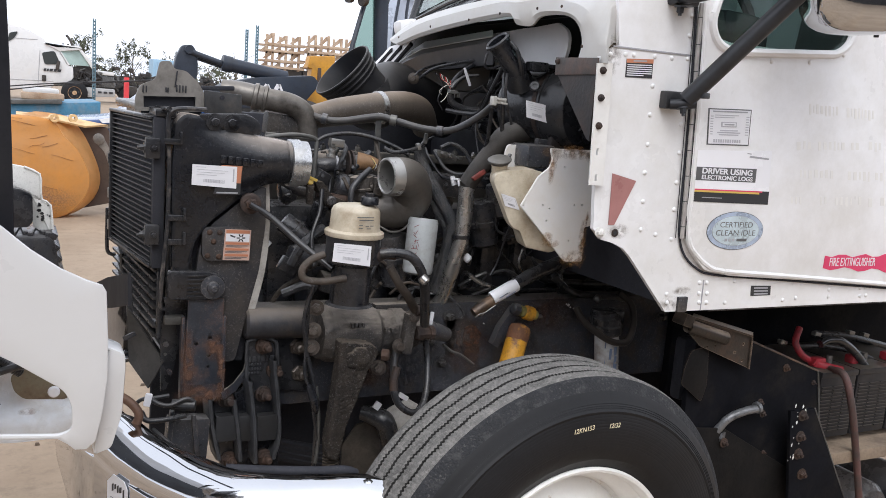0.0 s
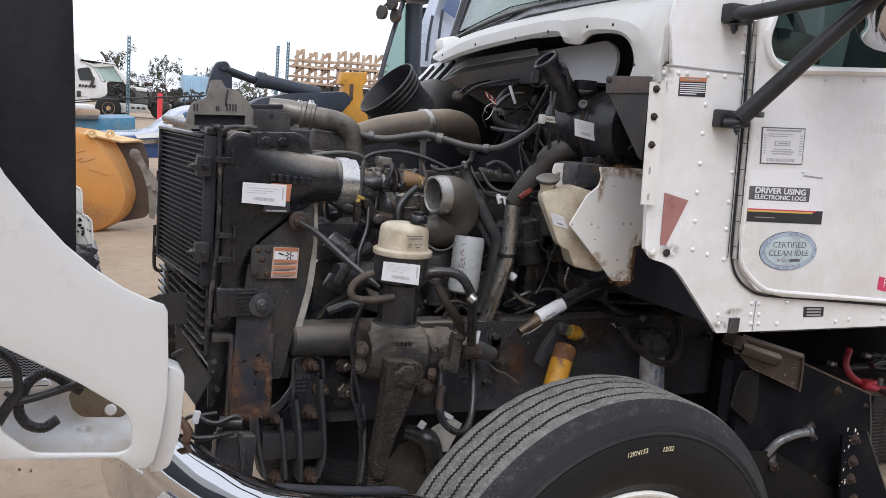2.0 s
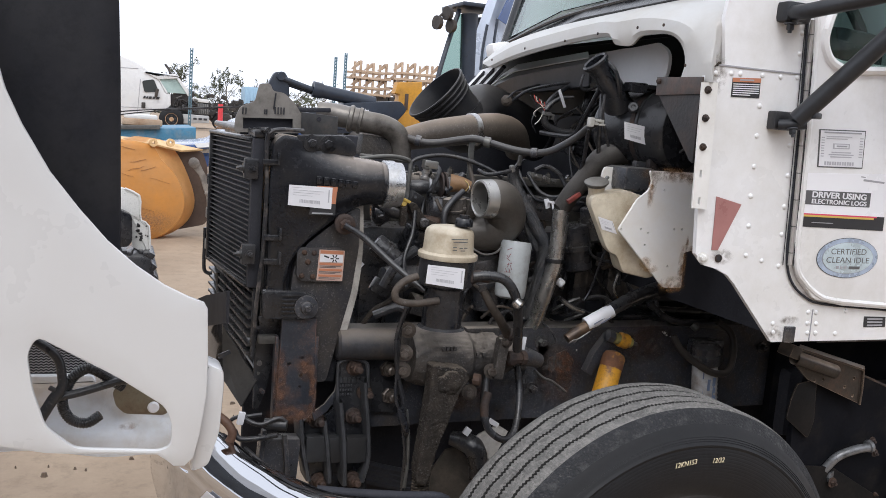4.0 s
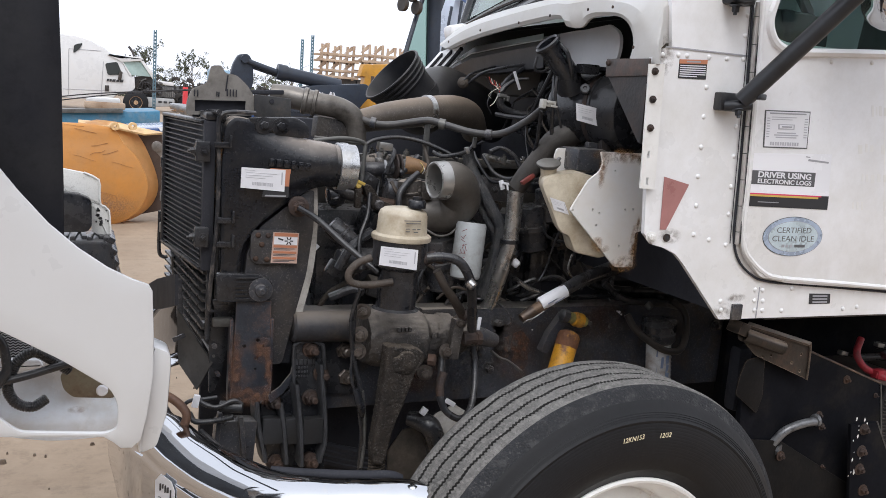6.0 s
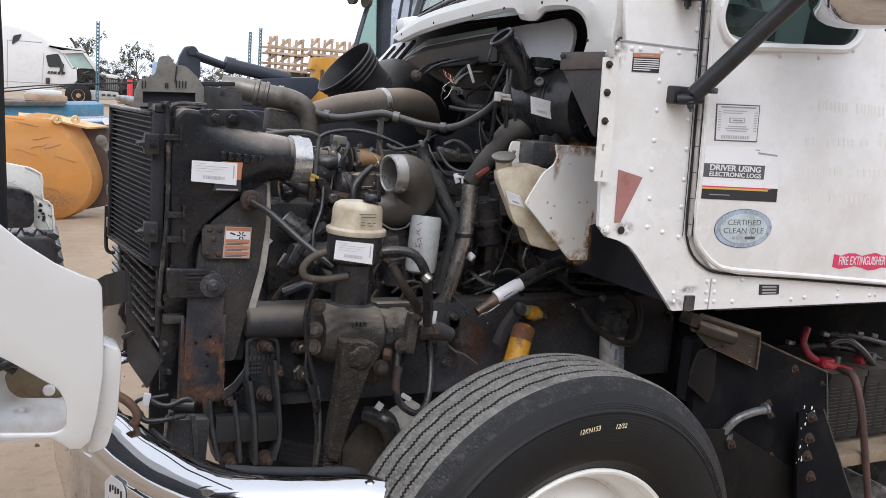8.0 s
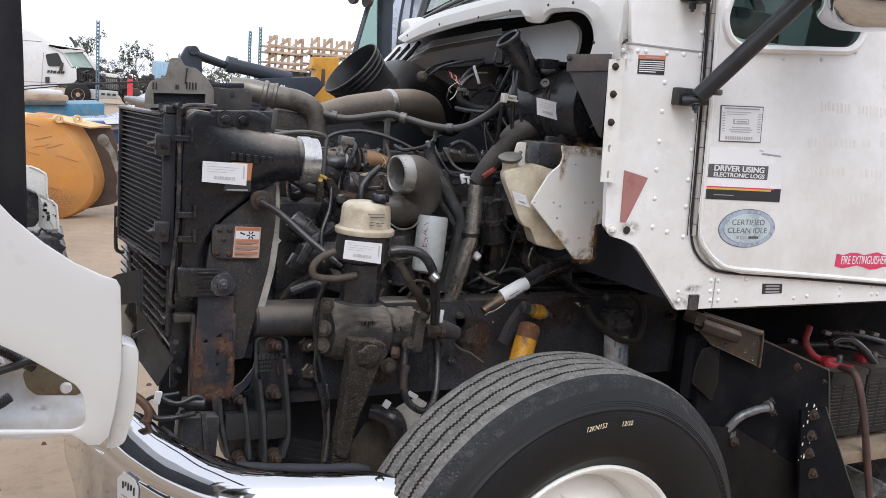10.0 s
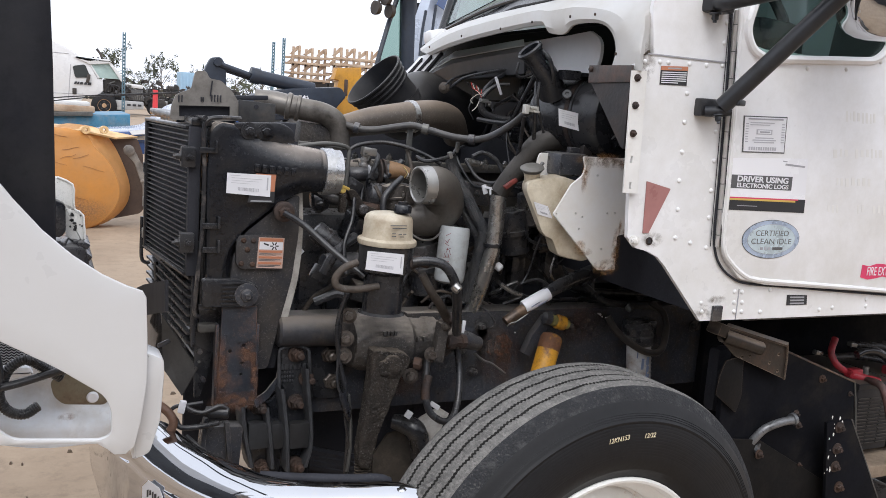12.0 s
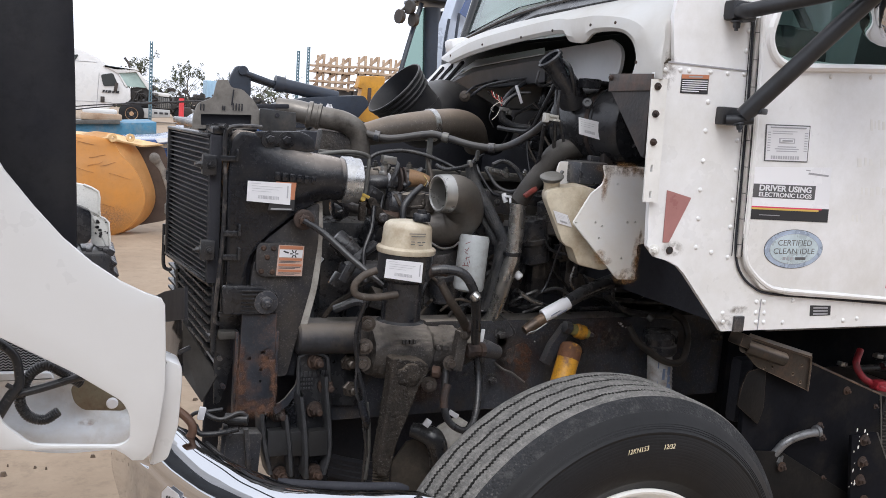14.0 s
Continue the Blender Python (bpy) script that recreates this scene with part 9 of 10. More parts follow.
    part("lower_brace", slab(bmn(), [(1.757, 0.725), (1.864, 0.712), (2.206, 0.523), (2.206, 0.44), (1.74, 0.5)], 0.325, 0.332, "y", bev=0.002), mat("muddy_black_brace", (0.0095, 0.009, 0.009), 0.7, spec=0.1, var=0.3, scale=10, bump=0.2, dirt=(0.015, 0.013, 0.012), dirt_amt=0.4, dscale=12, edge=(0.05, 0.04, 0.033)), bx, "muddy black lower brace")
    for q, r in (((2.097, 0.34, 0.876), 0.008), ((2.225, 0.34, 0.82), 0.005), ((2.035, 0.325, 0.62), 0.004), ((1.984, 0.318, 0.785), 0.007), ((2.0, 0.318, 0.748), 0.007), ((1.86, 0.318, 0.672), 0.009)):
        b2 = bmn()
        bolt(b2, q, (0, -1, 0), r, r)
        part("bolt", b2, M_rust, bx)
    # tray and batteries
    bm = bmn()
    box(bm, (2.75, 0.52, (2.46, 0.36, 0.565)[2]), (1.1, 0.42, 0.04), bev=0.004)
    part("battery_tray", bm, mat("worn_plank_tray", (0.3, 0.23, 0.165), 0.85, var=0.3, scale=8, bump=0.4, dirt=(0.16, 0.12, 0.09), dirt_amt=0.4, dscale=8), bx)
    zt, zb = (2.3, 0.36, 0.823)[2], (2.345, 0.36, 0.607)[2]
    M_case = mat("grey_black_battery_case", (0.019, 0.0195, 0.023), 0.4, var=0.2, scale=9, bump=0.08, dirt=(0.035, 0.031, 0.03), dirt_amt=0.3, dscale=11, sharp=0.1, top=(0.12, 0.1, 0.08), top_amt=0.85)
    x = (2.3, 0.36, 0.726)[0]
    for k in range(3):
        w = 0.165
        bm = bmn()
        cx = x + 0.01 + w / 2 + k * (w + 0.008)
        box(bm, (cx, 0.53, (zt + zb) / 2), (w, 0.3, zt - zb), bev=0.006)
        box(bm, (cx, 0.53, zt), (w + 0.004, 0.31, 0.02), bev=0.004)
        bt = part("battery", bm, M_case, bx, "ribbed grey-black truck battery")
        rb = None
        for j, dx in ((j, dx) for j in range(14) for dx in (-0.052, 0.0, 0.052)):
            if rb is None:
                rb = part("rib", box(bmn(), (0, 0, 0), (0.047, 0.006, 0.0035), bev=0), M_case, bt, smooth=0)
                rb.matrix_basis = Matrix.Translation((cx + dx, 0.378, zb + 0.025 + j * 0.0115))
            else:
                again(rb, Matrix.Translation((cx + dx, 0.378, zb + 0.025 + j * 0.0115)))
        bm = bmn()
        box(bm, (cx - 0.04, 0.44, zt + 0.025), (0.05, 0.035, 0.03), bev=0.008)
        part("terminal_cover", bm, M_redcable, bt, "red terminal boot")
        part("terminal_post", cyl(bmn(), (cx + 0.04, 0.46, zt + 0.008), (cx + 0.04, 0.46, zt + 0.035), 0.01, n=12), M_alu, bt)
    M_redbrown = mat("dusty_red_brown_cable", (0.11, 0.055, 0.05), 0.55, var=0.3, scale=16, bump=0.1, dirt=(0.05, 0.045, 0.042), dirt_amt=0.45, dscale=14)
    for pts, r, mt in (([(2.319, 0.5, 0.947), (2.287, 0.48, 0.906), (2.303, 0.46, 0.867), (2.348, 0.45, 0.844)], 0.011, M_redcable), ([(2.37, 0.4, 0.835), (2.351, 0.33, 0.835), (2.368, 0.3, 0.741), (2.422, 0.3, 0.584), (2.486, 0.3, 0.38)], 0.0115, M_redbrown), ([(2.318, 0.5, 0.885), (2.453, 0.5, 0.877), (2.601, 0.48, 0.849), (2.729, 0.46, 0.785), (2.835, 0.45, 0.687)], 0.01, M_rub), ([(2.511, 0.6, 0.89), (2.687, 0.6, 0.871), (3.012, 0.6, 0.798)], 0.012, M_rub), ([(2.33, 0.42, 0.915), (2.365, 0.42, 0.926), (2.435, 0.42, 0.915), (2.54, 0.42, 0.845), (2.686, 0.42, 0.691), (2.8, 0.42, 0.52)], 0.013, M_blk)):
        part("battery_cable", tube(bmn(), pts, r, 12, 6), mt, bx, "red battery cable" if mt is M_redcable else "")
    bm = bmn()
    tube(bm, [(2.331, 0.44, 0.849), (2.373, 0.42, 0.833), (2.425, 0.4, 0.826)], [0.014, 0.017, 0.014], 12)
    part("terminal_boot", bm, M_redcable, bx, "red rubber terminal boot")
    for q in ((2.633, 0.55, 0.902), (2.709, 0.55, 0.89), (2.25, 0.5, 0.903), (2.464, 0.55, 0.906)):
        bm = bmn()
        box(bm, q, (0.03, 0.02, 0.014), (0, 10, 0), bev=0.003)
        part("cable_lug", bm, M_alu, bx)
    # round air tank below
    bm = bmn()
    for u0 in ((2.686, 0.5, 0.321), (2.965, 0.5, 0.304)):
        lathe(bm, [(0.02, -0.03), (0.08, -0.02), (0.1, 0.01), (0.1, 0.5)], (u0[0], 0.42, u0[2] - 0.03), (0.0, 1, 0), 28)
    part("air_tank", bm, M_dark, truck, "dark round air tanks")
    # added dark pieces for the shaded underside, closing the view behind the box
    bm = bmn()
    box(bm, (2.85, 0.76, 0.7), (1.7, 0.04, 0.5), bev=0.01)
    part("underside_fill", bm, M_bb, truck)
    bm = bmn()
    box(bm, (1.854, 0.5, 0.844), (0.08, 0.05, 0.2), bev=0.02)
    part("underside_block", bm, M_liner, truck)


rear()


# ---- the yard beyond
M_loader = mat("worn_yellow_machine_paint", (0.62, 0.3, 0.035), 0.5, var=0.1, scale=2, bump=0.08, bscale=30, dirt=(0.33, 0.17, 0.06), dirt_amt=0.35, dscale=2.2, sharp=0.2)
M_bucket = mat("worn_orange_bucket_inside", (0.53, 0.225, 0.048), 0.5, grit=0.12, var=0.1, scale=2, bump=0.06, bscale=25, dirt=(0.4, 0.21, 0.085), dirt_amt=0.3, dscale=2.6, sharp=0.22)
M_brown = mat("brown_primer_steel", (0.075, 0.048, 0.037), 0.6, var=0.2, scale=3, bump=0.1, dirt=(0.1, 0.07, 0.05), dirt_amt=0.3, dscale=3)
M_boom = mat("dark_blue_grey_boom", (0.026, 0.034, 0.05), 0.4, var=0.15, scale=2, bump=0.05, dirt=(0.035, 0.035, 0.036), dirt_amt=0.25, dscale=3)
M_bluepaint = mat("faded_blue_paint", (0.06, 0.2, 0.32), 0.55, var=0.15, scale=2, bump=0.05, dirt=(0.2, 0.24, 0.26), dirt_amt=0.3, dscale=3)
M_carblue = mat("dark_blue_car_paint", (0.03, 0.07, 0.2), 0.2, var=0.06, scale=2, bump=0.0, coat=0.6)
M_whitetruck = mat("white_truck_paint", (0.62, 0.62, 0.62), 0.3, grit=0.0, var=0.03, scale=1, bump=0.0, dirt=(0.6, 0.58, 0.55), dirt_amt=0.2, dscale=1)
M_wood = mat("weathered_timber", (0.5, 0.38, 0.28), 0.8, var=0.25, scale=3, bump=0.2, dirt=(0.25, 0.16, 0.1), dirt_amt=0.4, dscale=1.5)
M_post = mat("blue_grey_steel_post", (0.1, 0.17, 0.21), 0.5, metal=0.2, var=0.15, scale=3, bump=0.05)
M_far = mat("far_dark_machinery", (0.022, 0.021, 0.021), 0.6, var=0.3, scale=1.2, bump=0.1, dirt=(0.07, 0.055, 0.045), dirt_amt=0.4, dscale=0.9)
M_redpost = mat("red_plastic_post", (0.62, 0.05, 0.06), 0.5, var=0.1, scale=4, bump=0.02)
M_leaf = bpy.data.materials.new("grey_green_leaves")
M_leaf.use_nodes = True
_n = M_leaf.node_tree
_n.nodes.clear()
_o, _m, _d, _t = (_n.nodes.new(k) for k in ("ShaderNodeOutputMaterial", "ShaderNodeMixShader", "ShaderNodeBsdfDiffuse", "ShaderNodeBsdfTranslucent"))
_r, _g2 = _n.nodes.new("ShaderNodeValToRGB"), _n.nodes.new("ShaderNodeNewGeometry")
_r.color_ramp.elements[0].color = (0.1, 0.11, 0.075, 1)
_r.color_ramp.elements[1].color = (0.17, 0.175, 0.13, 1)
_n.links.new(_g2.outputs["Random Per Island"], _r.inputs[0])
_n.links.new(_r.outputs[0], _d.inputs[0])
_n.links.new(_r.outputs[0], _t.inputs[0])
_m.inputs[0].default_value = 0.55
_n.links.new(_d.outputs[0], _m.inputs[1])
_n.links.new(_t.outputs[0], _m.inputs[2])
_n.links.new(_m.outputs[0], _o.inputs[0])
M_bark = mat("grey_bark", (0.12, 0.1, 0.08), 0.9, var=0.2, scale=5, bump=0.3)


M_lglass = bpy.data.materials.new("dark_green_cab_glass")
M_lglass.use_nodes = True
_h = M_lglass.node_tree.nodes["Principled BSDF"]
_h.inputs["Base Color"].default_value = (0.22, 0.33, 0.29, 1)
_h.inputs["Roughness"].default_value = 0.03
_h.inputs["Transmission Weight"].default_value = 1.0


def loader():
    ld = thing("wheel_loader", (3.0, 9.3, 0), "yellow wheel loader with dark boom, its bucket resting on the ground", "loader")
    c1 = [(0.049, 9, 1.116), (0.224, 9, 1.109), (0.414, 9, 1.059), (0.505, 9, 0.917), (0.637, 9, 0.786), (0.743, 9, 0.583), (0.774, 9, 0.394), (0.716, 9, 0.221), (0.582, 9, 0.072), (0.409, 9, -0.013)]
    c1 = spline(c1, 3)
    rows = [[p + V(-1.5, -0.45, 0) for p in c1], [p + V(-0.7, -0.2, 0) for p in c1], c1]
    bm = loft(bmn(), rows)
    bk = part("bucket", bm, M_bucket, ld, "orange loader bucket, worn inside", smooth=60)
    c2 = spline([(0.23, 9.25, 1.153), (0.355, 9.25, 1.148), (0.551, 9.25, 1.117), (0.681, 9.25, 0.998), (0.789, 9.25, 0.812), (0.887, 9.25, 0.557), (0.907, 9.25, 0.369), (0.836, 9.25, 0.19), (0.686, 9.25, 0.056), (0.478, 9.25, -0.038)], 3)
    # scratches across the inside, and the lip of a side plate
    rnd = random.Random(17)
    sweep = V(-1.5, -0.45, 0)
    M_scr = mat("dark_scratch", (0.26, 0.12, 0.045), 0.7, var=0.3, scale=9, bump=0.0)
    for k in range(12):
        i, u = rnd.randrange(3, len(c1) - 8), 0.05 + rnd.random() * 0.4
        pts = [c1[i].lerp(c1[i + 1], 0.3 * j * (1 if k % 2 else -1) + 0.2 * rnd.random()) + sweep * (u + 0.045 * j) + V(-0.003, -0.004, 0.0) for j in range(4)]
        part("scratch", tube(bmn(), pts, 0.0014 + rnd.random() * 0.0022, 5, 3), M_scr, bk)
    M_worn = stain("bare_grey_wear", (0.3, 0.21, 0.16), 0.85)
    worn = [[c1[i] + sweep * u + V(-0.004, -0.006, 0) for i in range(len(c1) - 10, len(c1) - 1)] for u in (0.02, 0.16, 0.32, 0.5)]
    part("worn_patch", loft(bmn(), worn), M_worn, bk)
    bm = loft(bmn(), [c1, c2])
    bmesh.ops.solidify(bm, geom=bm.faces[:], thickness=0.02)
    part("bucket_rim", bm, mat("pale_yellow_rim", (0.78, 0.46, 0.19), 0.45, grit=0.1, var=0.07, scale=3, bump=0.05, dirt=(0.6, 0.32, 0.11), dirt_amt=0.25, dscale=4, sharp=0.2), bk)
    bm = slab(bmn(), rounded([(0.569, 1.011), (0.85, 1.019), (0.987, 1.017), (1.049, 0.841), (1.084, 0.228), (1.035, 0.141), (0.67, 0.063), (0.546, 0.135)], 0.04), 9.3, 9.36, "y")
    part("bucket_back", bm, M_brown, bk, "brown steel back plate")
    bm = bmn()
    loft(bm, [[(0.039, 9.2, 1.125), (0.445, 9.2, 1.113), (0.984, 9.3, 1.025)], [(0.038, 9, 1.103), (0.408, 9, 1.071), (0.73, 9.1, 1.009)]], thick=0.02)
    for u in ((0.408, 9, 1.102), (0.596, 9, 1.113)):
        lathe(bm, [(0.018, 0), (0.045, 0.0), (0.045, 0.05), (0.018, 0.05), (0.018, 0)], u, (0.2, -1, 0), 18, close=False)
    part("bucket_top_plate", bm, mat("pale_worn_plate", (0.72, 0.48, 0.24), 0.5, var=0.12, scale=4, bump=0.05, dirt=(0.4, 0.25, 0.12), dirt_amt=0.3, dscale=5), bk)
    bm = slab(bmn(), rounded([(0.813, 0.886), (0.846, 0.947), (0.909, 0.94), (1.006, 0.754), (1.123, 0.629), (1.115, 0.367), (1.105, 0.15), (1.045, 0.165), (1.022, 0.495), (0.933, 0.751)], 0.02), 9.02, 9.08, "y", bev=0.006)
    lathe(bm, [(0.06, 0), (0.06, 0.05), (0.03, 0.07)], (0.869, 9.04, 0.897), (0, -1, 0), 18)
    for x, z in ((1.021, 0.552), (1.092, 0.497)):
        lathe(bm, [(0.025, 0), (0.025, 0.02), (0.012, 0.03)], (x, 9.02, z), (0, -1, 0), 12)
    part("tilt_link", bm, mat("grey_dusty_link", (0.21, 0.185, 0.16), 0.6, var=0.3, scale=4, bump=0.1, dirt=(0.07, 0.06, 0.055), dirt_amt=0.35, dscale=6), bk)
    # boom, cylinder
    bm = slab(bmn(), rounded([(2.382, 1.628), (2.824, 1.735), (3.516, 1.805), (3.603, 1.692), (3.457, 1.516), (3.349, 1.374), (2.548, 1.321), (1.96, 1.353)], 0.05), 9.6, 9.9, "y", bev=0.02)
    bo = part("boom", bm, M_boom, ld, "dark blue-grey boom with white lettering fragment")
    for a, b in (((2.811, 1.563), (2.941, 1.645)), ((2.975, 1.575), (3.076, 1.655))):
        bm = bmn()
        box(bm, ((a[0] + b[0]) / 2, 9.59, (a[1] + b[1]) / 2), (0.05, 0.01, 0.09), (0, 28, 0), bev=0)
        box(bm, ((a[0] + b[0]) / 2 + 0.05, 9.59, (a[1] + b[1]) / 2), (0.03, 0.01, 0.09), (0, -25, 0), bev=0)
        part("white_mark", bm, M_paper, bo, smooth=0)
    bm = bmn()
    cyl(bm, (1.934, 9.7, 1.974), (2.437, 9.7, 1.834), 0.035, n=16)
    cyl(bm, (1.945, 9.75, 1.92), (2.451, 9.75, 1.792), 0.02, n=12)
    cyl(bm, (2.348, 9.7, 1.869), (3.178, 9.7, 1.749), 0.085, n=24, bev=0.01)
    lathe(bm, [(0.1, 0), (0.1, 0.12)], (2.348, 9.7, 1.869), V(*(3.178, 9.7, 1.749)) - V(*(2.348, 9.7, 1.869)), 20)
    part("hydraulic_cylinder", bm, M_boom, ld)
    bm = slab(bmn(), rounded([(1.74, 1.622), (1.797, 1.907), (1.862, 2.038), (1.988, 2.057), (2.05, 1.957), (2.063, 1.704), (2.012, 1.572)], 0.04), 9.7, 9.8, "y", bev=0.02)
    lathe(bm, [(0.02, 0), (0.05, 0), (0.05, 0.05), (0.02, 0.05)], (1.937, 9.68, 1.988), (0, -1, 0), 16)
    part("bell_crank", bm, M_boom, ld)
    # yellow tower
    bm = slab(bmn(), [(3.608, 2.071), (3.952, 2.101), (3.962, 1.962), (3.9, 1.903), (3.953, 1.634), (4.058, 1.366), (3.464, 1.327), (3.605, 1.647), (3.636, 1.904), (3.57, 1.914)], 10.1, 10.3, "y", bev=0.02)
    tw = part("tower", bm, M_loader, ld, "yellow boom tower")
    bm = bmn()
    box(bm, (3.741, 10.1, 1.813), (0.05, 0.03, 0.22), bev=0.01)
    part("slot", bm, M_brown, tw)
    # cab: pillars, glass, roof rack with lamps
    bm = bmn()
    cyl(bm, (4.855, 10.8, 3.173), (4.963, 10.8, 1.272), 0.13, n=12)
    box(bm, (5.283, 11.2, 2.317), (0.5, 0.6, 1.7), bev=0.05)
    tube(bm, [(4.69, 10.8, 3.219), (4.514, 10.7, 2.725), (4.317, 10.6, 1.977), (4.286, 10.6, 1.241)], 0.035, 8)
    box(bm, (4.906, 10.9, 3.269), (0.6, 0.9, 0.06), bev=0.02)
    part("cab_frame", bm, M_boom, ld, "dark cab frame")
    bm = loft(bmn(), [[(4.693, 10.75, 3.15), (4.551, 10.7, 2.809), (4.361, 10.65, 1.98), (4.331, 10.65, 1.241)], [(4.802, 10.8, 3.167), (4.836, 10.8, 2.763), (4.899, 10.8, 2.025), (4.963, 10.8, 1.272)]], thick=0.01)
    part("cab_glass", bm, M_lglass, ld, "greenish cab glass")
    for q in ((4.351, 10.6, 2.972), (4.496, 10.6, 3.115), (4.562, 10.6, 2.948)):
        bm = bmn()
        lathe(bm, [(0.03, 0), (0.09, 0.03), (0.1, 0.08), (0.1, 0.1)], q, (-1, -0.3, 0), 16)
        part("work_lamp", bm, M_far, ld)
    bm = bmn()
    tube(bm, [(4.261, 10.6, 3.01), (4.599, 10.8, 3.24), (5.177, 10.9, 3.317)], 0.02, 8)
    part("roof_rail", bm, M_far, ld)
    # body and wheels, mostly behind the truck
    bm = bmn()
    box(bm, (6.4, 10.6, 1.3), (3.4, 1.8, 1.0), bev=0.12)
    part("body", bm, M_loader, ld)
    for x in (3.3, 6.6):
        for y in (9.5, 11.7):
            bm = lathe(bmn(), [(0.3, 0), (0.55, 0.0), (0.7, 0.04), (0.75, 0.1), (0.75, 0.4), (0.7, 0.46), (0.3, 0.48)], (x, y, 0.75), (0, 1, 0), 36)
            part("wheel", bm, M_far, ld)
    return ld


loader()


def tracked_machine():
    tm = thing("track_loader", (-0.5, 4.6, 0), "small white tracked machine with a black rubber track", "track loader")
    M_panel = mat("scuffed_white_panel", (0.62, 0.62, 0.6), 0.4, var=0.06, scale=6, bump=0.03, dirt=(0.04, 0.04, 0.04), dirt_amt=0.16, dscale=16, sharp=0.04)
    b = part("fender", slab(bmn(), rounded([(-0.3, 1.1), (0.061, 1.037), (0.144, 0.996), (0.156, 0.84), (0.104, 0.86), (-0.3, 0.87)], 0.012), 4.15, 4.19, "y", bev=0.008), M_panel, tm, "white fender panel with a pale rolled edge")
    part("fender_edge", tube(bmn(), [(0.061, 4.148, 1.037), (0.144, 4.148, 0.996), (0.15, 4.148, 0.92), (0.157, 4.148, 0.845), (0.204, 4.148, 0.811), (0.215, 4.148, 0.62)], 0.007, 8, 2), M_panel, b)
    part("lower_panel", slab(bmn(), rounded([(0.104, 0.86), (0.156, 0.838), (0.204, 0.811), (0.213, 0.62), (0.108, 0.682)], 0.008), 4.152, 4.19, "y", bev=0.006), M_panel, b, "lower panel with black scuffs")
    rnd = random.Random(14)
    for k in range(14):
        x, z, r = 0.13 + rnd.random() * 0.07, 0.69 + rnd.random() * 0.13, 0.004 + rnd.random() * 0.008
        part("scuff", slab(bmn(), [(x + r * (0.5 + rnd.random()) * math.cos(a), z + r * (0.5 + rnd.random()) * math.sin(a)) for a in (0, 0.9, 1.9, 3.0, 4.0, 5.2)], 4.148, 4.1495, "y"), M_ink, b, smooth=0)
    part("lamp_housing", slab(bmn(), rounded([(-0.3, 0.95), (0.034, 0.919), (0.093, 0.893), (0.105, 0.871), (0.108, 0.726), (0.083, 0.692), (-0.3, 0.68)], 0.015), 4.06, 4.14, "y", bev=0.01), M_blk, tm, "black box on the fender's side")
    bm = slab(bmn(), rounded([(-1.4, 0.05), ((0.242, 4.3, 0.523)[0], 0.05), ((0.28, 4.3, 0.487)[0], 0.3), ((0.216, 4.3, 0.647)[0], (0.216, 4.3, 0.647)[2]), (-1.4, (0.216, 4.3, 0.647)[2])], 0.05), 4.0, 4.45, "y", bev=0.02)
    zt = (0.216, 4.3, 0.647)[2]
    tr = part("track", bm, M_rub, tm, "black rubber crawler track")
    rnd = random.Random(8)
    for k in range(16):
        bm = bmn()
        x = (0.216, 4.3, 0.647)[0] - 0.02 - 0.045 * k
        box(bm, (x, 4.2 + 0.05 * (k % 2), zt + 0.004), (0.03, 0.34, 0.03), (0, 0, (rnd.random() - .5) * 12), bev=0.006)
        part("lug", bm, M_rub, tr)
    for k in range(6):
        bm = bmn()
        s = k / 5
        q = V((0.216, 4.3, 0.647)[0], 4.2, zt).lerp(V((0.274, 4.3, 0.488)[0], 4.2, 0.3), s)
        box(bm, q, (0.04, 0.36, 0.035), (0, 30 + 40 * s, 0), bev=0.006)
        part("lug", bm, M_rub, tr)


tracked_machine()


def blue_car():
    bc = thing("blue_pickup", (1.6, 12.5, 0), "dark blue pickup with a white highlight painted along its bonnet, and chrome strip", "pickup")
    bm = bmn()
    prof = [(0.028, 0.889), (1.198, 0.986), (1.44, 1.034), (1.615, 1.189), (1.799, 1.353), (2.005, 1.435), (3.039, 1.528), (3.084, 0.742), (0.034, 0.581)]
    slab(bm, rounded(prof, 0.05), 12.0, 13.6, "y", bev=0.05)
    part("body", bm, M_carblue, bc)
    # White strip painted on for the sky's highlight along the blue bonnet.
    bm = loft(bmn(), [[(1.113, 11.95, 0.983), (1.434, 11.95, 1.036), (1.609, 11.95, 1.19), (1.768, 11.95, 1.343)], [(1.153, 11.93, 0.928), (1.476, 11.93, 0.965), (1.675, 11.93, 1.111), (1.818, 11.93, 1.255)]], thick=0.02)
    part("bonnet_highlight", bm, M_whitetruck, bc)
    bm = slab(bmn(), [(1.083, 0.907), (1.454, 0.946), (1.457, 0.879), (1.101, 0.849)], 11.93, 11.97, "y")
    part("chrome_strip", bm, M_chrome, bc)
    for x in ((0.489, 12, 0.852)[0], (2.715, 12, 0.984)[0]):
        bm = lathe(bmn(), [(0.2, 0), (0.36, 0.0), (0.38, 0.05), (0.38, 0.25), (0.2, 0.26)], (x, 12.0, 0.38), (0, 1, 0), 28)
        part("wheel", bm, M_side, bc)


blue_car()


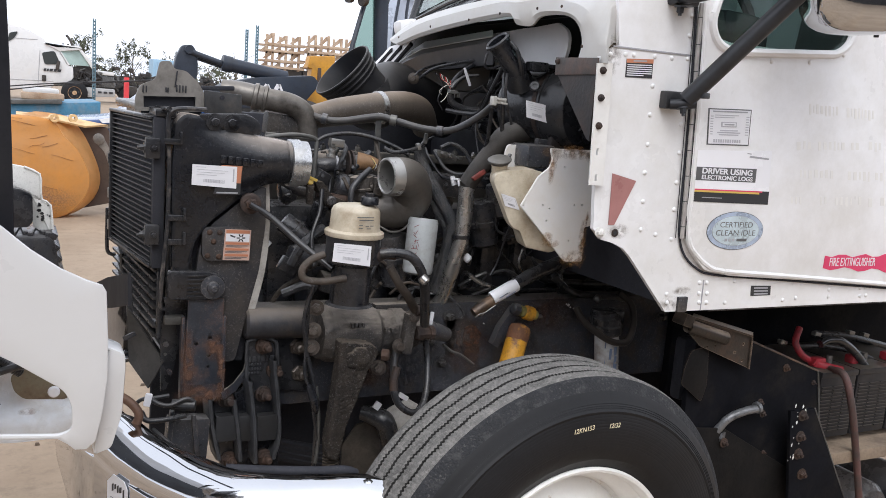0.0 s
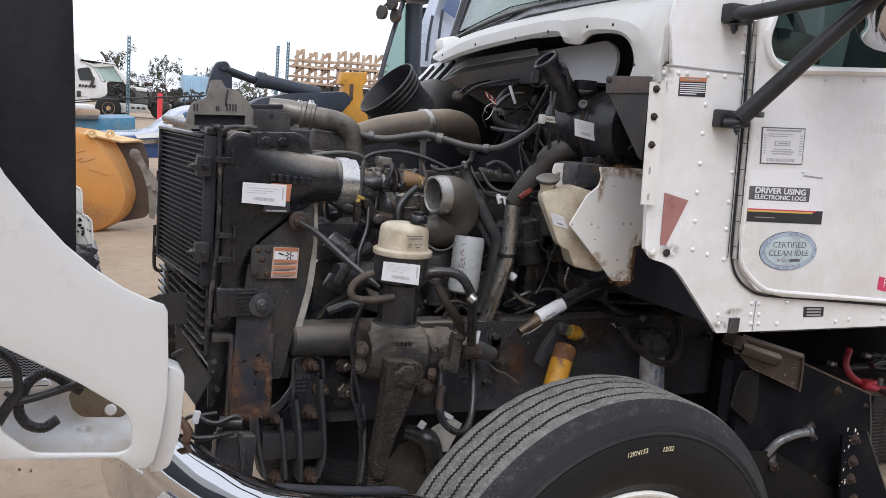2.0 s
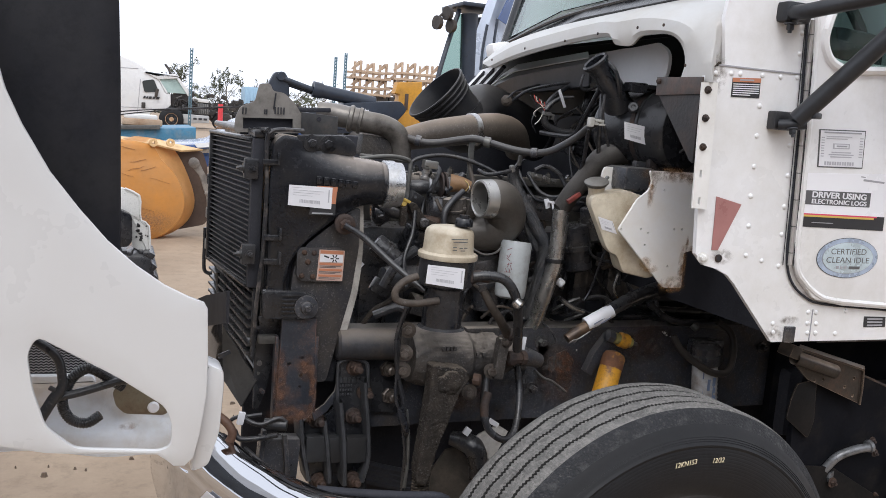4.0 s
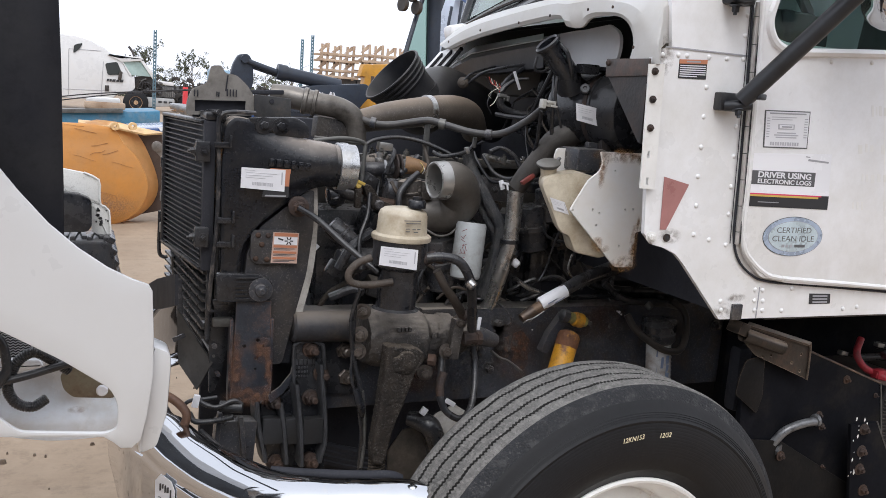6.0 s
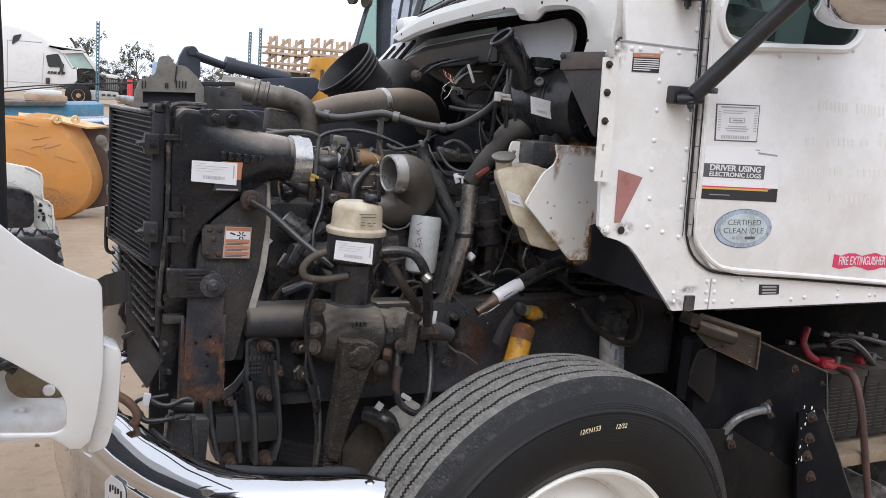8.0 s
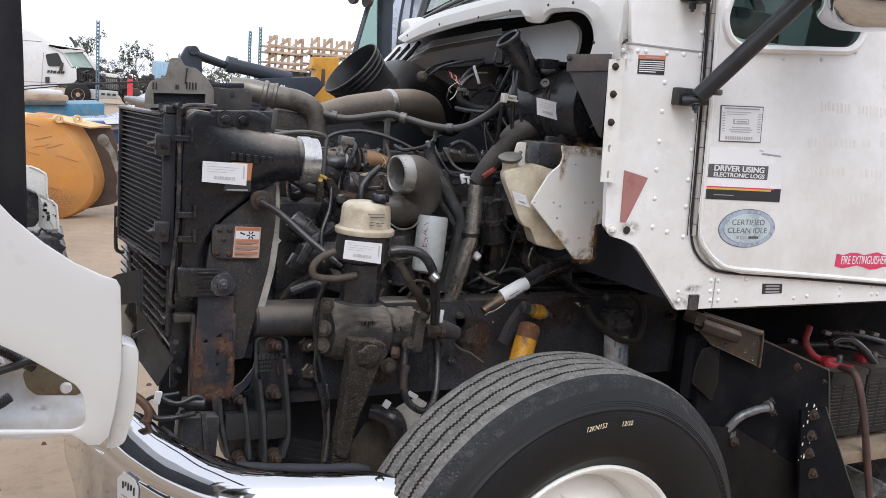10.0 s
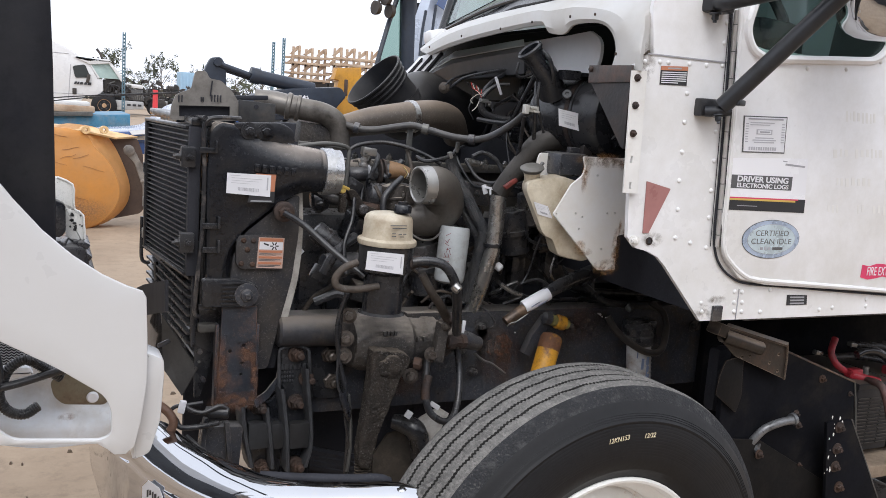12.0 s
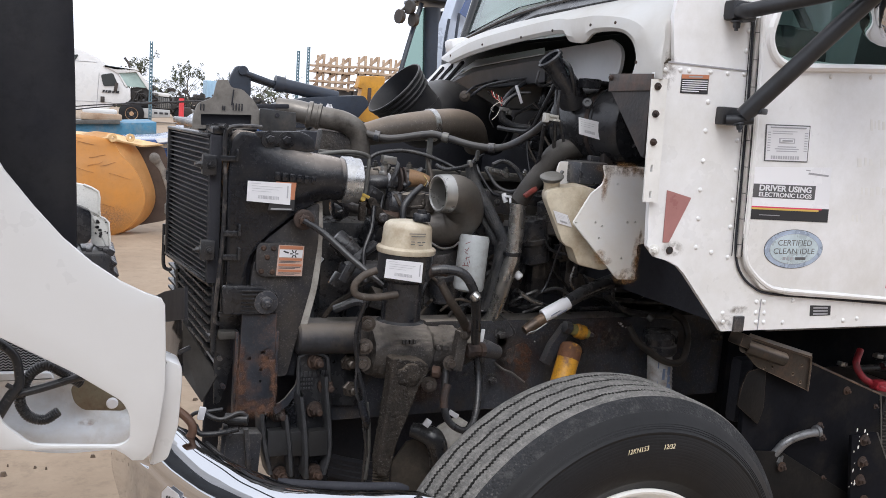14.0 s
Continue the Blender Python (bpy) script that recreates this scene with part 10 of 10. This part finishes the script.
def flatbed():
    fb = thing("flatbed_trailer", (0.0, 17, 0), "faded blue flatbed trailer loaded with sacks and timber", "trailer")
    bm = bmn()
    slab(bm, [(-1.478, 0.867), (1.475, 1.115), (1.477, 0.866), (-1.483, 0.637)], 16.0, 18.2, "y", bev=0.02)
    part("deck", bm, M_bluepaint, fb)
    bm = bmn()
    slab(bm, [(-1.467, 0.966), (0.817, 1.124), (0.817, 1.043), (-1.469, 0.89)], 15.9, 16.4, "y", bev=0.01)
    part("plank_edge", bm, M_grey, fb)
    for x in (-3.2, -1.2, 0.6):
        bm = lathe(bmn(), [(0.15, 0), (0.4, 0), (0.42, 0.05), (0.42, 0.22), (0.15, 0.24)], (x, 16.2, 0.42), (0, 1, 0), 24)
        part("wheel", bm, M_side, fb)
    bm = bmn()
    box(bm, (0.503, 16.3, 1.152), (0.72, 0.5, 0.13), bev=0.04)
    tagged(part("timber_bundle", bm, M_wood, fb, "strapped timber bundle"))
    bm = bmn()
    box(bm, (0.475, 16.3, 1.252), (0.6, 0.45, 0.09), bev=0.04)
    part("sack", bm, M_whitetruck, fb, "pale sacks on the timber")
    for k in range(2):
        bm = bmn()
        tube(bm, [(-0.605, 10.5, 1.28), (0.182, 10.5, 1.42), (1.156, 10.5, 1.536), (1.99, 10.5, 1.631)] if k == 0 else [(-0.606, 10.5, 1.227), (0.245, 10.5, 1.397), (0.889, 10.5, 1.494), (1.848, 10.5, 1.605)], 0.008, 6)
        tagged(part("cable", bm, M_rub, None, "thin dark cable slung across the yard"), category="cable", group="yard cables")


flatbed()


def sleeper_truck():
    st = thing("sleeper_truck", (1.5, 54, 0), "white sleeper truck with its bonnet removed, engine bare", "truck")
    y = 53
    body = [(-3.99, 3.84), (-0.69, 4.08), (0.02, 4.03), (0.74, 3.855), (1.47, 3.52), (2.066, 3.075), (2.395, 2.883), (2.853, 2.066), (3.126, 1.992), (3.162, 1.386), (2.951, 1.114), (2.228, 1.029), (1.871, 0.6), (-0.704, 0.55), (-4.05, 0.55)]
    part("cab", slab(bmn(), body, 53, 55.5, "y", bev=0.1), M_whitetruck, st, "white sleeper cab with a raised roof")
    part("roof_visor", slab(bmn(), rounded([(1.621, 3.18), (2.305, 3.05), (3.357, 3.21), (3.602, 3.07), (3.451, 2.95), (2.396, 2.80)], 0.05), 52.9, 55.3, "y", bev=0.05), M_whitetruck, st)
    part("windscreen", slab(bmn(), rounded([(2.42, 2.82), (3.42, 2.96), (4.04, 2.10), (2.93, 2.10)], 0.08), 53.05, 53.15, "y"), mat("pale_green_screen", (0.34, 0.44, 0.42), 0.1, var=0.3, scale=0.7, bump=0), st, "pale reflecting windscreen")
    part("pillar", slab(bmn(), [(3.39, 3.0), (3.6, 2.96), (4.35, 2.06), (4.106, 1.98)], 52.95, 53.12, "y", bev=0.03), M_whitetruck, st)
    part("screen_frame", slab(bmn(), [(2.39, 2.86), (2.46, 2.84), (2.96, 2.09), (2.86, 2.06)], 52.95, 53.1, "y"), M_whitetruck, st)
    for nm, poly in (("side_window", [(1.505, 2.648), (2.157, 2.799), (2.461, 2.097), (1.656, 2.0)]), ("sleeper_window", [(-0.122, 3.555), (0.337, 3.692), (0.164, 3.336), (-0.18, 3.057)])):
        part(nm, slab(bmn(), rounded(poly, 0.12), 52.95, 53.02, "y"), M_int, st)
    part("mirror", box(bmn(), (2.33, 52.8, 2.02), (0.18, 0.2, 0.5), (0, 10, 0), bev=0.05), M_far, st)
    part("door_handle", box(bmn(), (1.62, 52.94, 1.25), (0.22, 0.08, 0.34), bev=0.06), M_far, st)
    for x0, w in ((1.63, 0.12), (1.79, 0.1), (1.93, 0.16), (2.15, 0.14), (2.34, 0.18)):
        part("door_marking", slab(bmn(), [(x0, 1.79), (x0 + w, 1.8), (x0 + w - 0.04, 1.66), (x0 - 0.04, 1.65)], 52.94, 52.98, "y"), M_ink, st)
    for a, b in (((1.42, 2.75), (1.3, 0.7)), ((-0.4, 3.3), (-0.42, 0.7)), ((-0.4, 3.3), (1.3, 3.33)), ((-0.7, 1.05), (2.1, 1.12))):
        part("seam", tube(bmn(), [(a[0], 52.99, a[1]), (b[0], 52.99, b[1])], 0.016, 5), M_inkgrey, st)
    for x in (2.6, 2.85, 3.1):
        part("roof_marker", box(bmn(), (x, 53.0, 3.22), (0.1, 0.1, 0.06), bev=0.02), M_far, st)
    part("exhaust_stack", tube(bmn(), [(3.3, 54.5, 2.6), (3.1, 54.5, 3.4), (2.84, 54.5, 3.78)], 0.07, 8), M_far, st)
    # bare engine in front of the cab: block, hoses, cooler
    part("engine", slab(bmn(), [(3.126, 2.0), (3.6, 2.12), (4.104, 2.1), (4.417, 1.806), (4.671, 1.501), (4.677, 1.078), (3.44, 1.085), (3.071, 1.379)], 53.3, 54.6, "y", bev=0.06), M_far, st, "dark bare engine")
    rnd = random.Random(44)
    for k in range(18):
        x, z = 3.1 + rnd.random() * 1.5, 1.15 + rnd.random() * 0.9
        part("engine_piece", box(bmn(), (x, 53.2, min(z, 3.5 - 0.45 * x + 0.35)), (0.1 + rnd.random() * 0.3, 0.2, 0.06 + rnd.random() * 0.16), (0, rnd.random() * 80 - 40, 0), bev=0.02), (M_far, M_dark, M_grey, M_far)[k % 4], st)
    for k in range(5):
        x = 3.3 + 0.22 * k
        part("engine_hose", tube(bmn(), [(x, 53.1, 1.3), (x + 0.2 - 0.1 * (k % 3), 53.0, 1.75), (x + 0.5, 53.1, 1.5)], 0.04, 6, 4), M_rub, st)
    part("radiator", slab(bmn(), [(4.296, 1.65), (5.36, 1.6), (5.43, 0.97), (4.367, 0.958)], 53.5, 53.7, "y", bev=0.03), mat("grey_finned_cooler", (0.12, 0.12, 0.12), 0.4, metal=0.4, var=0.3, scale=4, bump=0.1), st)
    for k in range(9):
        x = 4.42 + 0.11 * k
        part("radiator_bar", box(bmn(), (x, 53.46, 1.29), (0.03, 0.05, 0.58), bev=0.005), M_alu, st)
    part("radiator_top", box(bmn(), (4.9, 53.5, 1.78), (0.9, 0.4, 0.22), (0, 3, 0), bev=0.06), M_whitetruck, st)
    bp = part("bumper", slab(bmn(), rounded([(3.81, 0.919), (5.371, 0.899), (5.378, 0.473), (3.878, 0.339)], 0.08), 53.0, 53.3, "y", bev=0.04), mat("dull_grey_bumper", (0.38, 0.38, 0.38), 0.4, metal=0.3, var=0.2, scale=2, bump=0.05), st)
    for x in (4.55, 4.85, 5.15):
        part("slot", box(bmn(), (x, 52.98, 0.68), (0.2, 0.04, 0.12), bev=0.02), M_ink, bp)
    w = part("wheel", lathe(bmn(), [(0.3, 0), (0.62, 0.0), (0.7, 0.06), (0.7, 0.3), (0.3, 0.32)], (3.2, 52.85, 0.55), (0, 1, 0), 32), M_side, st)
    part("rim", lathe(bmn(), [(0.36, 0.01), (0.36, -0.02), (0.3, 0.03), (0.14, 0.05), (0.12, -0.02), (0, -0.02)], (3.2, 52.85, 0.55), (0, 1, 0), 24, close=False), mat("beige_rim", (0.5, 0.33, 0.19), 0.5, var=0.25, scale=6, bump=0, dirt=(0.2, 0.1, 0.06), dirt_amt=0.35, dscale=5), w)
    for k in range(5):
        a = k * 1.257 + 0.3
        part("hand_hole", lathe(bmn(), [(0.05, 0.0), (0.05, 0.02)], (3.2 + 0.21 * math.cos(a), 52.84, 0.55 + 0.21 * math.sin(a)), (0, 1, 0), 10), M_ink, w)


sleeper_truck()


def far_trucks():
    rnd = random.Random(12)
    for i, (u, v) in enumerate((((5.369, 58, 0.982), 0), ((9.203, 75, 1.675), 1), ((11.217, 78, 1.806), 2), ((14.729, 80, 2.058), 3), ((17.182, 82, 2.23), 4), ((19.781, 84, 2.413), 5))):
        t = thing("parked_truck", (u[0], u[1], 0), "dark dismantled truck standing in a far row", "truck", "far row of trucks")
        bm = bmn()
        h = 1.55 + rnd.random() * 0.5
        box(bm, (u[0], u[1], 0.85), (3.4, 2.0, 0.5), bev=0.06)
        box(bm, (u[0] - 1.0, u[1], h - 0.3), (0.9, 1.8, 0.7), bev=0.1)
        for k in range(26):
            box(bm, (u[0] + (rnd.random() - 0.5) * 3.4, u[1] - 1.0 - rnd.random() * 0.3, 0.7 + rnd.random() ** 1.4 * 1.5), (0.1 + rnd.random() * 0.5, 0.2, 0.06 + rnd.random() * 0.3), (0, rnd.random() * 90 - 45, 0), bev=0.02)
        for k in range(7):
            x0 = u[0] + (rnd.random() - 0.5) * 3
            tube(bm, [(x0, u[1] - 1.1, 1.0), (x0 + rnd.random() - 0.5, u[1] - 1.2, 1.6 + rnd.random() * 0.6), (x0 + rnd.random() * 1.6 - 0.8, u[1] - 1.1, 1.2)], 0.04, 5, 3)
        part("body", bm, M_far, t)
        bm = bmn()
        box(bm, (u[0] - 1.0, u[1] - 0.92, h - 0.25), (0.6, 0.06, 0.35), bev=0.02)
        part("window", bm, M_int, t)
        for x in (-1.2, 1.1):
            bm = lathe(bmn(), [(0.2, 0), (0.5, 0), (0.52, 0.06), (0.52, 0.3), (0.2, 0.32)], (u[0] + x, u[1] - 1.2, 0.52), (0, 1, 0), 20)
            part("wheel", bm, M_side, t)
        bm = bmn()
        box(bm, (u[0] + 1.75, u[1], 0.8), (0.15, 2.3, 0.4), bev=0.05)
        part("bumper", bm, M_alu, t)
    # pale blue container
    q = (13.727, 90, 3.49)
    bm = bmn()
    box(bm, (q[0], 91, 1.83), (2.6, 3, 3.66), bev=0.05)
    M_cont = mat("pale_blue_container", (0.3, 0.45, 0.58), 0.5, var=0.1, scale=1, bump=0)
    ct = tagged(part("container", bm, M_cont, None, "pale blue steel container far behind"), category="container")
    for k in range(10):
        part("rib", box(bmn(), (q[0] - 1.2 + k * 0.27, 89.47, 2.2), (0.1, 0.08, 2.6), bev=0.02), M_cont, ct)


far_trucks()


def posts():
    for i, (u, top, bot) in enumerate((((2.442, 30, 3.431), 0, 0), ((7.931, 32, 3.733), 0, 0), ((8.32, 32, 3.921), 0, 0))):
        bm = bmn()
        x, y, z = u
        w = 0.036
        for dx in (-w, w):
            box(bm, (x + dx, y, z / 2), (0.034, 0.1, z), bev=0.006)
        for k in range(int(z / 0.12)):
            box(bm, (x, y, 0.1 + k * 0.12), (0.07, 0.06, 0.06), bev=0.006)
        tagged(part("rack_post", bm, M_post, None, "blue-grey slotted steel rack post"), category="post", group="rack posts")
    bm = bmn()
    a, b = V(*(2.804, 24, 1.612)), V(*(2.857, 24, 0.931))
    cyl(bm, (a.x, 24, 0), (a.x, 24, a.z), 0.07, n=16)
    tagged(part("bollard", bm, M_redpost, None, "red plastic marker post standing on dirt"), category="post")
    # timber stacks
    x0, x1 = (10.626, 40, 3.096)[0], (13.295, 40, 3.328)[0]
    zt, zb = (11.793, 40, 4.222)[2], (11.9, 40, 2.61)[2]
    rnd = random.Random(6)
    for s in range(2):
        xa = ((10.57, 40, 3.091)[0], (12.66, 40, 3.273)[0])[s]
        xb = ((12.602, 40, 3.268)[0], (15.363, 40, 3.509)[0])[s]
        tm = thing("timber_rack", ((xa + xb) / 2, 40.5, 0), "stack of weathered wooden crates and frames", "timber stack", "timber stacks")
        mid, rise = (xa + xb) / 2, 0.11 * s
        for tier, z0 in enumerate((2.52, 3.28)):
            z0 += rise
            for yy in (39.9, 41.2):
                for dz in (0.12, 0.42):
                    part("beam", box(bmn(), (mid + rnd.random() * 0.1, yy, z0 + dz), (xb - xa - 0.12, 0.09, 0.11), (0, rnd.random() * 1.6 - 0.8, 0), bev=0.015), M_wood, tm)
            n = 3 if s == 0 else 4
            for k in range(n):
                x = xa + 0.5 + (xb - xa - 0.75) * k / (n - 1)
                h = 0.86 + 0.1 * rnd.random()
                for yy in (40.0, 41.1):
                    part("upright", box(bmn(), (x, yy, z0 + h / 2), (0.12, 0.1, h), (0, rnd.random() * 4 - 2, 0), bev=0.015), M_wood, tm)
                part("brace", slab(bmn(), [(x - 0.46, z0 + 0.5), (x - 0.1, z0 + h - 0.02), (x - 0.02, z0 + h - 0.02), (x - 0.02, z0 + h - 0.2), (x - 0.3, z0 + 0.5)], 40.05, 40.1, "y"), M_wood, tm, smooth=0)
                part("brace", slab(bmn(), [(x - 0.4, z0 + 0.1), (x - 0.06, z0 + 0.42), (x - 0.06, z0 + 0.24), (x - 0.2, z0 + 0.1)], 40.9, 40.96, "y"), M_wood, tm, smooth=0)
        bm = bmn()
        box(bm, ((xa + xb) / 2, 41, zb / 2), (xb - xa, 1.6, zb), bev=0.05)
        part("base_stack", bm, M_far, tm)


posts()


def blue_panel():
    """The rounded blue and white fairing of a truck parked beyond."""
    t = thing("parked_truck", (4.0, 7.2, 0), "blue and silver truck fairing behind the windscreen pillar", "truck")
    bm = loft(bmn(), [[(3.451, 7, 2.07), (3.436, 7, 2.524), (3.524, 7, 2.816), (3.636, 7, 3.11)], [(3.518, 6.95, 2.075), (3.515, 6.95, 2.529), (3.59, 6.95, 2.819), (3.689, 6.95, 3.111)], [(4.038, 7.2, 2.127), (3.992, 7.2, 2.597), (3.964, 7.2, 2.887), (3.936, 7.2, 3.174)], [(4.617, 7.6, 2.186), (4.565, 7.6, 2.685), (4.533, 7.6, 2.992), (4.501, 7.6, 3.296)]], thick=0.02)
    part("fairing", bm, mat("silver_blue_fairing", (0.42, 0.47, 0.56), 0.3, metal=0.2, var=0.15, scale=2, bump=0, coat=0.3), t)
    bm = loft(bmn(), [[(3.608, 6.9, 2.648), (3.696, 6.9, 2.855), (3.709, 6.9, 3.051)], [(3.841, 7, 2.568), (3.818, 7, 2.879), (3.812, 7, 3.076)]], thick=0.01)
    part("blue_stripe", bm, M_carblue, t)
    for a, b in (((3.458, 6.88, 2.125), (3.493, 6.88, 2.578)), ((3.583, 6.88, 2.137), (3.599, 6.88, 2.646))):
        part("trim_line", tube(bmn(), [a, V(*a).lerp(V(*b), .5) + V(-.01, 0, 0), b], 0.015, 6), M_boom, t)
    bm = bmn()
    box(bm, (5.0, 8.2, 0.75), (1.8, 1.8, 1.5), bev=0.1)
    part("body", bm, M_carblue, t)


blue_panel()


# ---- trees beyond the yard
def tree(x, y, h, w, seed, leaf=1.0):
    rnd = random.Random(seed)
    t = thing("tree", (x, y, 0), "sparse grey-green tree on the far edge", "tree", "far trees")
    bm = bmn()
    tube(bm, [(x, y, 0), (x + 0.1, y, h * 0.3), (x, y, h * 0.55), (x + 0.1, y, h * 0.8)], [h * 0.018, h * 0.014, h * 0.009, h * 0.004], 8, 4)
    tips = []
    for k in range(9):
        a = rnd.random() * 6.283
        z0 = h * (0.3 + 0.05 * k)
        e = V(x + math.cos(a) * w * (0.3 + 0.25 * rnd.random()), y + math.sin(a) * w * 0.4, z0 + h * (0.12 + 0.25 * rnd.random()))
        tube(bm, [(x, y, z0), V(x, y, z0).lerp(e, 0.5) + V(0, 0, h * 0.03), e], [h * 0.007, h * 0.005, h * 0.002], 6, 3)
        tips.append(e)
    tips += [V(x + 0.1, y, h * 0.85)]
    part("trunk", bm, M_bark, t)
    vs, fs = [], []
    for e in tips:
        for c in range(int(7 * leaf)):
            cc = e + V(rnd.gauss(0, w * 0.11), rnd.gauss(0, w * 0.1), rnd.gauss(0, h * 0.06))
            for _ in range(22):
                p = cc + V(rnd.gauss(0, w * 0.03), rnd.gauss(0, w * 0.03), rnd.gauss(0, h * 0.022))
                s = 0.065 * h / 6 * (0.7 + rnd.random())
                u = V(rnd.gauss(0, 1), rnd.gauss(0, 1), rnd.gauss(0, 1)).normalized() * s
                q = V(rnd.gauss(0, 1), rnd.gauss(0, 1), rnd.gauss(0, 1)).normalized() * s
                n = len(vs)
                vs += [p - u, p + q, p + u, p - q]
                fs.append((n, n + 1, n + 2, n + 3))
    if leaf > 0:
        bm = bmn()
        add(bm, vs, fs)
        part("crown", bm, M_leaf, t, smooth=0, kind="stuff")


for i, (c, h, w, lf) in enumerate((((11.2, 95, 3.908), 5.5, 2.9, 1), ((5.982, 90, 3.935), 5.3, 3, 1), ((8.165, 100, 3.098), 3.8, 4, 1), ((9.379, 100, 2.891), 3.5, 4, 1), ((16.357, 100, 4.11), 4.7, 2.6, 1), ((21.839, 95, 4.836), 5.4, 4, 0), ((18.867, 95, 3.966), 4.4, 2.5, 0.3), ((18.334, 105, 3.666), 3.6, 4, 1), ((22.117, 105, 3.304), 3.4, 6, 1), ((4.12, 110, 2.834), 4.0, 6, 1), ((15.393, 110, 2.96), 3.4, 6, 1))):
    tree(c[0], c[1], h, w, i + 5, lf)
# low scrub and far fill along the horizon
bm = bmn()
rnd = random.Random(30)
vs, fs = [], []
for k in range(9000):
    x = -40 + rnd.random() * 150
    p = V(x, 118 + rnd.random() * 6, rnd.random() ** 1.5 * (2.6 + math.sin(x * 0.3) + 0.7 * math.sin(x * 1.3)))
    s = 0.16 + rnd.random() * 0.22
    u = V(rnd.gauss(0, 1), rnd.gauss(0, 1), rnd.gauss(0, 1)).normalized() * s
    q = V(rnd.gauss(0, 1), rnd.gauss(0, 1), rnd.gauss(0, 1)).normalized() * s
    n = len(vs)
    vs += [p - u, p + q, p + u, p - q]
    fs.append((n, n + 1, n + 2, n + 3))
add(bm, vs, fs)
tagged(part("scrub", bm, M_leaf, None, "low grey-green scrub along the horizon", smooth=0), category="scrub", kind="stuff")
